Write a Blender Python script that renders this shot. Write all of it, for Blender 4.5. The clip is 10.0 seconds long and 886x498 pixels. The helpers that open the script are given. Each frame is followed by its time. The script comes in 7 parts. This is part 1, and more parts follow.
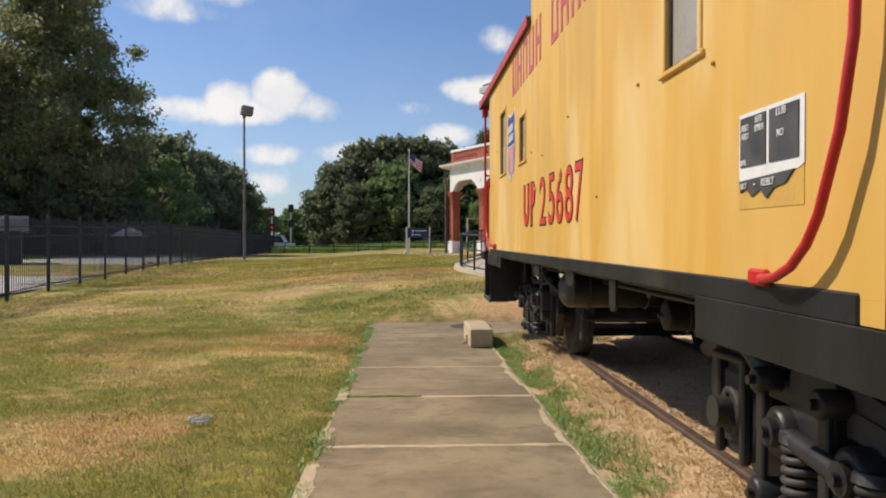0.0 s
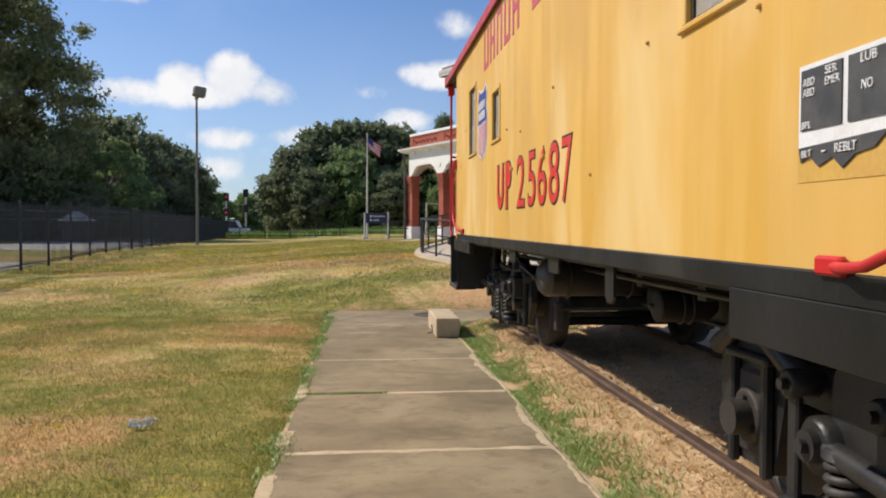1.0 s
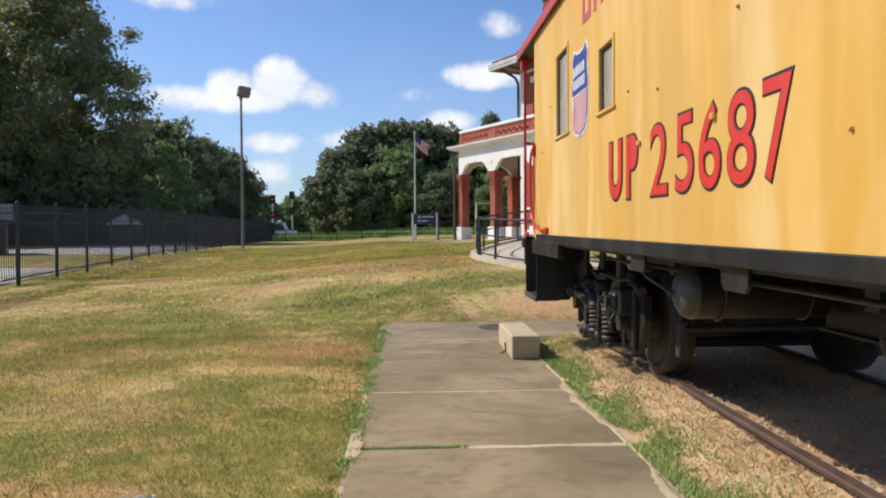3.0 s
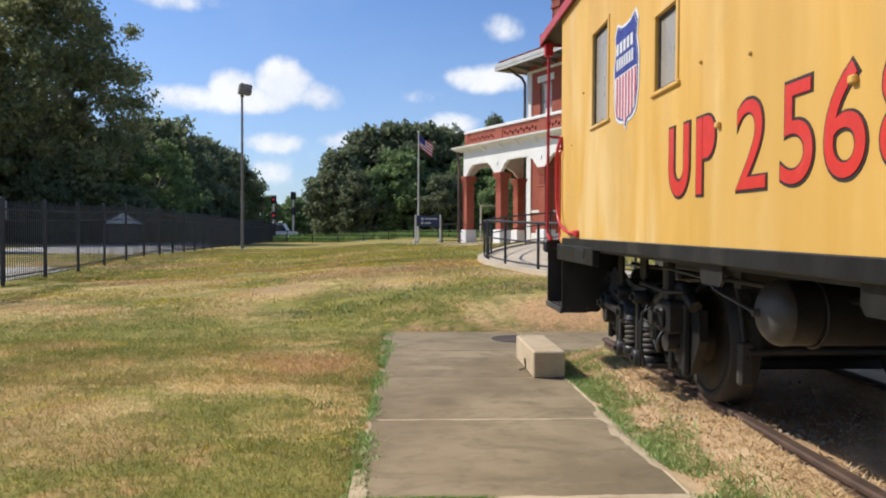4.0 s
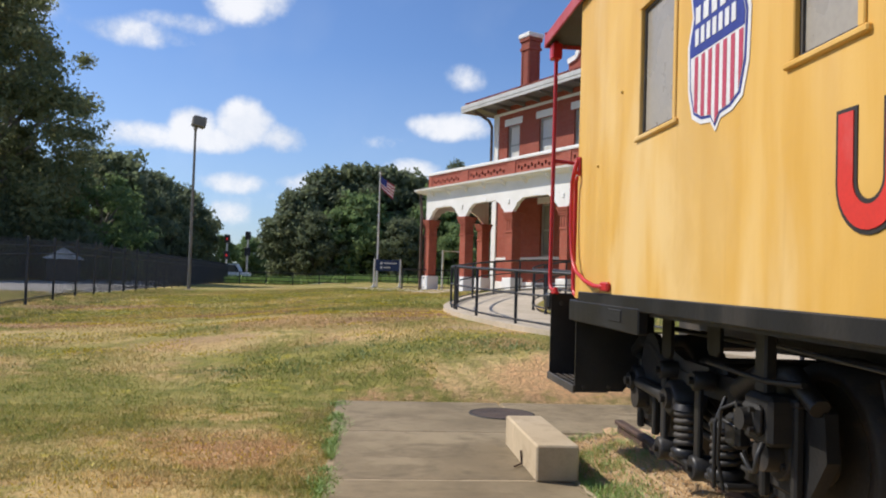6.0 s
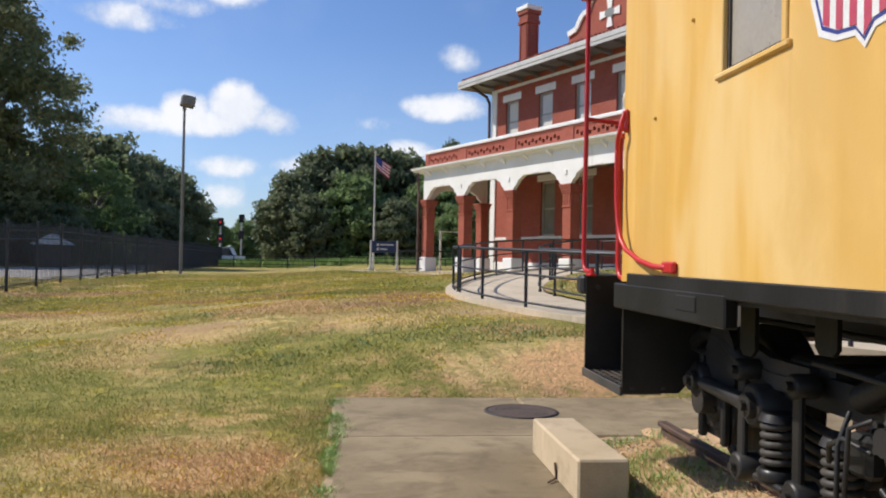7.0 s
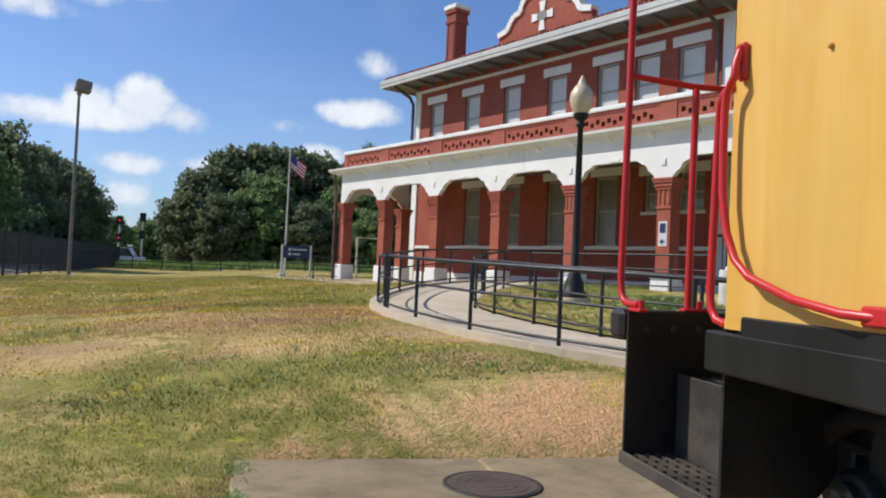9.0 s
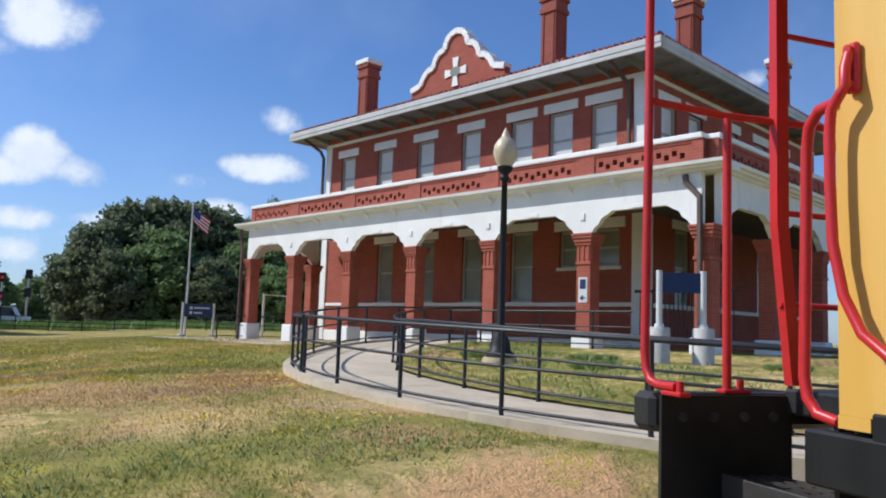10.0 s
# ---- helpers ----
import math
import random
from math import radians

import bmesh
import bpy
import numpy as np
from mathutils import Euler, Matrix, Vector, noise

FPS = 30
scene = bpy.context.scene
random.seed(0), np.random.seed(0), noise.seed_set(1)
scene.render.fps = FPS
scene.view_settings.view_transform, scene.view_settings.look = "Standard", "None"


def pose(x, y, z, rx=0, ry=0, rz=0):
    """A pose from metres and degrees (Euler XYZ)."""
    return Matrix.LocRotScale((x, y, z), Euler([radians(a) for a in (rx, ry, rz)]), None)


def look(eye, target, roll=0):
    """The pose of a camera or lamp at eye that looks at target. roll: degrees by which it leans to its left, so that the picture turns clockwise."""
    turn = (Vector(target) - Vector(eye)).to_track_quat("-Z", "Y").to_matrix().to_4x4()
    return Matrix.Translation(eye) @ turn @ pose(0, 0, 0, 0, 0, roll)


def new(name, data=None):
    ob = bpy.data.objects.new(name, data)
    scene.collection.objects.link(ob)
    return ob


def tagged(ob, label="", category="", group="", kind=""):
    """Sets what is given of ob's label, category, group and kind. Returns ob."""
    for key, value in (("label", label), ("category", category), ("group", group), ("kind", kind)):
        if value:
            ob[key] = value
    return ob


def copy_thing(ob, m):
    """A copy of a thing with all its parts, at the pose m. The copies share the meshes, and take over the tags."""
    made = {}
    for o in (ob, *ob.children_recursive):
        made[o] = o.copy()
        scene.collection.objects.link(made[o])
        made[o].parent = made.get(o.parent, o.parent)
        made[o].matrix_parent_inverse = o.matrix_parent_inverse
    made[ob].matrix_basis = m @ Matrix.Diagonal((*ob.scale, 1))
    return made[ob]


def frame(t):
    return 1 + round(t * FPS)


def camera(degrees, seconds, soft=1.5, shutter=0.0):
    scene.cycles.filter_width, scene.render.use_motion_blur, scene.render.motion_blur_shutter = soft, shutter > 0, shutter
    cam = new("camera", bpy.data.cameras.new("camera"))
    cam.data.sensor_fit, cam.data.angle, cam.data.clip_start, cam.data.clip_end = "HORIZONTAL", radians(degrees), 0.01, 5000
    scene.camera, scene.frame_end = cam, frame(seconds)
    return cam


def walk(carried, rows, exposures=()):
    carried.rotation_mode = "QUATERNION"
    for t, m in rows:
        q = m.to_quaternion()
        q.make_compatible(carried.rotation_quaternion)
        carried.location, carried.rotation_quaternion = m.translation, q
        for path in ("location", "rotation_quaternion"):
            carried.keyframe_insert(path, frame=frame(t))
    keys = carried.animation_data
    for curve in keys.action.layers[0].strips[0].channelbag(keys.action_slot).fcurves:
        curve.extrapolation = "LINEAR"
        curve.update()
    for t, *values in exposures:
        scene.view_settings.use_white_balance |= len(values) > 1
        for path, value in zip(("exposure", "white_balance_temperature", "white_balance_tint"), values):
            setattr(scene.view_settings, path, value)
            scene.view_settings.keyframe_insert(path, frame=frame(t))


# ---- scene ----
cam = camera(59.0, 10.0, 2.0)
PATH = [
    (0, (-1.084, -0.035, 1.356), (-0.992, 1.963, 1.343), -0.0),
    (0.5, (-1.073, 0.211, 1.347), (-0.943, 2.206, 1.3), 0.4),
    (1, (-1.149, 0.493, 1.342), (-0.948, 2.482, 1.293), 0.1),
    (1.5, (-1.216, 0.81, 1.341), (-1.013, 2.8, 1.302), -0.8),
    (2, (-1.215, 1.241, 1.368), (-1.062, 3.235, 1.354), -0.5),
    (2.5, (-1.292, 1.666, 1.345), (-1.171, 3.662, 1.311), -0.4),
    (2.7, (-1.287, 1.851, 1.341), (-1.19, 3.849, 1.294), -0.7),
    (3.8, (-1.395, 2.85, 1.315), (-1.325, 4.849, 1.27), -0.0),
    (4, (-1.39, 3.025, 1.327), (-1.307, 5.023, 1.287), 0.2),
    (4.5, (-1.423, 3.48, 1.325), (-1.308, 5.477, 1.316), 0.9),
    (5, (-1.397, 3.974, 1.336), (-1.218, 5.965, 1.397), 1.3),
    (5.2, (-1.403, 4.171, 1.347), (-1.204, 6.159, 1.438), 2.2),
    (6.5, (-1.452, 5.377, 1.338), (-1.262, 7.367, 1.396), 1.4),
    (7, (-1.474, 5.871, 1.339), (-1.272, 7.861, 1.37), 1.1),
    (7.5, (-1.489, 6.341, 1.333), (-1.269, 8.329, 1.341), 1.8),
    (8, (-1.516, 6.825, 1.347), (-1.238, 8.806, 1.313), 1.5),
    (8.5, (-1.472, 7.339, 1.361), (-1.122, 9.307, 1.316), 2.6),
    (9, (-1.528, 7.8, 1.397), (-1.105, 9.754, 1.454), 2.6),
    (9.5, (-1.538, 8.251, 1.444), (-1.021, 10.177, 1.599), 2.0),
    (10, (-1.598, 8.67, 1.451), (-0.953, 10.552, 1.66), 2.0),
]
walk(cam, [(t, look(eye, target, roll)) for t, eye, target, roll in PATH],
     ((0, 0.05, 6980, 12), (0.7, 0.09, 6850, 12), (1.5, 0.15, 6650, 12), (2.5, 0.19, 6560, 12), (4.5, 0.17, 6400, 11), (6.5, 0.10, 6450, 12), (7.0, 0.15, 6500, 12),
      (7.5, 0.26, 6600, 12), (8.0, 0.15, 6600, 12), (8.5, 0.03, 6550, 12), (9, 0.06, 6300, 11), (9.5, 0.03, 6050, 10), (10, 0.07, 5880, 10)))

# ---- world, sun, exposure ----
SUN_TRAVEL = Vector((1.0, -0.46, -1.08)).normalized()
sun_data = bpy.data.lights.new("sun", "SUN")
sun_data.energy, sun_data.angle, sun_data.color = 4.3, radians(0.6), (1.0, 0.94, 0.84)
sun = new("sun", sun_data)
sun.matrix_world = Matrix.Translation((-30, 30, 40)) @ SUN_TRAVEL.to_track_quat("-Z", "Y").to_matrix().to_4x4()

world = bpy.data.worlds.new("sky")
scene.world = world
world.use_nodes = True
wt = world.node_tree
wt.nodes.clear()


def wn(kind):
    return wt.nodes.new(kind)


def wmath(op, a, b=None, c=None, clamp=False):
    node = wt.nodes.new("ShaderNodeMath")
    node.operation, node.use_clamp = op, clamp
    for i, v in enumerate((a, b, c)):
        if v is None:
            continue
        if isinstance(v, (int, float)):
            node.inputs[i].default_value = v
        else:
            wt.links.new(v, node.inputs[i])
    return node.outputs[0]


sky = wn("ShaderNodeTexSky")
sky.sky_type, sky.sun_disc = "NISHITA", False
sky.sun_elevation = math.asin(-SUN_TRAVEL.z)
sky.sun_rotation = math.atan2(-SUN_TRAVEL.x, -SUN_TRAVEL.y)
sky.air_density, sky.dust_density, sky.ozone_density = 1.0, 0.6, 2.2
coord = wn("ShaderNodeTexCoord")
sep = wn("ShaderNodeSeparateXYZ")
wt.links.new(coord.outputs["Generated"], sep.inputs[0])
azimuth = wmath("MULTIPLY", wmath("ARCTAN2", sep.outputs[0], sep.outputs[1]), 57.2958)
elevation = wmath("MULTIPLY", wmath("ARCSINE", sep.outputs[2]), 57.2958)
ripple = wn("ShaderNodeTexNoise")
ripple.inputs["Scale"].default_value, ripple.inputs["Detail"].default_value, ripple.inputs["Roughness"].default_value = 14, 7, 0.62
wt.links.new(coord.outputs["Generated"], ripple.inputs["Vector"])
wisp = wn("ShaderNodeTexNoise")
wisp.inputs["Scale"].default_value, wisp.inputs["Detail"].default_value = 5, 6
wt.links.new(coord.outputs["Generated"], wisp.inputs["Vector"])
# cumulus heaps: azimuth from +y to the right, elevation, half width, half height, thickness
CLOUDS = ((-9.0, 10.4, 2.6, 2.1, 1.3), (-6.6, 9.7, 2.3, 1.5, 1.15), (-12.6, 10.2, 1.9, 1.5, 1.15), (-10.8, 9.3, 5.0, 1.2, 1.0), (-16.6, 9.2, 3.4, 1.25, 0.85), (6.0, 11.1, 3.4, 1.25, 1.05), (4.2, 11.3, 2.0, 0.9, 0.8), (6.7, 14.5, 1.9, 1.1, 0.75),
          (3.0, 7.8, 2.6, 1.1, 0.95), (0.2, 9.9, 2.3, 0.7, 0.32), (-9.6, 6.4, 3.0, 1.0, 0.9), (-4.6, 6.7, 3.2, 1.0, 0.85), (-10.0, 4.3, 2.8, 1.0, 0.8), (-7.0, 5.4, 5.0, 1.6, 0.35), (-17.6, 15.9, 4.6, 1.1, 0.8), (-14.0, 16.9, 3.0, 0.8, 0.6),
          (-9.0, 19.4, 4.0, 2.3, 0.95), (-24, 16.4, 4, 1.5, 0.6), (40.6, 17.7, 1.5, 0.8, 0.6), (-60, 20, 16, 4, 0.8), (95, 22, 18, 5, 0.8), (160, 25, 22, 6, 0.8), (-120, 24, 20, 6, 0.8))
cover = None
for az, el, wide, high, thick in CLOUDS:
    dx = wmath("DIVIDE", wmath("SUBTRACT", azimuth, az), wide)
    dy = wmath("DIVIDE", wmath("SUBTRACT", elevation, el), high)
    r2 = wmath("ADD", wmath("MULTIPLY", dx, dx), wmath("MULTIPLY", dy, dy))
    heap = wmath("MULTIPLY", wmath("SUBTRACT", 1.15, r2), thick)
    cover = heap if cover is None else wmath("SMOOTH_MAX", cover, heap, 0.25)
dense = wmath("ADD", cover, wmath("MULTIPLY", wmath("SUBTRACT", ripple.outputs[0], 0.5), 2.3))
dense = wmath("MULTIPLY", wmath("SUBTRACT", dense, 0.08), 0.92, clamp=True)
dense = wmath("MULTIPLY", wmath("MULTIPLY", dense, dense), wmath("SUBTRACT", 3.0, wmath("MULTIPLY", dense, 2.0)), clamp=True)
veil = wmath("MULTIPLY", wmath("SUBTRACT", wisp.outputs[0], 0.50), 0.55, clamp=True)
haze = wmath("MULTIPLY", wmath("SUBTRACT", 1.0, wmath("DIVIDE", elevation, 16.0), clamp=True), 0.30)
mask = wmath("MAXIMUM", wmath("MULTIPLY", dense, 0.93), wmath("MAXIMUM", veil, haze))
shade = wn("ShaderNodeMix")
shade.data_type = "RGBA"
shade.inputs[6].default_value, shade.inputs[7].default_value = (4.6, 5.4, 6.6, 1), (8.2, 8.3, 8.4, 1)
wt.links.new(wmath("ADD", wmath("MULTIPLY", dense, 0.75), wmath("MULTIPLY", wmath("SUBTRACT", ripple.outputs[0], 0.45), 1.5), clamp=True), shade.inputs[0])
blend = wn("ShaderNodeMix")
blend.data_type = "RGBA"
tint = wn("ShaderNodeMix")
tint.data_type, tint.blend_type = "RGBA", "MULTIPLY"
tint.inputs[0].default_value, tint.inputs[7].default_value = 1.0, (0.69, 0.85, 1.10, 1)
wt.links.new(sky.outputs[0], tint.inputs[6])
wt.links.new(mask, blend.inputs[0])
wt.links.new(tint.outputs[2], blend.inputs[6])
wt.links.new(shade.outputs[2], blend.inputs[7])
back = wn("ShaderNodeBackground")
back.inputs[1].default_value = 0.110
wt.links.new(blend.outputs[2], back.inputs[0])
wt.links.new(back.outputs[0], wn("ShaderNodeOutputWorld").inputs[0])


# ---- materials ----
class Nodes:
    """A material's node tree with short calls."""

    def __init__(self, name):
        self.material = bpy.data.materials.new(name)
        self.material.use_nodes = True
        self.t = self.material.node_tree
        self.bsdf = self.t.nodes["Principled BSDF"]
        self.coord = self.t.nodes.new("ShaderNodeTexCoord")

    def link(self, a, b):
        self.t.links.new(a, b)

    def put(self, socket, v):
        if isinstance(v, (int, float)):
            socket.default_value = v
        elif isinstance(v, tuple):
            socket.default_value = (*v, 1) if len(v) == 3 and len(socket.default_value) == 4 else v
        else:
            self.link(v, socket)

    def noise(self, scale, detail=4, rough=0.55, stretch=None, distort=0.0):
        n = self.t.nodes.new("ShaderNodeTexNoise")
        n.inputs["Scale"].default_value, n.inputs["Detail"].default_value = scale, detail
        n.inputs["Roughness"].default_value, n.inputs["Distortion"].default_value = rough, distort
        v = self.coord.outputs["Object"]
        if stretch:
            m = self.t.nodes.new("ShaderNodeMapping")
            m.inputs["Scale"].default_value = stretch
            self.link(v, m.inputs[0])
            v = m.outputs[0]
        self.link(v, n.inputs["Vector"])
        return n.outputs[0]

    def ramp(self, v, lo, hi, a=0.0, b=1.0):
        n = self.t.nodes.new("ShaderNodeMapRange")
        n.interpolation_type = "SMOOTHSTEP"
        for i, w in zip((1, 2, 3, 4), (lo, hi, a, b)):
            n.inputs[i].default_value = w
        self.link(v, n.inputs[0])
        return n.outputs[0]

    def mix(self, f, a, b):
        n = self.t.nodes.new("ShaderNodeMix")
        n.data_type = "RGBA"
        self.put(n.inputs[0], f)
        self.put(n.inputs[6], a)
        self.put(n.inputs[7], b)
        return n.outputs[2]

    def math(self, op, a, b=0.0):
        n = self.t.nodes.new("ShaderNodeMath")
        n.operation = op
        self.put(n.inputs[0], a)
        self.put(n.inputs[1], b)
        return n.outputs[0]

    def bump(self, height, strength, distance=0.01):
        n = self.t.nodes.new("ShaderNodeBump")
        n.inputs["Strength"].default_value, n.inputs["Distance"].default_value = strength, distance
        self.link(height, n.inputs["Height"])
        self.link(n.outputs[0], self.bsdf.inputs["Normal"])

    def random(self):
        return self.t.nodes.new("ShaderNodeObjectInfo").outputs["Random"]

    def island(self):
        return self.t.nodes.new("ShaderNodeNewGeometry").outputs["Random Per Island"]

    def done(self, colour, rough=0.7, metal=0.0, spec=0.5):
        self.put(self.bsdf.inputs["Base Color"], colour)
        self.put(self.bsdf.inputs["Roughness"], rough)
        self.bsdf.inputs["Metallic"].default_value = metal
        self.bsdf.inputs["Specular IOR Level"].default_value = spec
        return self.material


def surf(name, a, b, scale=3.0, rough=0.6, metal=0.0, bump=0.15, fine=60.0, dirt=None, amount=0.35, stretch=None, spec=0.5, per_object=0.0):
    """A worn surface: two tones at a coarse scale, fine grain, optional stains."""
    n = Nodes(name)
    coarse = n.noise(scale, 5, 0.6, stretch)
    grain = n.noise(fine, 3, 0.6)
    c = n.mix(n.ramp(coarse, 0.35, 0.65), a, b)
    c = n.mix(n.ramp(grain, 0.3, 0.75, 0.0, 0.25), c, tuple(v * 0.6 for v in a))
    if dirt:
        c = n.mix(n.ramp(n.noise(scale * 0.6, 6, 0.65, stretch, 0.4), 0.52, 0.72, 0.0, amount), c, dirt)
    if per_object:
        c = n.mix(n.math("MULTIPLY", n.random(), per_object), c, tuple(v * 0.5 for v in b))
    n.bump(n.math("ADD", grain, n.math("MULTIPLY", coarse, 0.6)), bump, 0.006)
    return n.done(c, n.ramp(coarse, 0.3, 0.7, max(rough - 0.08, 0.05), min(rough + 0.08, 1.0)), metal, spec)


def yellow_paint():
    n = Nodes("faded_yellow_paint")
    streak = n.noise(5.0, 5, 0.6, (1, 1, 0.10), 0.3)
    wide = n.noise(1.3, 4, 0.55, (1, 1, 0.35), 0.5)
    c = n.mix(n.ramp(streak, 0.35, 0.68), (0.645, 0.36, 0.062), (0.705, 0.428, 0.105))
    c = n.mix(n.ramp(wide, 0.46, 0.68, 0.0, 0.75), c, (0.755, 0.535, 0.23))
    c = n.mix(n.ramp(n.noise(0.8, 5, 0.62, (1, 1, 0.55), 0.8), 0.47, 0.64, 0.0, 0.55), c, (0.58, 0.345, 0.085))
    c = n.mix(n.ramp(n.noise(9.0, 5, 0.6, (1, 1, 0.06)), 0.60, 0.76, 0.0, 0.40), c, (0.54, 0.31, 0.075))
    c = n.mix(n.ramp(n.noise(60, 3), 0.68, 0.78, 0.0, 0.4), c, (0.50, 0.26, 0.07))
    n.bump(n.math("ADD", wide, n.math("MULTIPLY", n.noise(70, 2), 0.12)), 0.25, 0.012)
    return n.done(c, n.ramp(streak, 0.3, 0.7, 0.48, 0.64), 0.0, 0.4)


SPOTS = ((0.9, 14.25, 1.3, 1.0), (-0.2, 14.1, 0.5, 0.9), (-3.1, 5.7, 1.25, 1.0), (-2.7, 11.2, 1.25, 0.95), (-4.4, 10.6, 1.2, 0.6), (-3.6, 8.2, 0.9, 0.6), (-4.6, 4.0, 1.3, 0.7), (-0.6, 20.4, 1.6, 0.9), (-1.6, 18.3, 1.2, 0.6), (-6.0, 23.0, 2.0, 0.7), (-4.2, 17.2, 1.5, 0.75), (-1.9, 19.4, 1.6, 0.85), (-6.4, 18.6, 1.7, 0.7), (0.3, 18.2, 1.2, 0.8), (-3.4, 20.6, 1.5, 0.75))
LUSH = ((-2.1, 4.2, 0.95, 0.9), (-2.15, 5.6, 0.95, 0.9), (-2.1, 7.2, 1.0, 0.9), (-2.6, 8.8, 0.8, 0.7), (-5.0, 13.6, 2.6, 0.9), (-1.8, 15.6, 1.7, 0.95), (1.0, 16.4, 1.0, 0.7), (-8.0, 13.0, 2.5, 0.8), (-2.0, 13.6, 0.8, 0.7))

PARCHED = ((-2.45, 11.0, 0.85, 0.95), (-3.0, 10.0, 0.8, 0.85), (-3.9, 9.0, 0.7, 0.75), (-4.8, 9.6, 0.6, 0.7), (-5.4, 12.4, 0.5, 0.6), (-6.8, 16.2, 0.9, 0.6), (-1.4, 17.3, 1.2, 0.85), (-4.0, 17.6, 1.3, 0.75), (0.8, 17.4, 0.9, 0.85), (-3.0, 20.2, 1.5, 0.75), (-6.2, 20.2, 1.6, 0.7), (-0.4, 21.6, 1.3, 0.75), (-4.6, 15.9, 0.8, 0.6), (0.5, 15.9, 0.6, 0.6))

# worn spots of bare reddish soil and straw: x, y, radius, colour
BARE = ((1.1, 14.15, 1.1, (0.78, 0.45, 0.22)), (-3.2, 5.9, 0.75, (0.60, 0.37, 0.16)), (-3.9, 4.9, 0.9, (0.70, 0.47, 0.21)), (-4.6, 4.2, 0.9, (0.74, 0.53, 0.24)), (-0.2, 20.8, 1.7, (0.50, 0.27, 0.15)), (-4.2, 22.5, 1.8, (0.54, 0.33, 0.18)), (-7.5, 21.0, 1.5, (0.54, 0.32, 0.18)), (-8.8, 27, 2.2, (0.52, 0.32, 0.19)), (-1.3, 19.5, 1.2, (0.43, 0.265, 0.145)), (-3.8, 18.0, 0.9, (0.50, 0.33, 0.17)), (0.2, 17.6, 0.8, (0.56, 0.40, 0.21)))


def lawn_colour(n, blade):
    """Green turf that has dried out in patches; the blades and the soil share the patches."""
    big, mid = n.noise(0.22, 4, 0.6, None, 0.6), n.noise(0.9, 5, 0.62, None, 0.4)
    tiny = n.noise(17, 3, 0.6)
    clump = n.noise(3.1, 5, 0.66, None, 0.5)
    both = n.math("ADD", n.math("ADD", n.math("MULTIPLY", big, 0.38), n.math("MULTIPLY", mid, 0.32)), n.math("MULTIPLY", clump, 0.30))
    dry = n.ramp(both, 0.475, 0.575)
    sepn = n.t.nodes.new("ShaderNodeSeparateXYZ")
    n.link(n.coord.outputs["Object"], sepn.inputs[0])
    for x, y, r, k in SPOTS:
        ex, ey = n.math("SUBTRACT", sepn.outputs[0], x), n.math("SUBTRACT", sepn.outputs[1], y)
        d = n.math("SQRT", n.math("ADD", n.math("MULTIPLY", ex, ex), n.math("MULTIPLY", n.math("MULTIPLY", ey, ey), 2.0)))
        d = n.math("ADD", d, n.math("MULTIPLY", n.math("SUBTRACT", mid, 0.5), 2.2))
        dry = n.math("MAXIMUM", dry, n.ramp(d, r * 0.5, r * 1.1, k, 0.0))
    for x, y, r, k in LUSH:
        ex, ey = n.math("SUBTRACT", sepn.outputs[0], x), n.math("SUBTRACT", sepn.outputs[1], y)
        d = n.math("SQRT", n.math("ADD", n.math("MULTIPLY", ex, ex), n.math("MULTIPLY", n.math("MULTIPLY", ey, ey), 1.6)))
        d = n.math("ADD", d, n.math("MULTIPLY", n.math("SUBTRACT", mid, 0.5), 2.4))
        dry = n.math("MULTIPLY", dry, n.ramp(d, r * 0.5, r * 1.15, 1.0 - k, 1.0))
    green = n.mix(n.ramp(mid, 0.3, 0.7), (0.225, 0.265, 0.050), (0.385, 0.375, 0.080)) if blade else n.mix(n.ramp(clump, 0.3, 0.7), (0.185, 0.195, 0.045), (0.385, 0.335, 0.090))
    straw = n.mix(n.ramp(n.noise(0.5, 3), 0.4, 0.62), (0.78, 0.555, 0.25), (0.66, 0.395, 0.20))
    dry = n.math("MULTIPLY", dry, n.ramp(n.noise(6.5, 5, 0.7, None, 0.4), 0.36, 0.58, 0.30, 0.97))
    for x, y, r, k in PARCHED:
        ex, ey = n.math("SUBTRACT", sepn.outputs[0], x), n.math("SUBTRACT", sepn.outputs[1], y)
        d = n.math("SQRT", n.math("ADD", n.math("MULTIPLY", ex, ex), n.math("MULTIPLY", n.math("MULTIPLY", ey, ey), 1.3)))
        d = n.math("ADD", d, n.math("MULTIPLY", n.math("SUBTRACT", clump, 0.5), 2.0))
        dry = n.math("MAXIMUM", dry, n.ramp(d, r * 0.4, r * 1.15, k, 0.0))
    c = n.mix(dry, green, straw)
    for x, y, r, tone in BARE:
        ex, ey = n.math("SUBTRACT", sepn.outputs[0], x), n.math("SUBTRACT", sepn.outputs[1], y)
        d = n.math("SQRT", n.math("ADD", n.math("MULTIPLY", ex, ex), n.math("MULTIPLY", n.math("MULTIPLY", ey, ey), 4.0)))
        d = n.math("ADD", d, n.math("MULTIPLY", n.math("SUBTRACT", n.noise(2.4, 5, 0.65), 0.5), 2.0))
        c = n.mix(n.ramp(d, r * 0.55, r * 1.1, 0.85, 0.0), c, tone)
    yellow = n.math("MULTIPLY", n.ramp(n.noise(1.4, 4, 0.6, None, 0.8), 0.57, 0.66), n.ramp(n.noise(9, 4, 0.7), 0.42, 0.60, 0.08, 0.62))
    c = n.mix(yellow, c, (0.56, 0.47, 0.06))
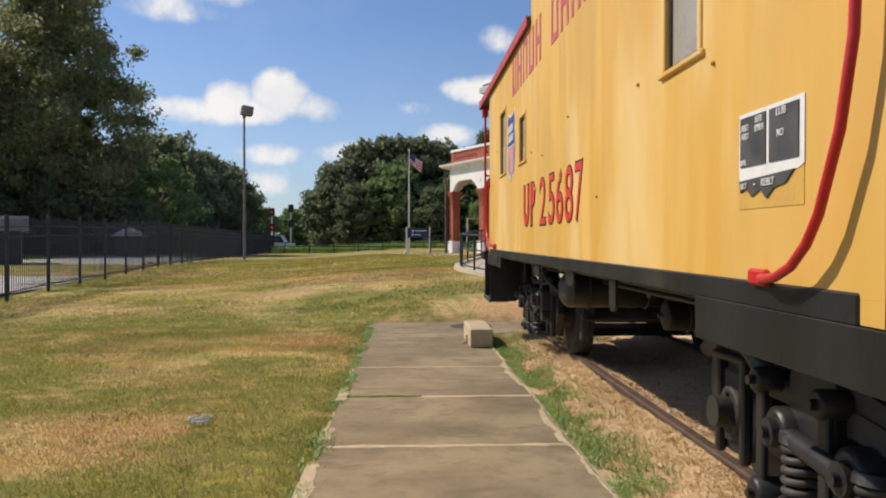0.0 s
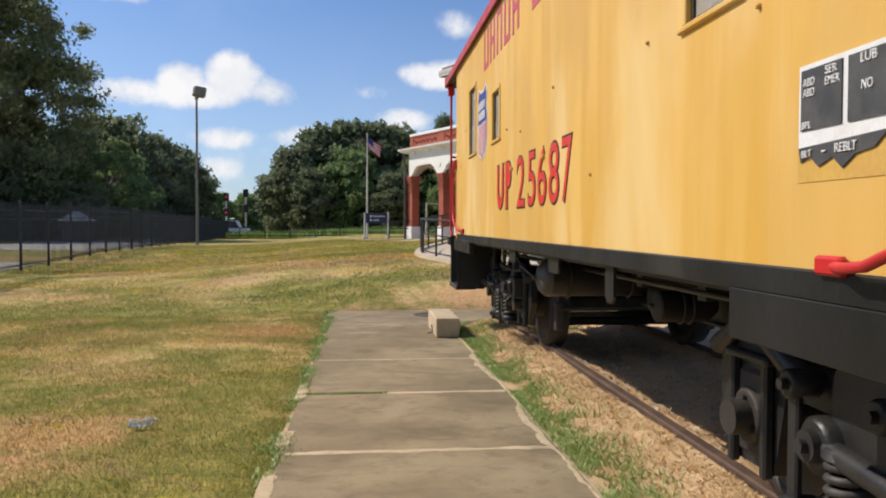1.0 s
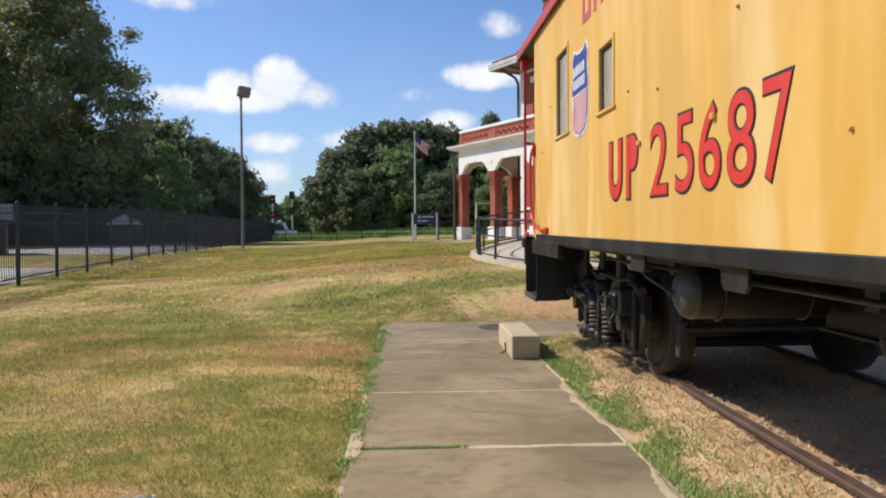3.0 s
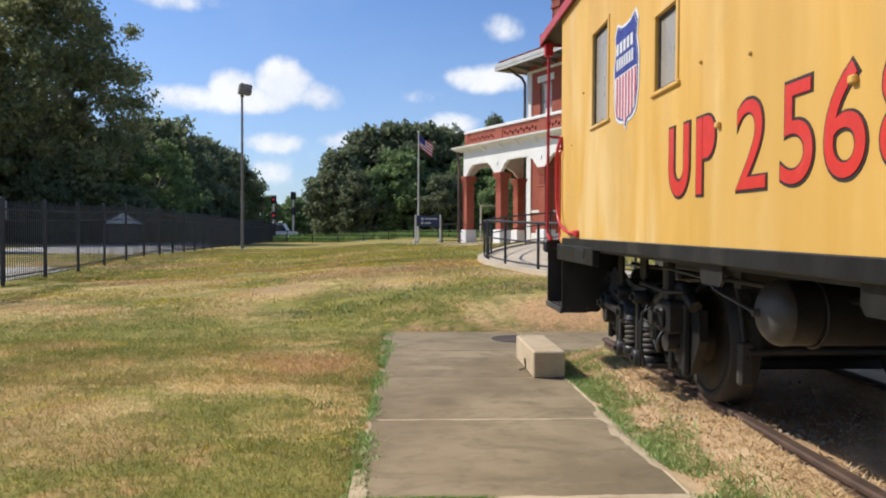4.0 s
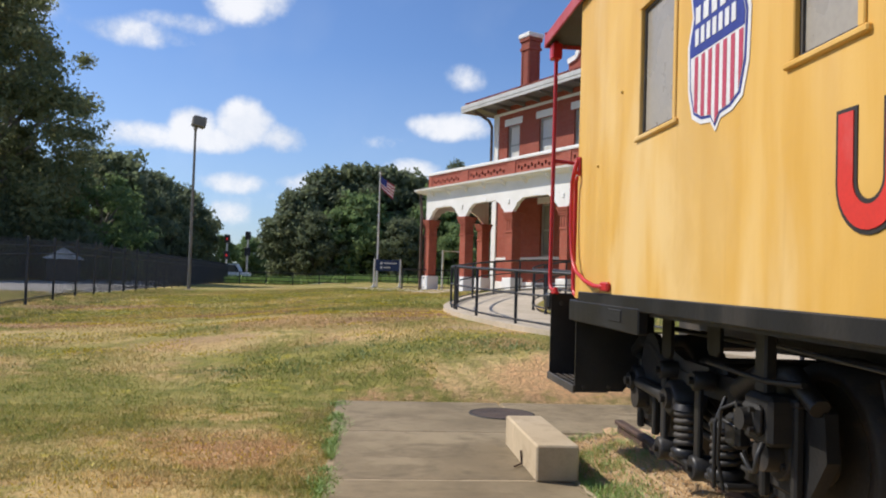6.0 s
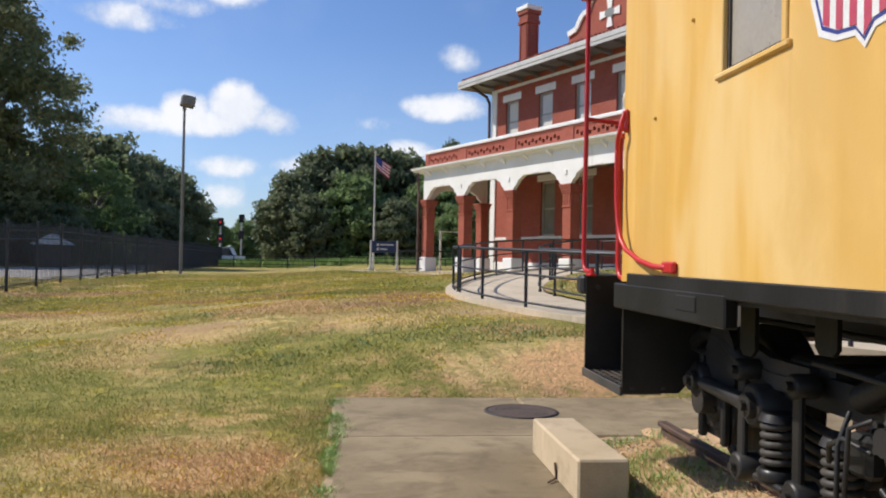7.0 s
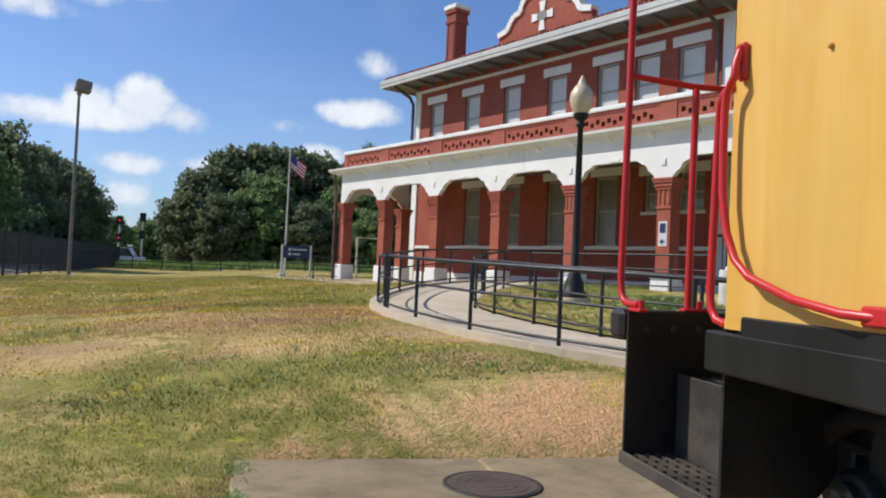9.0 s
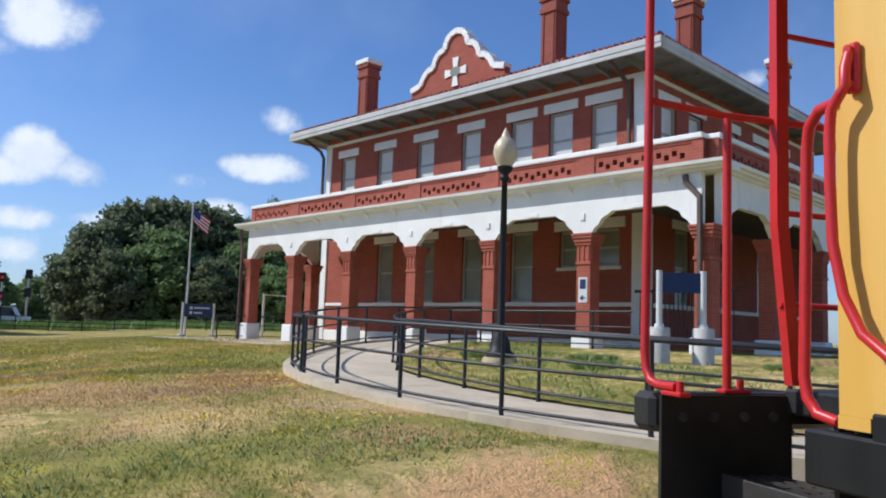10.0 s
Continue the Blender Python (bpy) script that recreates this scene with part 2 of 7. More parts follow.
    c = n.mix(n.ramp(n.noise(0.75, 6, 0.72, None, 1.0), 0.56, 0.68, 0.0, 0.45), c, (0.36, 0.225, 0.125))
    return n.mix(n.ramp(tiny, 0.35, 0.7, 0.0, 0.34), c, (0.16, 0.135, 0.06)), dry


def lawn_soil():
    n = Nodes("dry_lawn")
    c, dry = lawn_colour(n, False)
    n.bump(n.math("ADD", n.noise(28, 4, 0.7), n.noise(5, 4, 0.6)), 0.9, 0.04)
    return n.done(c, 0.95, 0.0, 0.1)


def lawn_blade():
    n = Nodes("grass_blade")
    c, dry = lawn_colour(n, True)
    pick = n.island()
    c = n.mix(n.ramp(pick, 0.45, 1.0, 0.0, 0.62), c, (0.74, 0.57, 0.25))
    c = n.mix(n.ramp(n.math("FRACT", n.math("MULTIPLY", pick, 17.3)), 0.4, 1.0, 0.0, 0.46), c, (0.11, 0.125, 0.038))
    return glow_through(n, n.done(c, 0.75, 0.0, 0.2), c, 0.42)


def glow_through(n, material, colour, share):
    """Thin leaves let part of the light pass."""
    t, mix = n.t.nodes.new("ShaderNodeBsdfTranslucent"), n.t.nodes.new("ShaderNodeMixShader")
    n.put(t.inputs[0], colour)
    mix.inputs[0].default_value = share
    n.link(n.bsdf.outputs[0], mix.inputs[1])
    n.link(t.outputs[0], mix.inputs[2])
    n.link(mix.outputs[0], n.t.nodes["Material Output"].inputs[0])
    return material


def leaf(name, a, b, warm):
    n = Nodes(name)
    c = n.mix(n.island(), a, b)
    c = n.mix(n.ramp(n.noise(0.35, 3), 0.5, 0.68, 0.0, 0.6), c, warm)
    c = n.mix(n.math("MULTIPLY", n.random(), 0.25), c, tuple(v * 0.55 for v in a))
    return glow_through(n, n.done(c, 0.65, 0.0, 0.22), c, 0.52)


def brick(name, a, b, mortar):
    """Courses 7.5 cm high along the wall, by the wall's own x or y and z."""
    n = Nodes(name)
    s = n.t.nodes.new("ShaderNodeSeparateXYZ")
    n.link(n.coord.outputs["Object"], s.inputs[0])
    j = n.t.nodes.new("ShaderNodeCombineXYZ")
    n.link(n.math("ADD", s.outputs[0], s.outputs[1]), j.inputs[0])
    n.link(s.outputs[2], j.inputs[1])
    t = n.t.nodes.new("ShaderNodeTexBrick")
    t.inputs["Scale"].default_value, t.inputs["Brick Width"].default_value, t.inputs["Row Height"].default_value = 1.0, 0.21, 0.075
    t.inputs["Mortar Size"].default_value, t.inputs["Bias"].default_value = 0.006, -0.1
    for k, v in (("Color1", a), ("Color2", b), ("Mortar", mortar)):
        t.inputs[k].default_value = (*v, 1)
    n.link(j.outputs[0], t.inputs["Vector"])
    c = n.mix(n.ramp(n.noise(0.8, 5), 0.4, 0.7, 0.0, 0.35), t.outputs[0], tuple(v * 0.65 for v in a))
    c = n.mix(n.ramp(n.noise(2.2, 6, 0.65, (1, 1, 0.3)), 0.62, 0.75, 0.0, 0.25), c, (0.45, 0.30, 0.24))
    n.bump(t.outputs[1], 0.4, -0.006)
    return n.done(c, 0.85, 0.0, 0.25)


def roof_tile():
    n = Nodes("red_roof_tile")
    w = n.t.nodes.new("ShaderNodeTexWave")
    w.bands_direction = "X"
    w.inputs["Scale"].default_value, w.inputs["Distortion"].default_value = 1.2, 0.1
    n.link(n.coord.outputs["Object"], w.inputs[0])
    c = n.mix(n.ramp(n.noise(3, 4), 0.35, 0.65), (0.32, 0.085, 0.05), (0.24, 0.06, 0.04))
    n.bump(w.outputs[1], 1.0, 0.05)
    return n.done(c, 0.7)


def concrete(name, a, b, per_object=0.0, stain=(0.16, 0.13, 0.10)):
    n = Nodes(name)
    broad, mid, grit = n.noise(0.8, 5, 0.6, None, 0.3), n.noise(6, 5, 0.65), n.noise(140, 2)
    c = n.mix(n.ramp(broad, 0.35, 0.65), a, b)
    c = n.mix(n.ramp(n.noise(1.7, 5, 0.65, (1.0, 1.4, 1), 0.8), 0.48, 0.70, 0.0, 0.55), c, stain)
    c = n.mix(n.ramp(mid, 0.5, 0.72, 0.0, 0.45), c, stain)
    c = n.mix(n.ramp(n.noise(2.2, 6, 0.65, (0.35, 1.6, 1), 1.0), 0.56, 0.70, 0.0, 0.45), c, tuple(min(v * 1.5, 0.8) for v in a))
    c = n.mix(n.ramp(grit, 0.35, 0.75, 0.0, 0.22), c, tuple(v * 0.5 for v in a))
    if per_object:
        c = n.mix(n.math("MULTIPLY", n.random(), per_object), c, tuple(v * 0.7 for v in b))
    n.bump(n.math("ADD", grit, n.math("MULTIPLY", mid, 0.8)), 0.35, 0.004)
    return n.done(c, 0.88, 0.0, 0.25)


def peeling_paint():
    """White paint on masonry: grimy runs from the ledges, flakes that bare the grey render."""
    n = Nodes("peeling_white_paint")
    runs, broad, grain = n.noise(3.2, 5, 0.65, (1, 1, 0.16), 0.5), n.noise(0.7, 4, 0.6), n.noise(45, 3)
    c = n.mix(n.ramp(broad, 0.35, 0.65), (0.87, 0.86, 0.83), (0.80, 0.79, 0.75))
    c = n.mix(n.ramp(runs, 0.58, 0.74, 0.0, 0.32), c, (0.50, 0.47, 0.42))
    c = n.mix(n.ramp(n.noise(4.0, 7, 0.7, (1, 1, 1.6), 0.6), 0.665, 0.70, 0.0, 0.75), c, (0.30, 0.27, 0.24))
    n.bump(n.math("ADD", grain, n.math("MULTIPLY", runs, 0.8)), 0.25, 0.008)
    return n.done(c, 0.65, 0.0, 0.4)


YELLOW = yellow_paint()
BLACK = surf("black_steel", (0.015, 0.0147, 0.0145), (0.028, 0.026, 0.024), 3, 0.45, 0.0, 0.3, 50, (0.05, 0.04, 0.032), 0.4, None, 0.4)
BLACK_DUSTY = surf("dusty_black_steel", (0.034, 0.031, 0.027), (0.068, 0.057, 0.046), 4, 0.62, 0.0, 0.35, 40, (0.12, 0.09, 0.06), 0.4)
BLACK_SILL = surf("black_sill_paint", (0.0095, 0.0092, 0.009), (0.016, 0.015, 0.0135), 2.5, 0.5, 0.0, 0.2, 40, (0.06, 0.05, 0.037), 0.4, (1, 1, 0.3), 0.35)
RED = surf("red_enamel", (0.58, 0.022, 0.022), (0.50, 0.018, 0.020), 4, 0.38, 0.0, 0.12, 60, (0.30, 0.03, 0.03), 0.3)
RED_FADED = surf("faded_red_enamel", (0.50, 0.06, 0.07), (0.42, 0.05, 0.06), 4, 0.55, 0.0, 0.12, 60, (0.45, 0.16, 0.12), 0.4)
LETTER = surf("red_letter_paint", (0.68, 0.035, 0.018), (0.60, 0.030, 0.016), 5, 0.5, 0.0, 0.06, 90, (0.64, 0.14, 0.12), 0.4)
LETTER_FADED = surf("faded_pink_letter_paint", (0.55, 0.07, 0.10), (0.50, 0.10, 0.13), 5, 0.55, 0.0, 0.06, 90, (0.66, 0.30, 0.20), 0.4)
LETTER_EDGE = surf("black_letter_edge", (0.02, 0.015, 0.012), (0.03, 0.02, 0.015), 8, 0.6, 0.0, 0.05)
WHITE_DECAL = surf("white_decal", (0.78, 0.77, 0.75), (0.70, 0.69, 0.67), 8, 0.5, 0.0, 0.05, 90, (0.5, 0.45, 0.36), 0.25)
BLUE_DECAL = surf("blue_decal", (0.030, 0.045, 0.26), (0.025, 0.04, 0.22), 8, 0.5, 0.0, 0.05)
RED_DECAL = surf("crimson_decal", (0.50, 0.05, 0.09), (0.46, 0.06, 0.10), 8, 0.5, 0.0, 0.05)
PANEL_DARK = surf("weathered_dark_panel", (0.045, 0.045, 0.045), (0.075, 0.073, 0.07), 9, 0.6, 0.0, 0.08, 80, (0.14, 0.13, 0.12), 0.5)
PATCH = surf("ochre_patch", (0.62, 0.37, 0.075), (0.56, 0.32, 0.07), 6, 0.6, 0.0, 0.05)
OLD_PANE = surf("clouded_acrylic", (0.33, 0.295, 0.24), (0.40, 0.36, 0.295), 2, 0.28, 0.0, 0.03, 40, (0.33, 0.31, 0.28), 0.4)
RUST = surf("rusty_rail", (0.085, 0.052, 0.036), (0.135, 0.082, 0.056), 6, 0.75, 0.25, 0.4, 70, (0.07, 0.04, 0.03), 0.5)
# dusty grey, lightened to put sunlight on the tank end into its colour
DUSTY_SUNLIT_TANK = surf("dusty_grey_paint_with_sun", (0.058, 0.052, 0.044), (0.088, 0.078, 0.066), 5, 0.5, 0.0, 0.15, 50, (0.06, 0.05, 0.04), 0.4)
MANHOLE = surf("brown_cast_iron", (0.070, 0.048, 0.036), (0.105, 0.072, 0.054), 6, 0.88, 0.0, 0.4, 60, (0.05, 0.038, 0.03), 0.5)
WHEEL = surf("dusty_iron", (0.032, 0.028, 0.024), (0.055, 0.045, 0.036), 6, 0.65, 0.3, 0.4, 60, (0.15, 0.11, 0.07), 0.4)
SLAB = concrete("old_sidewalk_concrete", (0.215, 0.164, 0.096), (0.36, 0.282, 0.170), 0.2, (0.112, 0.085, 0.050))
SAND = surf("pale_sand", (0.50, 0.39, 0.25), (0.59, 0.47, 0.315), 5, 0.95, 0.0, 0.2, 90, (0.27, 0.21, 0.14), 0.5, None, 0.1)
BLOCK = concrete("cast_concrete", (0.53, 0.415, 0.265), (0.60, 0.485, 0.33), 0.0, (0.35, 0.255, 0.155))
RAMP = concrete("pale_ramp_concrete", (0.52, 0.435, 0.315), (0.60, 0.505, 0.375), 0.0, (0.37, 0.295, 0.205))
PIER = concrete("white_pier_concrete", (0.56, 0.54, 0.50), (0.62, 0.60, 0.56), 0.0, (0.36, 0.33, 0.28))
GRAVEL = concrete("grey_gravel", (0.46, 0.435, 0.40), (0.56, 0.53, 0.49), 0.0, (0.34, 0.32, 0.29))
ASPHALT = concrete("grey_asphalt", (0.14, 0.14, 0.14), (0.19, 0.185, 0.18))
SOIL = surf("straw_covered_dirt", (0.48, 0.33, 0.185), (0.60, 0.44, 0.265), 2.6, 0.95, 0.0, 0.7, 40, (0.40, 0.285, 0.18), 0.7, None, 0.1)
CINDER = surf("brown_dirt_ballast", (0.60, 0.39, 0.22), (0.70, 0.48, 0.285), 3.0, 0.95, 0.0, 0.8, 24, (0.27, 0.175, 0.105), 0.55, None, 0.1)
STRAW = surf("straw", (0.74, 0.53, 0.28), (0.60, 0.40, 0.19), 3, 0.9, 0.0, 0.1)
STONE_CHIP = surf("stone_chip", (0.46, 0.40, 0.32), (0.36, 0.30, 0.23), 9, 0.9, 0.0, 0.3)
TURF, BLADE = lawn_soil(), lawn_blade()
FLOWER = surf("yellow_petal", (0.78, 0.60, 0.03), (0.66, 0.50, 0.03), 5, 0.6, 0.0, 0.0)
SHRUB = surf("dark_green_shrub_leaf", (0.185, 0.26, 0.07), (0.27, 0.34, 0.10), 5, 0.6, 0.0, 0.0)
WEED = surf("green_weed", (0.265, 0.40, 0.095), (0.385, 0.50, 0.16), 5, 0.6, 0.0, 0.0)
IRON = surf("black_railing_paint", (0.012, 0.013, 0.015), (0.020, 0.020, 0.023), 4, 0.5, 0.0, 0.1)
FENCE = surf("black_fence_paint", (0.020, 0.022, 0.028), (0.030, 0.032, 0.040), 4, 0.5, 0.0, 0.1)
POLE = surf("galvanised_pole", (0.19, 0.175, 0.15), (0.25, 0.235, 0.21), 3, 0.55, 0.4, 0.1)
LAMP_IRON = surf("dark_black_iron", (0.011, 0.011, 0.011), (0.018, 0.018, 0.018), 4, 0.5, 0.0, 0.1, spec=0.3)
GLOBE = surf("aged_cream_globe", (0.66, 0.55, 0.36), (0.54, 0.44, 0.28), 4, 0.4, 0.0, 0.05)
WHITE = peeling_paint()
# ceiling boards coloured dark: the unlit porch's shade is in the paint
PORCH_BOARD = surf("porch_ceiling_board_painted_shade", (0.10, 0.088, 0.075), (0.14, 0.12, 0.10), 2.0, 0.7, 0.0, 0.1, 40, (0.06, 0.05, 0.04), 0.4, (6, 0.3, 1))
# grey that holds the shade beneath the overhang, for soffit and brackets
EAVE = surf("eave_paint_with_shade", (0.25, 0.25, 0.24), (0.20, 0.20, 0.19), 1.5, 0.7, 0.0, 0.1, 40, (0.16, 0.15, 0.14), 0.5)
GUTTER = surf("grey_white_gutter_paint", (0.58, 0.58, 0.56), (0.50, 0.50, 0.48), 1.2, 0.6, 0.0, 0.1, 40, (0.30, 0.29, 0.27), 0.4, (1, 1, 0.4))
BRICK = brick("red_brick", (0.40, 0.098, 0.062), (0.325, 0.077, 0.050), (0.33, 0.17, 0.13))
BRICK_COLUMN = brick("orange_red_brick", (0.43, 0.108, 0.064), (0.355, 0.085, 0.052), (0.35, 0.18, 0.13))
BRICK_SOOTY = brick("sooty_red_brick", (0.34, 0.086, 0.058), (0.27, 0.068, 0.048), (0.26, 0.14, 0.11))
TILE = roof_tile()
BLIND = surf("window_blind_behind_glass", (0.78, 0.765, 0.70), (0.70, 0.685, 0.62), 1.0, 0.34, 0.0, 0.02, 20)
# darker pane: porch shade put into the colour; the gable's oval shares it
BLIND_DIM = surf("window_glass_painted_shade", (0.30, 0.305, 0.265), (0.22, 0.225, 0.20), 0.8, 0.12, 0.0, 0.02, 20)
SASH = surf("grey_green_sash_paint", (0.46, 0.46, 0.41), (0.38, 0.38, 0.34), 3, 0.5, 0.0, 0.1)
DOWNPIPE = surf("dark_brown_downpipe", (0.095, 0.062, 0.046), (0.13, 0.088, 0.066), 3, 0.5, 0.0, 0.1)
SIGN_BLUE = surf("navy_sign_panel", (0.010, 0.028, 0.10), (0.014, 0.034, 0.115), 3, 0.4, 0.0, 0.03)
SIGN_WHITE = surf("white_sign_post", (0.70, 0.70, 0.68), (0.64, 0.64, 0.62), 4, 0.5, 0.0, 0.05)
BARK = surf("pale_bark", (0.22, 0.19, 0.15), (0.32, 0.29, 0.24), 2.5, 0.9, 0.0, 0.6, 20, (0.10, 0.08, 0.06), 0.5)
LEAF_OAK = leaf("sycamore_leaf", (0.22, 0.255, 0.125), (0.33, 0.345, 0.165), (0.42, 0.34, 0.15))
LEAF_DARK = leaf("dark_green_leaf", (0.175, 0.215, 0.125), (0.225, 0.262, 0.145), (0.25, 0.262, 0.135))
LEAF_LIGHT = leaf("light_green_leaf", (0.19, 0.28, 0.115), (0.25, 0.34, 0.14), (0.27, 0.32, 0.13))
SIGNAL_RED = bpy.data.materials.new("lit_red_lens")
SIGNAL_RED.use_nodes = True
SIGNAL_RED.node_tree.nodes["Principled BSDF"].inputs["Base Color"].default_value = (0.5, 0.02, 0.02, 1)
SIGNAL_RED.node_tree.nodes["Principled BSDF"].inputs["Emission Color"].default_value = (1.0, 0.04, 0.04, 1)
SIGNAL_RED.node_tree.nodes["Principled BSDF"].inputs["Emission Strength"].default_value = 0.35
CAR_WHITE = surf("white_car_paint", (0.86, 0.86, 0.85), (0.82, 0.82, 0.81), 2, 0.5, 0.0, 0.0)
CAR_GLASS = surf("dark_car_glass", (0.03, 0.035, 0.04), (0.04, 0.045, 0.05), 2, 0.08, 0.0, 0.0)
RUBBER = surf("tyre_rubber", (0.02, 0.02, 0.02), (0.03, 0.03, 0.03), 8, 0.8, 0.0, 0.2)
BOTTLE = bpy.data.materials.new("clear_plastic")
BOTTLE.use_nodes = True
_b = BOTTLE.node_tree.nodes["Principled BSDF"]
_b.inputs["Base Color"].default_value, _b.inputs["Roughness"].default_value, _b.inputs["Transmission Weight"].default_value = (0.85, 0.9, 0.95, 1), 0.12, 0.75


# ---- mesh building ----
class Mesh:
    """Gathers boxes, tubes and the like, and becomes one mesh."""

    def __init__(self):
        self.v, self.f, self.s = [], [], []

    def add(self, verts, faces, smooth=False, m=None):
        o = len(self.v)
        self.v += [tuple(m @ Vector(p)) if m else tuple(p) for p in verts]
        self.f += [tuple(i + o for i in f) for f in faces]
        self.s += [smooth] * len(faces)
        return self

    def box(self, x0, x1, y0, y1, z0, z1, bevel=0.0, m=None):
        if bevel <= 0:
            p = [(x, y, z) for x in (x0, x1) for y in (y0, y1) for z in (z0, z1)]
            return self.add(p, [(0, 1, 3, 2), (4, 6, 7, 5), (0, 4, 5, 1), (2, 3, 7, 6), (0, 2, 6, 4), (1, 5, 7, 3)], False, m)
        b = min(bevel, (x1 - x0) * 0.45, (y1 - y0) * 0.45, (z1 - z0) * 0.45)
        p = []
        for sx in (0, 1):
            for sy in (0, 1):
                for sz in (0, 1):
                    c = ((x0, x1)[sx], (y0, y1)[sy], (z0, z1)[sz])
                    d = (1 - 2 * sx, 1 - 2 * sy, 1 - 2 * sz)
                    for axis in range(3):
                        p.append(tuple(c[i] + (0 if i == axis else d[i] * b) for i in range(3)))
        k = lambda sx, sy, sz, axis: (sx * 4 + sy * 2 + sz) * 3 + axis  # noqa: E731
        f = []
        for s in (0, 1):
            for axis in range(3):
                q = [(0, 0), (1, 0), (1, 1), (0, 1)]
                ring = []
                for a, c in q:
                    w = [0, 0, 0]
                    w[axis], w[(axis + 1) % 3], w[(axis + 2) % 3] = s, a, c
                    ring.append(k(*w, axis))
                f.append(tuple(ring if s else ring[::-1]))
        for axis in range(3):
            u, w = (axis + 1) % 3, (axis + 2) % 3
            for a in (0, 1):
                for c in (0, 1):
                    e0, e1 = [0, 0, 0], [0, 0, 0]
                    e0[u] = e1[u] = a
                    e0[w] = e1[w] = c
                    e1[axis] = 1
                    f.append((k(*e0, u), k(*e1, u), k(*e1, w), k(*e0, w)) if a != c else (k(*e0, w), k(*e1, w), k(*e1, u), k(*e0, u)))
        for sx in (0, 1):
            for sy in (0, 1):
                for sz in (0, 1):
                    t = (k(sx, sy, sz, 0), k(sx, sy, sz, 1), k(sx, sy, sz, 2))
                    f.append(t if (sx + sy + sz) % 2 else t[::-1])
        return self.add(p, f, False, m)

    def tube(self, points, r, seg=10, caps=True, m=None):
        """A round tube along points; r may be one radius or one for each point."""
        pts = [Vector(p) for p in points]
        rs = r if isinstance(r, (list, tuple)) else [r] * len(pts)
        verts, n = [], len(pts)
        side = None
        for i, p in enumerate(pts):
            d = (pts[min(i + 1, n - 1)] - pts[max(i - 1, 0)]).normalized()
            if side is None:
                side = d.orthogonal().normalized()
            side = (side - d * side.dot(d)).normalized()
            up = d.cross(side)
            verts += [p + (side * math.cos(a) + up * math.sin(a)) * rs[i] for a in (2 * math.pi * j / seg for j in range(seg))]
        faces = [(i * seg + j, i * seg + (j + 1) % seg, (i + 1) * seg + (j + 1) % seg, (i + 1) * seg + j) for i in range(n - 1) for j in range(seg)]
        self.add(verts, faces, True, m)
        if caps:
            self.add(verts[:seg], [tuple(range(seg))[::-1]], False, m)
            self.add(verts[-seg:], [tuple(range(seg))], False, m)
        return self

    def prism(self, outline, lo, hi, axis=0, m=None):
        """An outline in the two other axes, in order, drawn out along axis."""
        n = len(outline)

        def at(a, b, c):
            w = [0, 0, 0]
            w[axis], w[(axis + 1) % 3], w[(axis + 2) % 3] = c, a, b
            return tuple(w)

        p = [at(a, b, lo) for a, b in outline] + [at(a, b, hi) for a, b in outline]
        f = [tuple(range(n))[::-1], tuple(range(n, 2 * n))] + [(i, (i + 1) % n, n + (i + 1) % n, n + i) for i in range(n)]
        return self.add(p, f, False, m)

    def lathe(self, profile, centre=(0, 0, 0), seg=20, m=None):
        """Profile of (radius, height), turned round the upright axis."""
        c = Vector(centre)
        verts = [c + Vector((r * math.cos(a), r * math.sin(a), z)) for r, z in profile for a in (2 * math.pi * j / seg for j in range(seg))]
        n = len(profile)
        faces = [(i * seg + j, i * seg + (j + 1) % seg, (i + 1) * seg + (j + 1) % seg, (i + 1) * seg + j) for i in range(n - 1) for j in range(seg)]
        self.add(verts, faces, True, m)
        self.add(verts[:seg], [tuple(range(seg))[::-1]], False, m)
        self.add(verts[-seg:], [tuple(range(seg))], False, m)
        return self

    def data(self, name, material):
        me = bpy.data.meshes.new(name)
        me.from_pydata(self.v, [], self.f)
        me.polygons.foreach_set("use_smooth", self.s)
        me.materials.append(material)
        me.update()
        return me


def part(name, mesh, material, parent, label=""):
    ob = new(name, mesh.data(name, material) if isinstance(mesh, Mesh) else mesh)
    ob.parent = parent
    if label:
        ob["label"] = label
    return ob


def thing(name, label, category, group="", kind="", at=(0, 0, 0), turn=0.0):
    ob = new(name)
    ob.empty_display_size = 0.2
    ob.location, ob.rotation_euler = at, (0, 0, radians(turn))
    return tagged(ob, label, category, group, kind)


def solid(name, mesh, material, label, category, group="", kind=""):
    return tagged(new(name, mesh.data(name, material)), label, category, group, kind)


def word(text, height, width, depth, material, name, parent, m, bold=0.0):
    """A word in the built-in font, as a mesh of the given height and width, its foot at the pose m."""
    c = bpy.data.curves.new("word", "FONT")
    c.body, c.extrude, c.offset, c.resolution_u = text, 0.5, bold, 6
    ob = new("word", c)
    me = bpy.data.meshes.new_from_object(ob.evaluated_get(bpy.context.evaluated_depsgraph_get()))
    bpy.data.objects.remove(ob)
    co = np.empty(len(me.vertices) * 3)
    me.vertices.foreach_get("co", co)
    co = co.reshape(-1, 3)
    lo, hi = co.min(0), co.max(0)
    co = (co - lo) / np.maximum(hi - lo, 1e-6) * (width, height, depth)
    me.vertices.foreach_set("co", co.ravel())
    me.transform(m)
    me.materials.clear()
    me.materials.append(material)
    me.update()
    return part(name, me, material, parent)


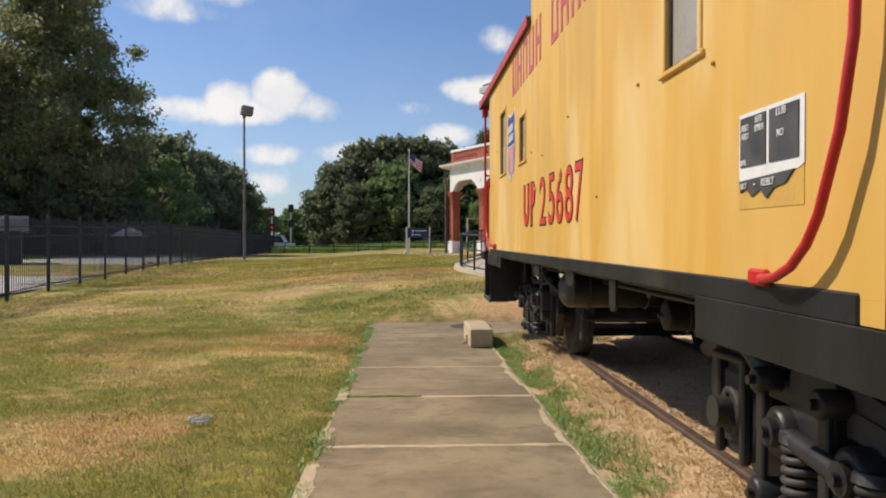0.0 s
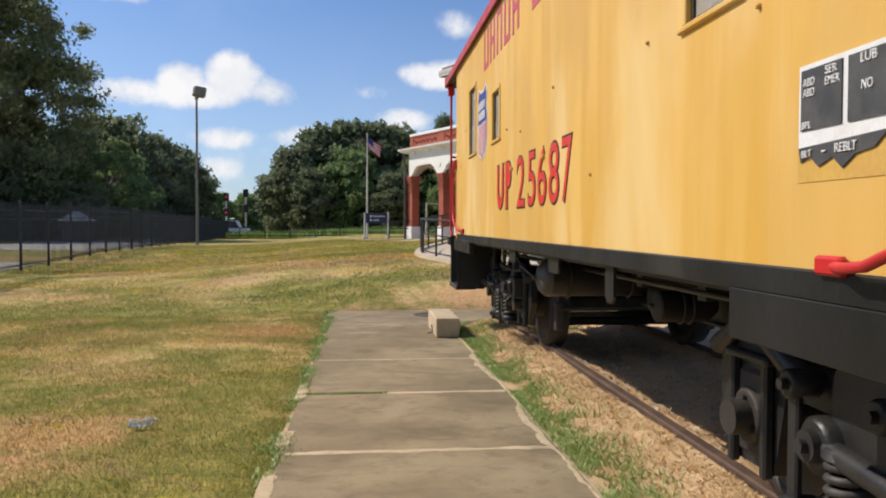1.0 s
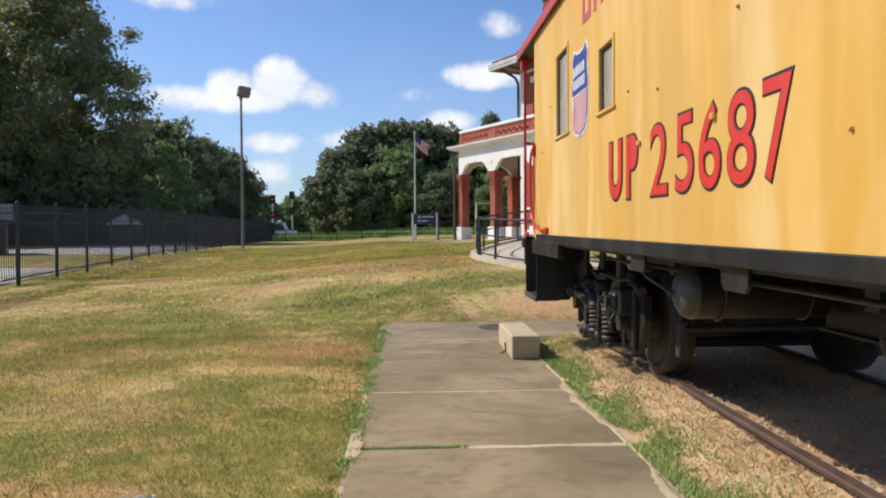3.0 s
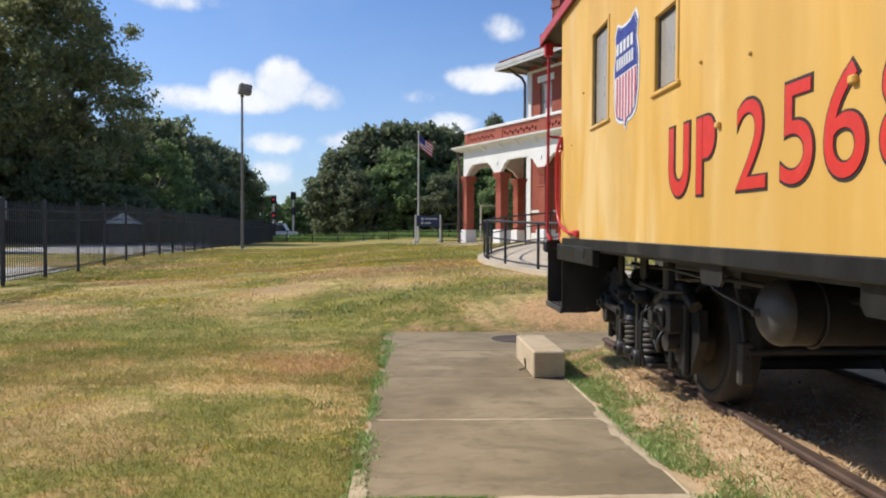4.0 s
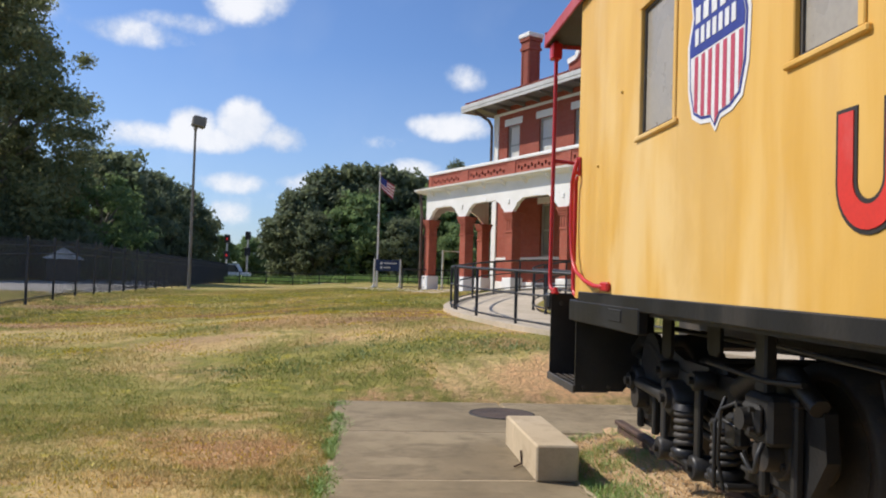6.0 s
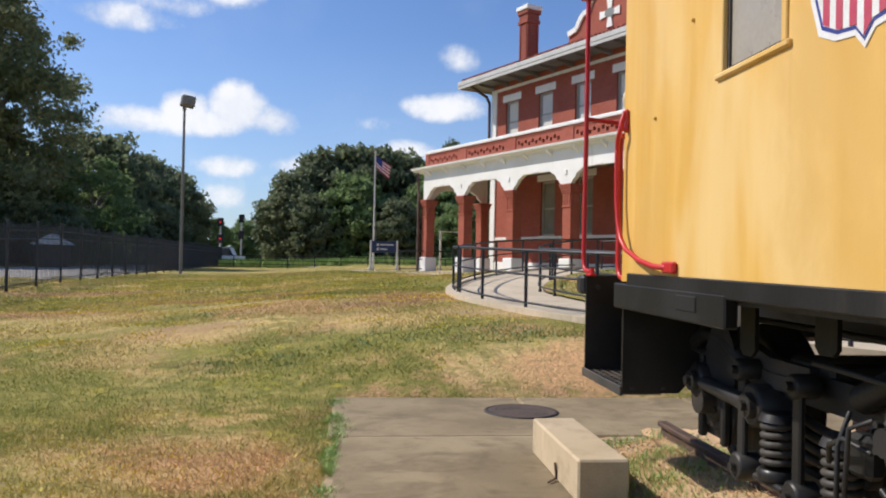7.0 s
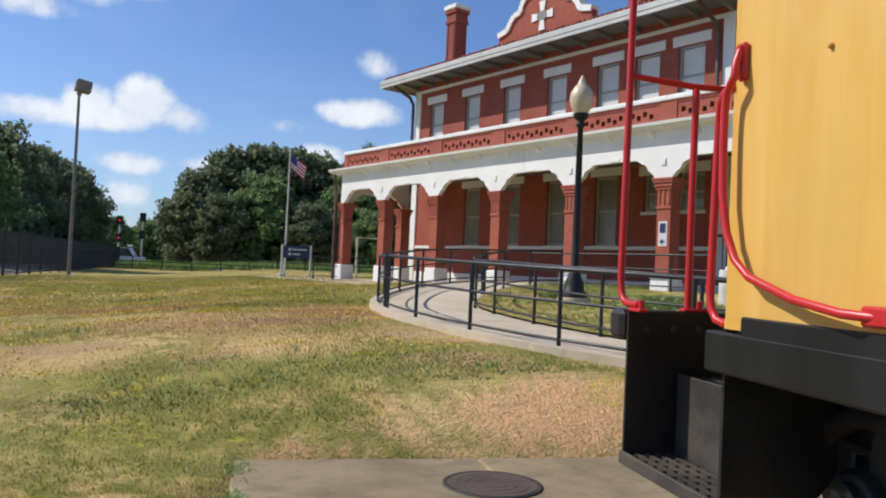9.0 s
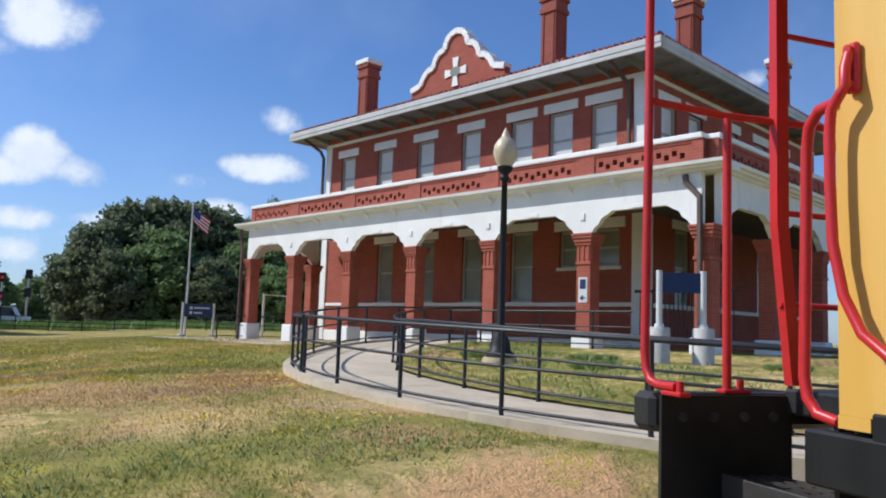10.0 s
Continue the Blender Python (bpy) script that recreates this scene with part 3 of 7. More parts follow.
def smooth01(a, b, v):
    """0 at a, 1 at b, smooth between; a may be the larger."""
    t = min(max((v - a) / (b - a), 0.0), 1.0)
    return t * t * (3 - 2 * t)


CX, CY, RO, RI = 11.0, 21.3, 10.62, 8.75  # the ramp's ring: centre, outer and inner radius


def ramp_z(a):
    """The ramp's surface height by the angle on its ring, in degrees."""
    return max(0.70 - 0.0051 * max(a - 182, 0.0), 0.30) + 0.48 * smooth01(180, 120, a)


def ground_at(x, y):
    """The lawn's height: level by the walk, rising towards the station."""
    east = smooth01(-10, 0, x)
    out = math.hypot(x - CX, y - CY) - RO
    z = -0.015 + smooth01(13.7, 22.5, y) * (0.20 + 0.34 * east) + smooth01(22, 34, y) * (0.22 - 0.02 * east) + smooth01(30, 40, y) * 0.1 * east
    near = smooth01(6.0, 0.3, out) * smooth01(13.58, 14.5, y)
    return z + (ramp_z(math.degrees(math.atan2(y - CY, x - CX)) % 360) - 0.045 - z) * near


def pierced(us, zs, holes, lo, hi, place):
    """ONE sheet of wall from lo to hi in thickness, over the grid us x zs, with rectangular holes; place(u, t, z) gives the corner."""
    us = sorted({*us, *(h[0] for h in holes), *(h[1] for h in holes)})
    zs = sorted({*zs, *(h[2] for h in holes), *(h[3] for h in holes)})
    nu, nz = len(us), len(zs)
    full = lambda i, j: 0 <= i < nu - 1 and 0 <= j < nz - 1 and not any(h[0] < (us[i] + us[i + 1]) / 2 < h[1] and h[2] < (zs[j] + zs[j + 1]) / 2 < h[3] for h in holes)  # noqa: E731
    verts = [place(u, t, z) for t in (lo, hi) for z in zs for u in us]
    at = lambda i, j, k: k * nu * nz + j * nu + i  # noqa: E731
    faces = []
    for j in range(nz - 1):
        for i in range(nu - 1):
            if not full(i, j):
                continue
            faces += [(at(i, j, 0), at(i + 1, j, 0), at(i + 1, j + 1, 0), at(i, j + 1, 0)), (at(i, j, 1), at(i, j + 1, 1), at(i + 1, j + 1, 1), at(i + 1, j, 1))]
            for di, dj, a, b in ((-1, 0, (i, j), (i, j + 1)), (1, 0, (i + 1, j + 1), (i + 1, j)), (0, -1, (i + 1, j), (i, j)), (0, 1, (i, j + 1), (i + 1, j + 1))):
                if not full(i + di, j + dj):
                    faces.append((at(*a, 0), at(*b, 0), at(*b, 1), at(*a, 1)))
    m = Mesh()
    m.add(verts, faces)
    return m


# ---- ground, walks, track ----
def make_ground():
    xs = sorted({*np.round(np.concatenate([np.arange(-14, 14, 0.5), [-1.72, -1.60], np.arange(-60, 60, 4), [-2500, -900, -300, -120, 120, 300, 900, 2500]]), 2)})
    ys = sorted({*np.round(np.concatenate([np.arange(0, 50, 0.5), [13.56, 13.62], np.arange(-60, 160, 4), [-2500, -900, -300, -120, 200, 300, 900, 2500]]), 2)})
    verts = []
    for y in ys:
        for x in xs:
            z = ground_at(x, y)
            if abs(x) < 14 and 0 < y < 45:
                z += 0.035 * noise.noise((x * 0.7, y * 0.7, 0)) * smooth01(13.4, 15, y) + 0.02 * noise.noise((x * 1.3, y * 1.3, 4)) * (x < -1.9)
            if -1.7 < x < 4.4 and y < 13.6:
                z = -0.10
            verts.append((float(x), float(y), z))
    w = len(xs)
    faces = [(j * w + i, j * w + i + 1, (j + 1) * w + i + 1, (j + 1) * w + i) for j in range(len(ys) - 1) for i in range(w - 1)]
    m = Mesh()
    m.add(verts, faces, True)
    return solid("ground", m, TURF, "mown lawn, green and straw-dry in patches", "lawn", "", "structure")


make_ground()

pavement = thing("pavement", "old grey-brown concrete sidewalk of large slabs beside the track", "sidewalk", "", "structure")
JOINTS = (-1.6, 0.1, 1.8, 3.5, 5.2, 6.9, 8.55, 10.2, 11.85)
rng = random.Random(4)
for a, b in zip(JOINTS, JOINTS[1:]):
    s = Mesh()
    tilt = rng.uniform(-0.004, 0.005)
    s.box(-1.65 + rng.uniform(-0.02, 0.02), 0.04, a + 0.009, b - 0.009, -0.12, tilt, 0.006)
    part("slab", s, SLAB, pavement)
for x0, x1 in ((-1.73, 0.05), (0.062, 1.75), (1.762, 3.4)):
    s = Mesh()
    s.box(x0, x1, 11.87, 13.58, -0.12, -0.004, 0.02)
    part("slab", s, SLAB, pavement)


m = Mesh()
m.box(-1.60, 0.0, -1.6, 11.86, -0.13, -0.005)
part("joint_sand", m, SAND, pavement)
for y, x0, x1, wide in ((3.5, -1.62, 0.02, 0.03), (5.2, -1.62, 0.02, 0.034), (6.9, -1.0, 0.02, 0.032), (8.55, -1.62, 0.02, 0.010)):
    m = Mesh()
    rows = []
    for i in range(70):
        x = x0 + (x1 - x0) * i / 69
        a, b = wide * (1 + 0.9 * noise.noise((x * 4, y, 1)) + 0.4 * noise.noise((x * 17, y, 2))), wide * (1 + 0.9 * noise.noise((x * 4, y, 6)) + 0.4 * noise.noise((x * 17, y, 7)))
        rows += [(x, y - max(a, 0.003), 0.0035), (x, y, 0.0095), (x, y + max(b, 0.003), 0.0035)]
    m.add(rows, [(3 * i + k, 3 * i + 3 + k, 3 * i + 4 + k, 3 * i + 1 + k) for i in range(69) for k in (0, 1)], True)
    part("joint_sand", m, SAND, pavement)


def sheet(x0, x1, y0, y1, height, step):
    m = Mesh()
    nx, ny = max(int((x1 - x0) / step), 1), max(int((y1 - y0) / step), 1)
    v = [(x0 + (x1 - x0) * i / nx, y0 + (y1 - y0) * j / ny) for j in range(ny + 1) for i in range(nx + 1)]
    m.add([(x, y, height(x, y)) for x, y in v], [(j * (nx + 1) + i, j * (nx + 1) + i + 1, (j + 1) * (nx + 1) + i + 1, (j + 1) * (nx + 1) + i) for j in range(ny) for i in range(nx)], True)
    return m


def verge_at(x, y):
    """Dirt heaped against the rail, up to its head in places."""
    heap = 0.088 + 0.0065 * (y - 3.5) + 0.035 * noise.noise((x * 2, y * 1.4, 7)) + 0.02 * noise.noise((x * 9, y * 6, 3))
    return -0.02 + (heap + 0.02) * smooth01(0.12, 0.62, x) * (0.68 + 0.32 * smooth01(10.9, 9.4, y)) * smooth01(11.62, 11.25, y) + 0.014 * noise.noise((x * 7, y * 7, 1)) * smooth01(0.05, 0.2, x)


def bed_at(x, y):
    """The bed between the rails, highest against them."""
    lip = smooth01(0.35, 0.02, min(abs(x - 0.725), abs(x - 2.235)))
    return 0.035 + (0.075 + 0.0065 * (y - 3.5) + 0.035 * noise.noise((x * 3, y * 2.2, 5))) * lip * (0.68 + 0.32 * smooth01(10.9, 9.4, y)) * smooth01(11.62, 11.25, y) + 0.03 * noise.noise((x * 5, y * 5, 2)) + 0.015 * noise.noise((x * 17, y * 17, 6))


solid("track_verge", sheet(0.03, 0.725, -4, 11.88, verge_at, 0.06), SOIL, "dry straw-covered dirt beside the rail", "dirt", "", "structure")
solid("track_bed", sheet(0.725, 4.2, -4, 11.88, bed_at, 0.06), CINDER, "brown dirt and cinder ballast between the rails", "ballast", "", "structure")


GRADE = Matrix.Translation((0, 3.5, 0)) @ Matrix.Rotation(0.0065, 4, "X") @ Matrix.Translation((0, -3.5, 0))  # the track climbs a little


def make_rail(x, name="rail"):
    half = [(0.07, 0.0), (0.07, 0.012), (0.012, 0.028), (0.009, 0.105), (0.034, 0.118), (0.037, 0.140), (0.030, 0.152)]
    m = Mesh()
    m.prism([(z, x + w) for w, z in half] + [(z, x - w) for w, z in half[::-1]], -8.0, 11.42, 1)
    ob = solid(name, m, RUST, "rusty steel rail half buried in the dirt", "rail", "rails of the track")
    ob.matrix_basis = GRADE
    return ob


MID = 1.48
make_rail(MID - 0.755)
make_rail(MID + 0.755)

# ---- the caboose ----
caboose = thing("caboose", "faded yellow railroad caboose with red handrails on black trucks", "caboose")
caboose.matrix_basis = GRADE
Y0, Y1, ZB, ZT, WIDE = 1.70, 10.235, 1.235, 3.26, 2.96


HOLES = ((2.845, 3.215, 2.075, 2.75), (7.10, 7.45, 2.105, 2.525), (8.53, 8.99, 2.11, 2.80))
body = part("body", pierced((Y0, Y1), (ZB, ZT), HOLES, 0.0, 0.05, lambda u, t, z: (t, u, z)), YELLOW, caboose)
far = Mesh()
far.box(WIDE - 0.05, WIDE, Y0, Y1, ZB, ZT)
part("body", far, YELLOW, caboose)
for y in (Y0, Y1 - 0.05):
    e = Mesh()
    e.box(0.05, 1.1, y, y + 0.05, ZB, ZT + 0.05)
    e.box(1.86, WIDE - 0.05, y, y + 0.05, ZB, ZT + 0.05)
    e.box(1.1, 1.86, y, y + 0.05, ZB + 1.95, ZT + 0.05)
    part("end_wall", e, YELLOW, caboose)
    d = Mesh()
    d.box(1.1, 1.86, y + 0.008, y + 0.042, ZB, ZB + 1.95, 0.01)
    part("end_door", d, YELLOW, caboose)
floor = Mesh()
floor.box(0.05, WIDE - 0.05, Y0, Y1, ZB - 0.09, ZB)
part("underfloor", floor, BLACK_DUSTY, caboose)
# corner posts that reach below the side sheet
for y, low in ((Y0 - 0.002, 0.062), (Y1 - 0.095, 0.034)):
    c = Mesh()
    c.box(-0.002, 0.05, y, y + 0.097, ZB - low, ZB - 0.0005)
    part("corner_post", c, YELLOW, caboose)


def roof_profile(top, x0, x1, z):
    n = 12
    return [(x0 + (x1 - x0) * i / n, z + top * math.sin(math.pi * i / n) ** 0.8) for i in range(n + 1)]


def roof_between(y0, y1, x0, x1, z, rise, name, material):
    p = roof_profile(rise, x0, x1, z + 0.06)
    q = [(x1, z), (x0, z)]
    m = Mesh()
    m.prism([(zz, xx) for xx, zz in p + q], y0, y1, 1)
    return part(name, m, material, caboose)


roof_between(Y0 - 0.95, 3.4, -0.03, WIDE + 0.03, ZT, 0.28, "roof", BLACK_DUSTY)
roof_between(6.8, Y1 + 0.98, -0.03, WIDE + 0.03, ZT, 0.28, "roof", BLACK_DUSTY)
for a, b in ((Y0 - 0.96, 3.4), (6.8, Y1 + 0.99)):
    m = Mesh()
    m.box(-0.045, -0.028, a, b, ZT - 0.02, ZT + 0.075, 0.005)
    part("fascia", m, RED_FADED, caboose)
m = Mesh()
m.box(-0.045, WIDE + 0.04, Y1 + 0.985, Y1 + 1.0, ZT - 0.03, ZT + 0.10, 0.004)
part("end_fascia", m, RED_FADED, caboose)
cup = Mesh()
cup.box(0, 0.05, 3.4, 6.8, ZT, ZT + 1.05)
cup.box(WIDE - 0.05, WIDE, 3.4, 6.8, ZT, ZT + 1.05)
cup.box(0.05, WIDE - 0.05, 3.4, 3.45, ZT, ZT + 1.05)
cup.box(0.05, WIDE - 0.05, 6.75, 6.8, ZT, ZT + 1.05)
cupola = part("cupola", cup, YELLOW, caboose)
roof_between(3.3, 6.9, -0.05, WIDE + 0.05, ZT + 1.05, 0.2, "cupola_roof", BLACK_DUSTY)


def caboose_window(y0, y1, z0, z1):
    w = new("window")
    w.parent = caboose
    f = Mesh()
    for a, b, c, d in ((y0 - 0.035, y1 + 0.035, z1, z1 + 0.035), (y0 - 0.035, y0, z0, z1), (y1, y1 + 0.035, z0, z1)):
        f.box(-0.010, 0.004, a, b, c, d, 0.004)
    part("window_frame", f, YELLOW, w)
    s = Mesh()
    s.box(-0.018, 0.012, y0 - 0.06, y1 + 0.06, z0 - 0.026, z0, 0.006)
    part("window_sill", s, YELLOW, w)
    g = Mesh()
    g.box(0.022, 0.03, y0 + 0.012, y1 - 0.012, z0 + 0.012, z1 - 0.012)
    part("pane", g, OLD_PANE, w)
    k = Mesh()
    for a, b, c, d in ((y0, y1, z0, z0 + 0.018), (y0, y1, z1 - 0.018, z1), (y0, y0 + 0.018, z0 + 0.018, z1 - 0.018), (y1 - 0.018, y1, z0 + 0.018, z1 - 0.018)):
        k.box(0.012, 0.04, a, b, c, d)
    part("sash", k, BLACK_DUSTY, w)


for h in HOLES:
    caboose_window(*h)

# sill and skirts
m = Mesh()
m.box(-0.008, 0.06, Y0 + 0.10, Y1 - 0.10, ZB - 0.068, ZB + 0.014, 0.006)
m.box(WIDE - 0.06, WIDE, Y0, Y1, ZB - 0.075, ZB)
part("side_sill", m, BLACK_SILL, caboose)
m = Mesh()
m.box(-0.012, 0.05, 8.93, Y1 + 0.11, ZB - 0.19, ZB - 0.047, 0.008)
m.box(-0.018, -0.010, 9.20, 9.42, ZB - 0.14, ZB - 0.07, 0.003)
part("skirt", m, BLACK_SILL, caboose)
m = Mesh()
m.box(-0.0095, 0.05, 0.9, 1.62, ZB - 0.222, ZB - 0.066, 0.003)
m.box(-0.0095, 0.05, 1.626, 2.85, ZB - 0.222, ZB - 0.066, 0.003)
part("skirt", m, BLACK_SILL, caboose)
m = Mesh()
for y, w, z in ((6.68, 0.27, 1.065), (5.31, 0.27, 1.06), (4.18, 0.13, 0.985)):
    b = Mesh()
    b.prism([(y - w / 2, ZB - 0.07), (y - w / 2, z + 0.03), (y - w / 2 + 0.03, z), (y + w / 2 - 0.03, z), (y + w / 2, z + 0.03), (y + w / 2, ZB - 0.07)], 0.03, 0.045, 0)
    part("hanger_plate", b, BLACK_SILL, caboose)
# centre sill, cross beams and pipes under the floor
m = Mesh()
m.box(MID - 0.2, MID + 0.2, Y0 - 0.9, Y1 + 0.9, 0.93, ZB - 0.09, 0.01)
part("centre_sill", m, BLACK_DUSTY, caboose)
for y, w, z in ((8.79, 0.15, 0.96), (9.42, 0.14, 0.88)):
    b = Mesh()
    b.prism([(y - w / 2, ZB - 0.09), (y - w / 2, z + 0.03), (y - w / 2 + 0.03, z), (y + w / 2 - 0.03, z), (y + w / 2, z + 0.03), (y + w / 2, ZB - 0.09)], 0.34, 0.36, 0)
    part("hanger_plate", b, BLACK_SILL, caboose)
for x, y0, y1, z in ((0.44, 7.15, 10.2, 1.11), (1.12, 1.8, 6.6, 0.72)):
    b = Mesh()
    b.box(x, x + 0.05, y0, y1, z, ZB - 0.09, 0.006)
    b.box(x - 0.05, x, y0, y1, z, z + 0.015)
    part("floor_beam", b, BLACK, caboose)
for y in (4.3, 5.2, 6.7, 7.6):
    b = Mesh()
    b.box(0.55, WIDE - 0.55, y - 0.05, y + 0.05, 0.98, ZB - 0.09)
    part("cross_beam", b, BLACK_DUSTY, caboose)
# reservoirs lying across the underframe
for x0, x1, y, z, r, deep in ((0.30, 1.05, 6.53, 0.95, 0.150, 0.105), (0.70, 1.02, 5.28, 0.85, 0.10, 0.03)):
    t = Mesh()
    t.tube([(x0 - 0.006, y, z), (x1, y, z), (x1 + 0.06, y, z)], [r, r, r * 0.5], 28)
    # barrel in black, which stands in for the shade under the floor
    tank = part("air_tank", t, BLACK, caboose)
    dome = [(deep * math.sin(a), math.cos(a)) for a in (math.pi / 2 * i / 7 for i in range(8))]
    t = Mesh()
    t.tube([(x0 - d, y, z) for d, _ in dome], [(r + 0.003) * max(k, 0.12) for _, k in dome], 28)
    part("tank_end", t, DUSTY_SUNLIT_TANK if y > 6 else WHEEL, tank, "domed end, dusty and coloured lighter than the barrel")
    t = Mesh()
    t.tube([(x0 - deep + 0.004, y, z), (x0 - deep - 0.03, y, z)], [0.022, 0.016], 8)
    part("fitting", t, BLACK_DUSTY, tank)
    for xx in (x0 + 0.14, x1 - 0.12):
        s2 = Mesh()
        s2.tube([(xx, y + (r + 0.008) * math.cos(a), z + (r + 0.008) * math.sin(a)) for a in (2 * math.pi * i / 20 for i in range(21))], 0.010, 6)
        s2.box(xx - 0.02, xx + 0.02, y - 0.02, y + 0.02, z + r, ZB - 0.08)
        part("strap", s2, BLACK, tank)
p = Mesh()
p.tube([(0.18, 6.53, 0.95), (0.17, 6.62, 0.97), (0.16, 6.95, 1.02), (0.16, 7.05, 1.07), (0.2, 7.9, 1.09)], 0.009, 6)
p.tube([(0.55, 3.2, 1.02), (0.55, 7.0, 1.02), (0.55, 9.8, 1.03)], 0.016, 8)
part("brake_pipe", p, BLACK, caboose)
# made-up black box: keeps the far side dark by blocking the bright ground
m = Mesh()
m.box(1.95, WIDE - 0.12, 2.9, 6.2, 0.46, ZB - 0.09, 0.02)
part("equipment_box", m, BLACK, caboose, "added dark box under the floor that hides the bright ground beyond")


# ---- trucks ----
def helix(m, x, y, z0, z1, r, wire, turns):
    n = turns * 12
    m.tube([(x + r * math.cos(2 * math.pi * i / 12), y + r * math.sin(2 * math.pi * i / 12), z0 + (z1 - z0) * i / n) for i in range(n + 1)], wire, 7)


def make_truck(yc, rod):
    truck = new("truck")
    truck.parent = caboose
    axle_z, half = 0.565, 0.84
    for s in (-1, 1):
        y = yc + s * half
        ax = Mesh()
        ax.tube([(MID - 1.12, y, axle_z), (MID + 1.12, y, axle_z)], 0.075, 14)
        for side in (-1, 1):
            x = MID + side * 0.755
            a, b = (x - 0.065, x + 0.065) if side > 0 else (x + 0.065, x - 0.065)
            ax.tube([(b, y, axle_z), (b, y, axle_z), (b - side * 0.0 + (a - b) * 0.12, y, axle_z)], [0.40, 0.415, 0.415], 40)
            rim = [(b, 0.34), (b, 0.415), (a, 0.42), (a - side * 0.03, 0.445), (a - side * 0.045, 0.445), (a - side * 0.045, 0.33)]
            ring = []
            for k in range(40):
                t = 2 * math.pi * k / 40
                ring += [(xx, y + r * math.cos(t), axle_z + r * math.sin(t)) for xx, r in rim]
            n = len(rim)
            ax.add(ring, [(k * n + i, k * n + (i + 1) % n, ((k + 1) % 40) * n + (i + 1) % n, ((k + 1) % 40) * n + i) for k in range(40) for i in range(n)], True)
            ax.tube([(a, y, axle_z), (x, y, axle_z), (b, y, axle_z)], [0.335, 0.335, 0.335], 30)
            ax.tube([(b, y, axle_z), (b + (b - a) * 0.6, y, axle_z)], [0.14, 0.11], 20)
        part("wheelset", ax, WHEEL, truck)
    for side in (-1, 1):
        xo = MID + side * 0.97
        out = xo + side * 0.10
        fr = Mesh()
        top = [(yc - 1.16, 0.60), (yc - 1.14, 0.80), (yc - 0.98, 0.90), (yc - 0.66, 0.90), (yc - 0.48, 0.84), (yc + 0.48, 0.84), (yc + 0.66, 0.90), (yc + 0.98, 0.90), (yc + 1.14, 0.80), (yc + 1.16, 0.60)]
        low = [(yc + 1.00, 0.36), (yc + 0.68, 0.36), (yc + 0.60, 0.70), (yc - 0.60, 0.70), (yc - 0.68, 0.36), (yc - 1.00, 0.36)]
        fr.prism(top + low, xo - 0.03, xo + 0.03, 0)
        frame_part = part("side_frame", fr, BLACK, truck)
        for s in (-1, 1):
            y = yc + s * half
            j = Mesh()
            j.box(*sorted((xo + side * 0.03, xo + side * 0.075)), y - 0.16, y - 0.115, 0.34, 0.82, 0.01)
            j.box(*sorted((xo + side * 0.03, xo + side * 0.075)), y + 0.115, y + 0.16, 0.34, 0.82, 0.01)
            j.box(*sorted((xo + side * 0.03, xo + side * 0.085)), y - 0.18, y + 0.18, 0.80, 0.835, 0.01)
            part("pedestal", j, BLACK, truck)
            j = Mesh()
            j.box(*sorted((xo, xo + side * 0.05)), y - 0.112, y + 0.112, axle_z - 0.17, axle_z + 0.20, 0.02)
            j.tube([(xo + side * 0.04, y, axle_z), (xo + side * 0.068, y, axle_z), (xo + side * 0.074, y, axle_z)], [0.115, 0.115, 0.105], 24)
            j.tube([(xo + side * 0.07, y, axle_z), (xo + side * 0.088, y, axle_z)], [0.040, 0.034], 14)
            for k in range(3):
                t = math.pi / 2 + k * 2 * math.pi / 3
                j.tube([(xo + side * 0.07, y + 0.078 * math.cos(t), axle_z + 0.078 * math.sin(t)), (xo + side * 0.092, y + 0.078 * math.cos(t), axle_z + 0.078 * math.sin(t))], 0.016, 6)
            part("journal_box", j, WHEEL, truck)
            e = Mesh()
            e.tube([(xo + side * 0.05, y + s * 0.30, 0.82), (xo + side * 0.05, y + s * 0.10, 0.93), (xo + side * 0.05, y - s * 0.15, 0.92), (xo + side * 0.05, y - s * 0.40, 0.80)], [0.045, 0.05, 0.055, 0.06], 10)
            part("swing_arm", e, BLACK, truck)
            c = Mesh()
            ys, yh = (yc + 0.10, yc + 0.36) if s > 0 else (yc - 0.38, yc - 0.13)
            helix(c, out - side * 0.01, ys, 0.40, 0.60, 0.066, 0.0165, 5)
            part("coil_spring", c, BLACK_DUSTY, truck)
            c = Mesh()
            c.tube([(out - side * 0.01, ys, 0.34), (out - side * 0.01, ys, 0.375), (out - side * 0.01, ys, 0.39)], [0.085, 0.095, 0.08], 16)
            part("spring_seat", c, BLACK, truck)
            c = Mesh()
            c.tube([(out - side * 0.01, ys, 0.605), (out - side * 0.01, ys, 0.64)], [0.09, 0.075], 16)
            part("spring_cap", c, BLACK, truck)
            c = Mesh()
            c.box(*sorted((out - side * 0.12, out + side * 0.05)), ys - 0.13, ys + 0.13, 0.305, 0.34, 0.01)
            part("spring_plank", c, BLACK, truck)
            g = Mesh()
            g.box(*sorted((out + side * 0.015, out + side * 0.045)), yh - 0.032, yh + 0.032, 0.33, 0.84, 0.008)
            for zz, rr in ((0.33, 0.07), (0.80, 0.055)):
                g.tube([(out - side * 0.04, yh, zz), (out + side * 0.06, yh, zz), (out + side * 0.07, yh, zz)], [rr, rr, rr * 0.8], 14)
                g.tube([(out + side * 0.07, yh, zz), (out + side * 0.095, yh, zz)], 0.022, 6)
            part("swing_hanger", g, BLACK, truck)
        # strut between two round bosses
        ya, za, yb, zb = rod
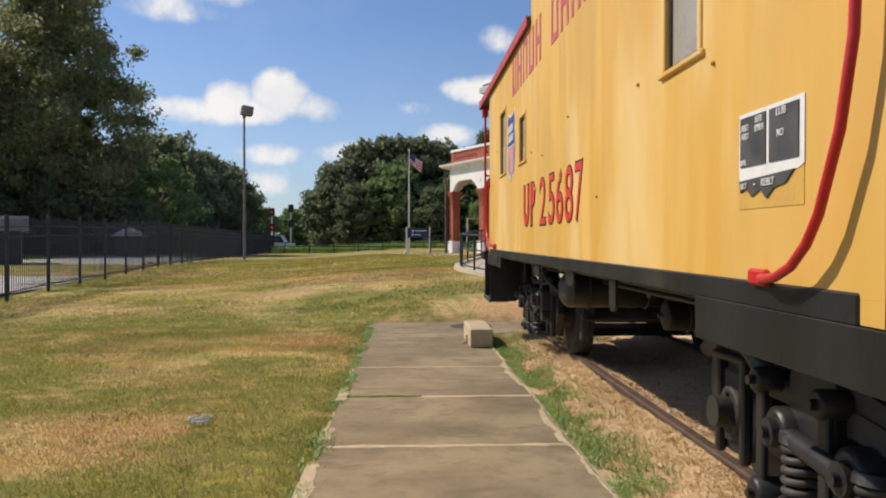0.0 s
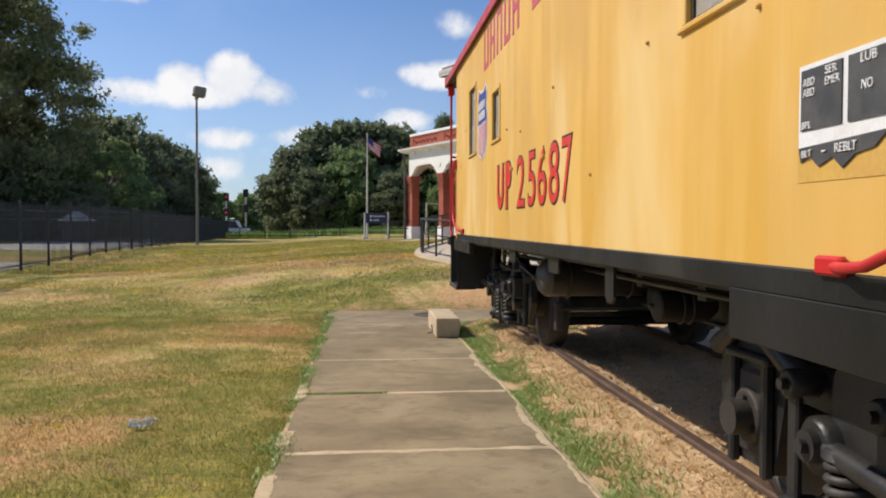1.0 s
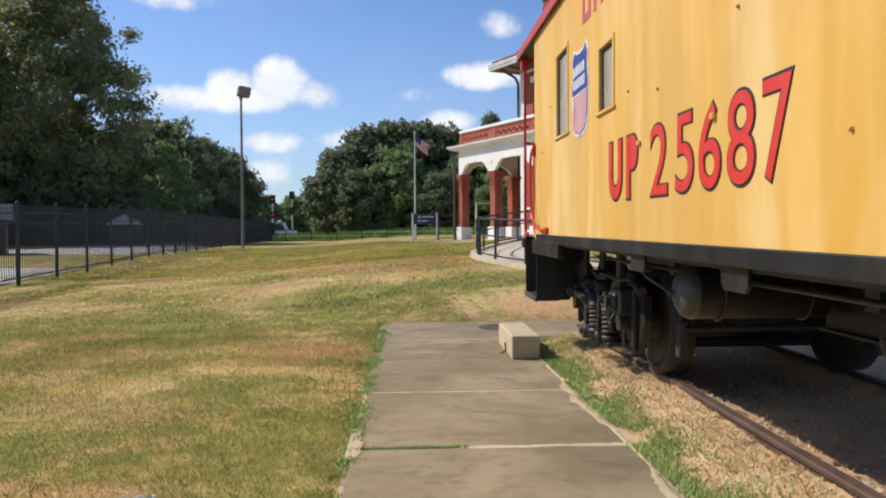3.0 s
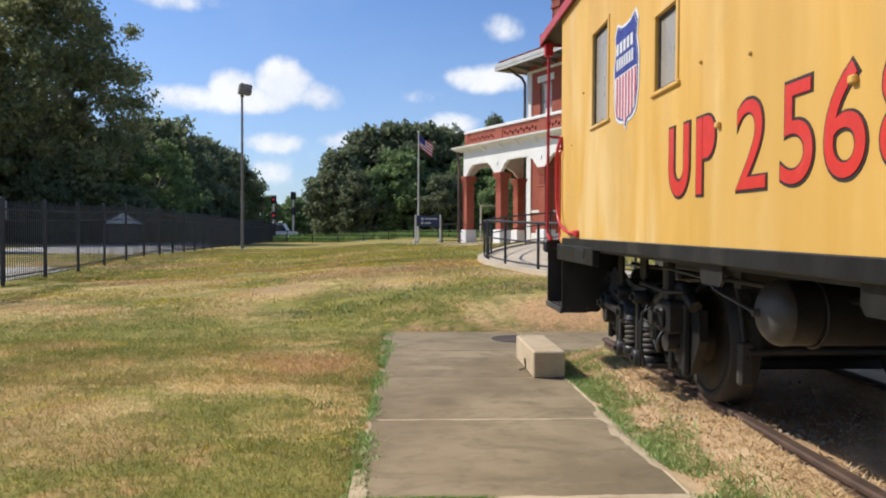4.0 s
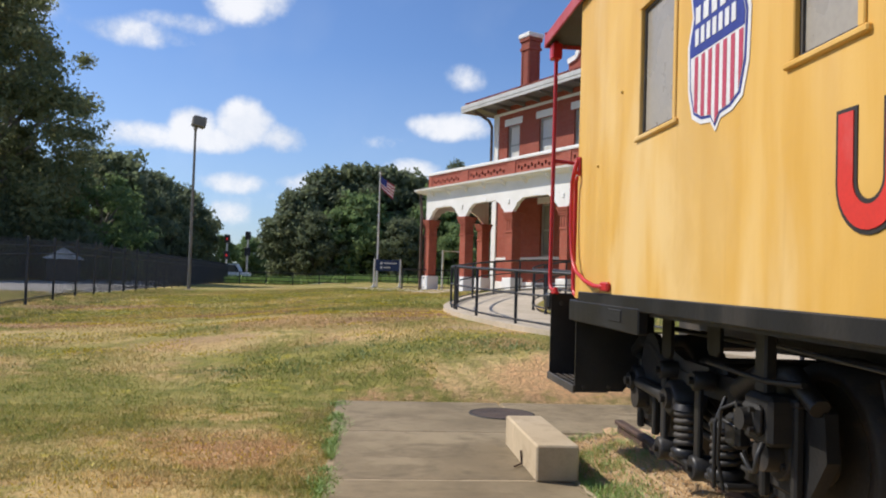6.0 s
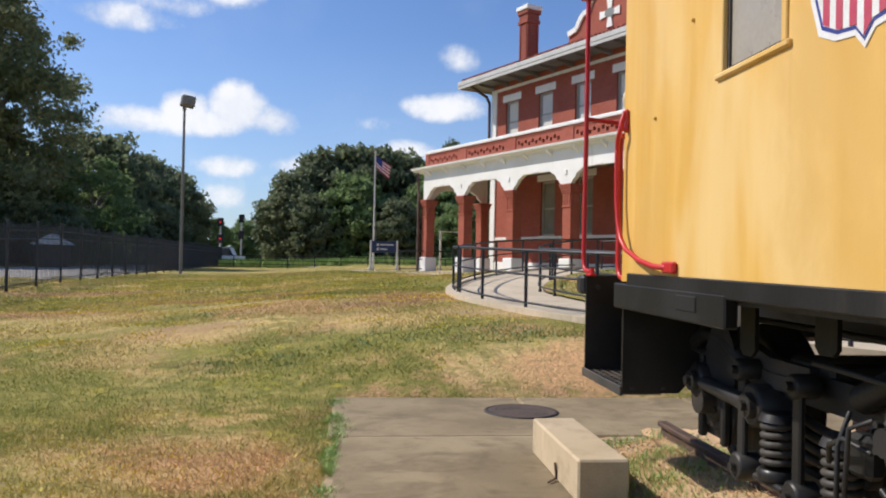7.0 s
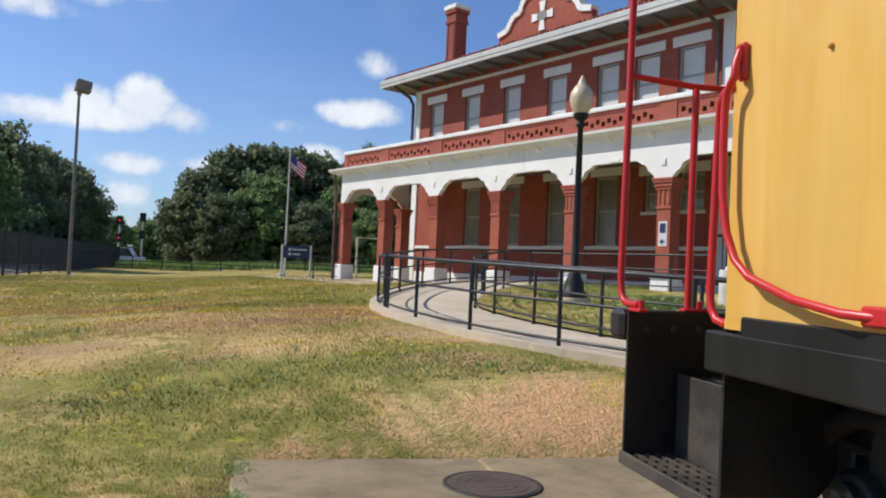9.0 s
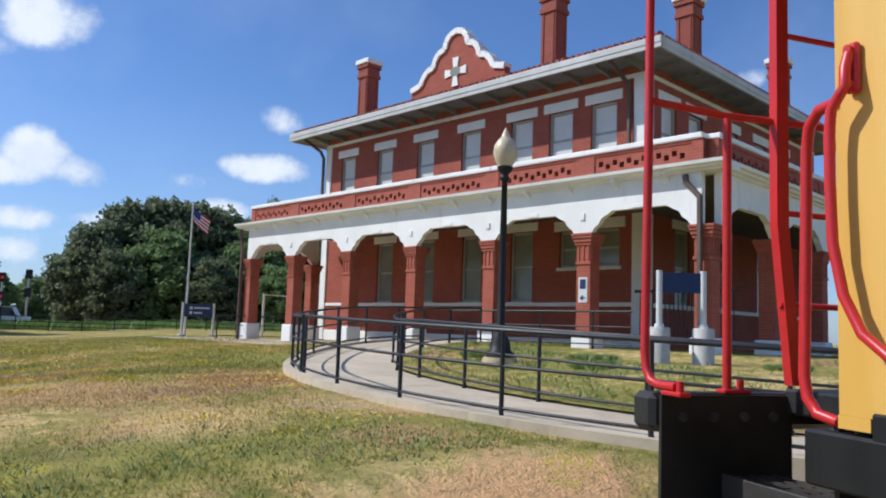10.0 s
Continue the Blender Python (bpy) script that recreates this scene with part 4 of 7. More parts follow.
        e = Mesh()
        e.tube([(out + side * 0.02, yc + ya, za), (out + side * 0.05, yc + yb, zb)], 0.042, 12)
        part("strut", e, BLACK, truck)
        for yy, zz, rr in ((yc + ya, za, 0.10), (yc + yb, zb, 0.105)):
            e = Mesh()
            e.tube([(xo - side * 0.04, yy, zz), (out + side * 0.04, yy, zz), (out + side * 0.055, yy, zz)], [rr, rr, rr * 0.82], 22)
            e.tube([(out + side * 0.055, yy, zz), (out + side * 0.085, yy, zz)], [rr * 0.6, rr * 0.55], 16)
            e.tube([(out + side * 0.085, yy, zz), (out + side * 0.11, yy, zz)], 0.028, 6)
            part("pivot_boss", e, BLACK, truck)
        e = Mesh()
        arc = [(yc + ya - 0.02 - 0.17 + 0.17 * math.cos(t), 0.80 + 0.20 * math.sin(t)) for t in (math.pi * i / 10 for i in range(11))]
        e.prism([(yc + ya - 0.02, 0.62)] + arc + [(yc + ya - 0.36, 0.62)], xo - 0.10, xo - 0.06, 0)
        part("frame_plate", e, BLACK, truck)
        e = Mesh()
        k = 1 if yb < ya else -1
        top = [(0.11, -0.01), (0.08, 0.07), (0.0, 0.115), (-0.14, 0.155), (-0.30, 0.235), (-0.44, 0.245), (-0.62, 0.205), (-0.95, 0.20)]
        low = [(-0.95, 0.085), (-0.66, 0.07), (-0.52, 0.055), (-0.40, 0.085), (-0.24, 0.03), (-0.10, -0.04), (0.0, -0.105), (0.08, -0.08)]
        rim = [(yc + ya + k * a, za + b) for a, b in (top + low if k < 0 else (top + low)[::-1])]
        e.prism(rim, xo - 0.005 + min(side, 0) * 0.05, xo + 0.045 + min(side, 0) * 0.04, 0)
        web = [(yc + ya + k * a, za + 0.06 + (b - 0.06) * 0.55) for a, b in (top[2:] + low[:-2] if k < 0 else (top[2:] + low[:-2])[::-1])]
        e.prism(web, *sorted((xo + side * 0.04, xo + side * 0.066)), 0)
        part("swing_beam", e, BLACK_DUSTY, truck)
        for k in range(4):
            e = Mesh()
            n = 8
            w = 0.62 - 0.10 * k
            e.tube([(xo - side * 0.09, yc + w * (2 * i / n - 1), 0.42 + 0.05 * k + 0.07 * (2 * i / n - 1) ** 2) for i in range(n + 1)], 0.024, 6)
            part("leaf_spring", e, BLACK_DUSTY, truck)
    b = Mesh()
    b.box(MID - 0.98, MID + 0.98, yc - 0.17, yc + 0.17, 0.70, 0.90, 0.02)
    b.tube([(MID, yc, 0.88), (MID, yc, 1.0)], 0.2, 20)
    b.box(MID - 0.85, MID + 0.85, yc - 0.30, yc + 0.30, 0.26, 0.35, 0.02)
    part("bolster", b, BLACK, truck)
    k = Mesh()
    for s in (-1, 1):
        k.tube([(MID - 0.95, yc + s * 0.36, 0.46), (MID + 0.95, yc + s * 0.36, 0.46)], 0.035, 8)
        k.tube([(MID - 0.75, yc + s * 1.33, 0.56), (MID + 0.75, yc + s * 1.33, 0.56)], 0.02, 8)
        for side in (-1, 1):
            xx = MID + side * 0.755
            k.box(xx - 0.045, xx + 0.045, yc + s * 1.29 - 0.035, yc + s * 1.29 + 0.035, 0.34, 0.62, 0.015)
            k.tube([(xx, yc + s * 1.32, 0.50), (xx, yc + s * 1.16, 0.95)], 0.016, 6)
    part("brake_rigging", k, BLACK_DUSTY, truck)
    return truck


make_truck(9.17, (0.87, 0.667, 0.245, 0.648))
gear = Mesh()
gear.box(0.33, 0.46, 8.20, 8.44, 0.62, 0.84, 0.02)
gear.box(0.29, 0.34, 8.24, 8.40, 0.66, 0.80, 0.02)
for k in range(4):
    gear.tube([(0.285, 8.26 + 0.12 * (k % 2), 0.69 + 0.09 * (k // 2)), (0.265, 8.26 + 0.12 * (k % 2), 0.69 + 0.09 * (k // 2))], 0.014, 6)
gear.tube([(0.29, 8.32, 0.73), (0.25, 8.32, 0.73)], 0.05, 14)
gear.tube([(0.30, 8.20, 0.64), (0.26, 8.16, 0.60), (0.27, 8.20, 0.52), (0.30, 8.30, 0.50), (0.31, 8.40, 0.55)], 0.013, 6)
gear.tube([(0.30, 8.44, 0.78), (0.25, 8.50, 0.74), (0.25, 8.52, 0.50), (0.27, 8.50, 0.36)], 0.010, 6)
gear.tube([(0.32, 8.60, 0.78), (0.26, 8.58, 0.66), (0.27, 8.60, 0.34)], 0.010, 6)
gear.tube([(0.31, 8.46, 0.66), (0.27, 8.56, 0.69), (0.29, 8.68, 0.64), (0.33, 8.74, 0.56)], 0.011, 6)
gear.box(0.34, 0.42, 8.52, 8.66, 0.54, 0.70, 0.02)
gear.box(0.36, 0.42, 8.30, 8.40, 0.84, 1.14, 0.01)
gear.tube([(0.38, 8.02, 0.92), (0.36, 8.3, 0.90), (0.36, 8.9, 0.92)], 0.014, 6)
part("generator_drive", gear, BLACK, caboose)
make_truck(2.77, (0.21, 0.62, -0.30, 0.59))


# ---- platforms, steps and handrails at both ends ----
def make_end(flip):
    """The end beyond Y1; flip mirrors it to the other end."""
    end = new("end_platform")
    end.parent = caboose
    if flip:
        end.matrix_basis = Matrix.Translation((0, Y0 + Y1, 0)) @ Matrix.Diagonal((1, -1, 1, 1))
    m = Mesh()
    m.box(0.56, WIDE - 0.56, Y1, Y1 + 0.80, ZB - 0.09, ZB, 0.008)
    part("deck", m, BLACK, end)
    m = Mesh()
    m.box(-0.01, WIDE + 0.01, Y1 + 0.80, Y1 + 0.925, ZB - 0.15, ZB - 0.02, 0.02)
    part("end_beam", m, BLACK, end)
    for x0, sx in ((0.0, 1), (WIDE, -1)):
        X = lambda v: x0 + sx * v  # noqa: E731
        for y, name in ((Y1 + 0.03, "step_side"), (Y1 + 0.79, "step_side")):
            pl = Mesh()
            out = [(ZB - 0.025, X(0.02)), (0.556, X(0.02)), (0.556, X(0.36)), (0.80, X(0.58)), (ZB - 0.025, X(0.58))]
            if sx > 0:
                out = out[::-1]
            pl.prism(out, y - 0.008, y + 0.008, 1)
            part(name, pl, BLACK, end)
        st = Mesh()
        a, b = sorted((X(0.02), X(0.26)))
        for k in range(5):
            xa = X(0.02 + 0.05 * k)
            st.box(min(xa, xa + sx * 0.02), max(xa, xa + sx * 0.02), Y1 + 0.04, Y1 + 0.78, 0.561, 0.586)
        for k in range(9):
            yy = Y1 + 0.08 + 0.082 * k
            st.box(a, b, yy, yy + 0.012, 0.561, 0.584)
        st.box(*sorted((X(0.005), X(0.025))), Y1 + 0.02, Y1 + 0.80, 0.541, 0.596, 0.004)
        st.box(a, b, Y1 + 0.04, Y1 + 0.78, 0.545, 0.552)
        part("step_tread", st, BLACK_DUSTY, end)
        st = Mesh()
        a, b = sorted((X(0.28), X(0.52)))
        for k in range(5):
            xa = X(0.28 + 0.05 * k)
            st.box(min(xa, xa + sx * 0.02), max(xa, xa + sx * 0.02), Y1 + 0.04, Y1 + 0.78, 0.905, 0.93)
        for k in range(9):
            yy = Y1 + 0.08 + 0.082 * k
            st.box(a, b, yy, yy + 0.012, 0.905, 0.928)
        st.box(*sorted((X(0.265), X(0.28))), Y1 + 0.04, Y1 + 0.78, 0.566, 0.94, 0.004)
        part("step_riser", st, BLACK_DUSTY, end)
        for dx, y0, y1, z, r in [(0.10 + 0.13 * k, 0.782, 0.765, ZB - 0.10, 0.016) for k in range(4)] + [(0.08 + 0.18 * k, 0.022, 0.010, 0.585, 0.013) for k in range(2)]:
            bolt = Mesh()
            bolt.tube([(X(dx), Y1 + y0, z), (X(dx), Y1 + y1, z)], r, 8)
            part("bolt", bolt, BLACK_DUSTY, end)
        # corner pole with a foot, short pole, rail between
        r = Mesh()
        r.tube([(X(0.035), Y1 + 0.90, ZT + 0.02), (X(0.035), Y1 + 0.90, 2.2), (X(0.035), Y1 + 0.91, ZB + 0.12), (X(0.035), Y1 + 0.90, ZB + 0.055), (X(0.035), Y1 + 0.87, ZB + 0.018), (X(0.035), Y1 + 0.82, ZB + 0.006), (X(0.035), Y1 + 0.72, ZB + 0.006)], 0.0165, 10)
        r.box(*sorted((X(0.012), X(0.058))), Y1 + 0.67, Y1 + 0.78, ZB - 0.024, ZB - 0.008, 0.004)
        r.tube([(X(0.035), Y1 + 0.70, ZB - 0.01), (X(0.035), Y1 + 0.70, ZB + 0.028)], 0.014, 6)
        part("corner_pole", r, RED, end)
        r = Mesh()
        r.tube([(X(0.33), Y1 + 0.83, ZB - 0.02), (X(0.33), Y1 + 0.83, 2.235)], 0.0165, 10)
        r.box(*sorted((X(0.30), X(0.42))), Y1 + 0.805, Y1 + 0.855, ZB - 0.022, ZB - 0.006, 0.004)
        r.tube([(X(0.39), Y1 + 0.83, ZB - 0.01), (X(0.39), Y1 + 0.83, ZB + 0.028)], 0.014, 6)
        part("stanchion", r, RED, end)
        r = Mesh()
        r.tube([(X(0.035), Y1 + 0.90, 2.285), (X(0.33), Y1 + 0.85, 2.25), (X(0.56), Y1 + 0.83, 2.25), (X(0.98), Y1 + 0.80, 2.245)], 0.015, 8)
        part("top_rail", r, RED, end)
        r = Mesh()
        r.tube([(X(0.0), Y1 - 0.01, 2.035), (X(0.005), Y1 + 0.06, 2.03), (X(0.015), Y1 + 0.105, 1.995), (X(0.02), Y1 + 0.12, 1.93), (X(0.02), Y1 + 0.125, 1.7), (X(0.02), Y1 + 0.135, 1.32), (X(0.02), Y1 + 0.125, 1.265), (X(0.02), Y1 + 0.09, 1.225), (X(0.02), Y1 + 0.02, 1.212)], 0.0155, 10)
        part("end_grab_rail", r, RED, end)
        r = Mesh()
        r.tube([(X(-0.025), Y1 - 0.068, 2.14), (X(-0.04), Y1 - 0.07, 2.10), (X(-0.05), Y1 - 0.078, 2.05), (X(-0.05), Y1 - 0.06, 2.03), (X(-0.05), Y1 - 0.035, 2.0), (X(-0.05), Y1 - 0.028, 1.94), (X(-0.05), Y1 - 0.028, 1.82), (X(-0.05), Y1 - 0.035, 1.66), (X(-0.05), Y1 - 0.065, 1.53), (X(-0.05), Y1 - 0.12, 1.435), (X(-0.05), Y1 - 0.20, 1.38), (X(-0.05), Y1 - 0.42, 1.32), (X(-0.05), Y1 - 0.62, 1.293), (X(-0.012), Y1 - 0.72, 1.288)] if not flip else [(X(-0.06), Y1 - 0.01, 2.75), (X(-0.06), Y1 - 0.015, 2.1), (X(-0.06), Y1 - 0.03, 1.85), (X(-0.06), Y1 - 0.085, 1.64), (X(-0.06), Y1 - 0.18, 1.44), (X(-0.06), Y1 - 0.24, 1.365), (X(-0.06), Y1 - 0.32, 1.305), (X(-0.06), Y1 - 0.41, 1.272), (X(-0.055), Y1 - 0.50, 1.263), (X(-0.012), Y1 - 0.60, 1.262)], 0.014, 12)
        r.box(*sorted((X(-0.03), X(-0.002))), *((Y1 - 0.80, Y1 - 0.66, 1.262, 1.318) if not flip else (Y1 - 0.66, Y1 - 0.55, 1.238, 1.288)), 0.008)
        r.box(*sorted((X(-0.022), X(-0.002))), Y1 - 0.088, Y1 - 0.05, 2.04, 2.17, 0.006)
        for zb in (2.06, 2.15):
            r.tube([(X(-0.02), Y1 - 0.069, zb), (X(-0.034), Y1 - 0.069, zb)], 0.013, 6)
        part("side_grab_rail", r, RED, end)
        r = Mesh()
        r.box(*sorted((X(-0.01), X(0.075))), Y1 + 0.85, Y1 + 0.95, ZT - 0.15, ZT - 0.02, 0.01)
        part("pole_bracket", r, RED, end)
    # end ladder and its rungs
    lad = Mesh()
    lad.prism([(ZT + 0.3, 0.535), (2.0, 0.535), (1.85, 0.535), (ZB + 0.01, 0.60), (ZB + 0.01, 0.65), (1.85, 0.59), (2.0, 0.59), (ZT + 0.3, 0.59)], Y1 + 0.80, Y1 + 0.84, 1)
    lad.prism([(ZT + 0.3, 0.95), (ZB + 0.01, 0.95), (ZB + 0.01, 1.01), (ZT + 0.3, 1.01)], Y1 + 0.80, Y1 + 0.84, 1)
    ladder = part("ladder", lad, RED, end)
    for k in range(5):
        r = Mesh()
        r.tube([(0.56, Y1 + 0.82, 1.545 + 0.35 * k), (0.98, Y1 + 0.82, 1.545 + 0.35 * k)], 0.012, 8)
        part("rung", r, RED, ladder)
    c = Mesh()
    c.box(MID - 0.16, MID + 0.16, Y1 + 0.6, Y1 + 1.25, 0.80, 1.02, 0.03)
    c.box(MID - 0.12, MID + 0.14, Y1 + 1.25, Y1 + 1.55, 0.76, 1.06, 0.06)
    part("coupler", c, BLACK_DUSTY, end)


make_end(False)
make_end(True)


# ---- lettering, shield and data panel on the side ----
def side_pose(y, z, x=-0.004):
    """Letters stand on the side that faces -x and read towards -y."""
    return Matrix.Translation((x, y, z)) @ Matrix(((0, 0, -1, 0), (-1, 0, 0, 0), (0, 1, 0, 0), (0, 0, 0, 1)))


for ch, ya, yb in (("2", 6.335, 6.035), ("5", 5.935, 5.675), ("6", 5.625, 5.36), ("8", 5.31, 5.035), ("7", 4.985, 4.745)):
    word(ch, 0.395, ya - yb, 0.004, LETTER_EDGE, "digit_edge", body, side_pose(ya, 1.482, 0.0015), 0.02)
    word(ch, 0.367, ya - yb - 0.024, 0.004, LETTER, "digit", body, side_pose(ya - 0.012, 1.496, -0.002), 0.0)
# the owner's initials as plain painted bands: a trough and a post with a rounded block
def band_trough(y0, y1, z0, z1, wide):
    """A band that runs down, round and up again between y0 > y1, as an outline in y and z."""
    r, c = (y0 - y1) / 2, (y0 + y1) / 2
    arc = [math.pi * i / 14 for i in range(15)]
    return [(y0, z1)] + [(c + r * math.cos(a), z0 + r - r * math.sin(a)) for a in arc] + [(y1, z1), (y1 + wide, z1)] + [(c - (r - wide) * math.cos(a), z0 + r - (r - wide) * math.sin(a)) for a in arc] + [(y0 - wide, z1)]


def rounded_block(y0, y1, z0, z1):
    r, c = (z1 - z0) / 2, (z0 + z1) / 2
    return [(y0, z1), (y0, z0)] + [(y1 + r - r * math.sin(a), c - r * math.cos(a)) for a in (math.pi * i / 12 for i in range(13))]


def painted(outline, x0, x1, material, name):
    b = Mesh()
    b.prism(outline[::-1], x0, x1, 0)
    part(name, b, material, body)


painted(band_trough(7.205, 6.875, 1.485, 1.875, 0.105), -0.004, 0.001, LETTER_EDGE, "initial_edge")
painted(band_trough(7.190, 6.890, 1.500, 1.862, 0.075), -0.007, -0.003, LETTER, "initial")
painted(rounded_block(6.76, 6.545, 1.65, 1.875), -0.004, 0.001, LETTER_EDGE, "initial_edge")
painted([(6.80, 1.875), (6.80, 1.485), (6.70, 1.485), (6.70, 1.875)], -0.0045, 0.001, LETTER_EDGE, "initial_edge")
painted(rounded_block(6.71, 6.56, 1.665, 1.862), -0.0065, -0.003, LETTER, "initial")
painted([(6.787, 1.862), (6.787, 1.498), (6.713, 1.498), (6.713, 1.862)], -0.0075, -0.003, LETTER, "initial")
for k in range(13):
    if k == 5:
        continue
    y = 7.98 - 0.36 * k
    b = Mesh()
    b.box(-0.004, 0.001, y - 0.065, y, 2.83, 3.21)
    b.box(-0.004, 0.001, y - 0.26, y - 0.195, 2.83, 3.21)
    b.box(-0.0035, 0.001, y - 0.195, y - 0.065, 2.83 + 0.16 * (k % 3), 2.89 + 0.16 * (k % 3))
    part("name_bar", b, LETTER_FADED, body)


def shield_outline(cx, cz, w, h):
    right = [(0.0, 0.46), (0.18, 0.47), (0.36, 0.52), (0.46, 0.42), (0.42, 0.28), (0.50, 0.10), (0.48, -0.20), (0.40, -0.38), (0.25, -0.435), (0.08, -0.45), (0.0, -0.52)]
    return [(cx + x * w, cz + z * h) for x, z in right] + [(cx - x * w, cz + z * h) for x, z in right[-2:0:-1]]


SH = (8.065, 2.335, 0.60, 0.705)
emblem = Mesh()
emblem.prism(shield_outline(*SH), -0.004, 0.002, 0)
emblem = part("emblem", emblem, WHITE_DECAL, body, "blue, white and crimson striped shield decal")


def clip_outline(points, lo, hi, axis):
    """The part of an outline between two straight cuts."""
    for limit, sign in ((lo, 1), (hi, -1)):
        out = []
        for a, b in zip(points, points[1:] + points[:1]):
            da, db = sign * (a[axis] - limit), sign * (b[axis] - limit)
            if da >= 0:
                out.append(a)
            if da * db < 0:
                t = da / (da - db)
                out.append(tuple(a[i] + (b[i] - a[i]) * t for i in range(2)))
        points = out
    return points


inner = shield_outline(SH[0], SH[1], SH[2] * 0.86, SH[3] * 0.90)
m = Mesh()
m.prism(shield_outline(SH[0], SH[1], SH[2] * 0.92, SH[3] * 0.94), -0.0055, -0.003, 0)
part("emblem_rim", m, BLUE_DECAL, emblem)
m = Mesh()
m.prism(shield_outline(SH[0], SH[1], SH[2] * 0.87, SH[3] * 0.905), -0.0070, -0.003, 0)
part("emblem_ground", m, WHITE_DECAL, emblem)
m = Mesh()
m.prism(clip_outline(inner, 2.345, 9, 1), -0.0085, -0.003, 0)
part("emblem_field", m, BLUE_DECAL, emblem)
m = Mesh()
for k in range(7):
    y = SH[0] - 0.245 + k * 0.07
    s = clip_outline(clip_outline(inner, -9, 2.335, 1), y, y + 0.035, 0)
    if len(s) > 2:
        one = Mesh()
        one.prism(s, -0.0085, -0.003, 0)
        part("stripe", one, RED_DECAL, emblem)
for z, n, hgt in ((2.485, 5, 0.075), (2.385, 7, 0.075)):
    for k in range(n):
        y = SH[0] + 0.205 - k * 0.41 / n
        one = Mesh()
        one.box(-0.011, -0.007, y - 0.41 / n * 0.62, y, z, z + hgt)
        part("emblem_bar", one, WHITE_DECAL, emblem)

panel = Mesh()
panel.box(-0.004, 0.002, 2.098, 2.515, 1.572, 1.762)
panel.prism([(2.515, 1.572), (2.515, 1.545), (2.13, 1.56), (2.098, 1.572)], -0.004, 0.002, 0)
panel = part("data_panel", panel, WHITE_DECAL, body, "peeling white and black data panel")
panel.location = (0, -0.038, 0.016)
patch = Mesh()
patch.box(-0.002, 0.002, 2.102, 2.52, 1.458, 1.575)
part("ghost_patch", patch, PATCH, panel)
for a, b, c, d in ((2.50, 2.325, 1.592, 1.748), (2.30, 2.125, 1.592, 1.748)):
    m = Mesh()
    m.box(-0.008, -0.003, b, a, c, d)
    part("panel_field", m, PANEL_DARK, panel)
m = Mesh()
m.prism([(2.51, 1.548), (2.50, 1.51), (2.46, 1.525), (2.42, 1.495), (2.36, 1.515), (2.32, 1.485), (2.27, 1.515), (2.20, 1.525), (2.15, 1.56)], -0.007, -0.002, 0)
part("torn_strip", m, PANEL_DARK, panel)
for text, y, z, h, w in (("ABD", 2.488, 1.705, 0.020, 0.052), ("ABD", 2.488, 1.678, 0.020, 0.052), ("SER", 2.39, 1.722, 0.020, 0.048), ("EMER", 2.39, 1.695, 0.020, 0.06), ("BPL", 2.49, 1.596, 0.018, 0.04), ("LUB", 2.25, 1.722, 0.022, 0.058), ("NO", 2.245, 1.66, 0.022, 0.04), ("BLT", 2.49, 1.522, 0.018, 0.045), ("-", 2.40, 1.530, 0.004, 0.016), ("REBLT", 2.345, 1.524, 0.022, 0.085)):
    word(text, h, w, 0.003, WHITE_DECAL, "panel_word", panel, side_pose(y, z, -0.008))
# a few small fittings on the side
for y, z in ((6.52, 1.80), (5.44, 1.80)):
    m = Mesh()
    m.box(-0.020, 0.0, y - 0.018, y + 0.018, z - 0.014, z + 0.014, 0.005)
    part("lug", m, YELLOW, body)
for y, z in ((6.75, 2.13), (6.2, 2.05), (5.2, 2.2), (9.75, 2.05), (3.6, 2.1), (4.4, 1.62), (9.3, 2.42), (2.7, 2.0)):
    m = Mesh()
    m.tube([(0.0, y, z), (-0.010, y, z), (-0.013, y, z)], [0.010, 0.009, 0.005], 8)
    part("rivet", m, PATCH, body)


# ---- the station: own axes u along the front (x), v outward (-y), z up ----
YAW = 25.72
station = thing("station", "two-storey red brick railroad station with white arcaded porch", "station", "", "", (11.99, 29.26, 0.0), 0.0)
DU, DV = Vector((-math.sin(radians(YAW)), math.cos(radians(YAW)), 0)), Vector((-math.cos(radians(YAW)), -math.sin(radians(YAW)), 0))
station.matrix_basis = Matrix(((DU.x, DV.x, 0, 12.06), (DU.y, DV.y, 0, 29.39), (0, 0, 1, 0), (0, 0, 0, 1))) @ Matrix.Diagonal((1.007, 1.007, 1.006, 1))
L, D = 16.6, 14.0  # length of the front, depth
Z_PORCH, Z_EAVE = 0.90, 10.05


UPPER = [(u - 0.5, u + 0.5, 7.1, 9.06) for u in (1.52, 3.25, 4.97, 7.46, 9.96, 12.46, 14.98)]
LOWER = [(u - 0.5, u + 0.5, 2.55, 5.0) for u in (4.85, 7.25, 9.75, 12.2)] + [(0.88, 1.82, 3.69, 4.9), (2.35, 3.2, 3.69, 4.9)]
part("wall", pierced((0, L), (0.4, Z_EAVE), UPPER + LOWER, -0.35, 0.0, lambda u, t, z: (u, t, z)), BRICK, station)
SIDE_UP = [(-v - 0.5, -v + 0.5, 7.1, 9.06) for v in (1.5, 3.3, 6.0, 8.5, 10.6)]
SIDE_LOW = [(-v - 0.5, -v + 0.5, 2.55, 5.0) for v in (2.4, 5.2, 8.6)]


def side_wall(u0, u1):
    return pierced((-D + 0.35, -0.35), (0.4, Z_EAVE), SIDE_UP + SIDE_LOW, u0, u1, lambda v, t, z: (t, v, z))


part("wall", side_wall(0, 0.35), BRICK, station)
part("wall", side_wall(L - 0.35, L), BRICK, station)
m = Mesh()
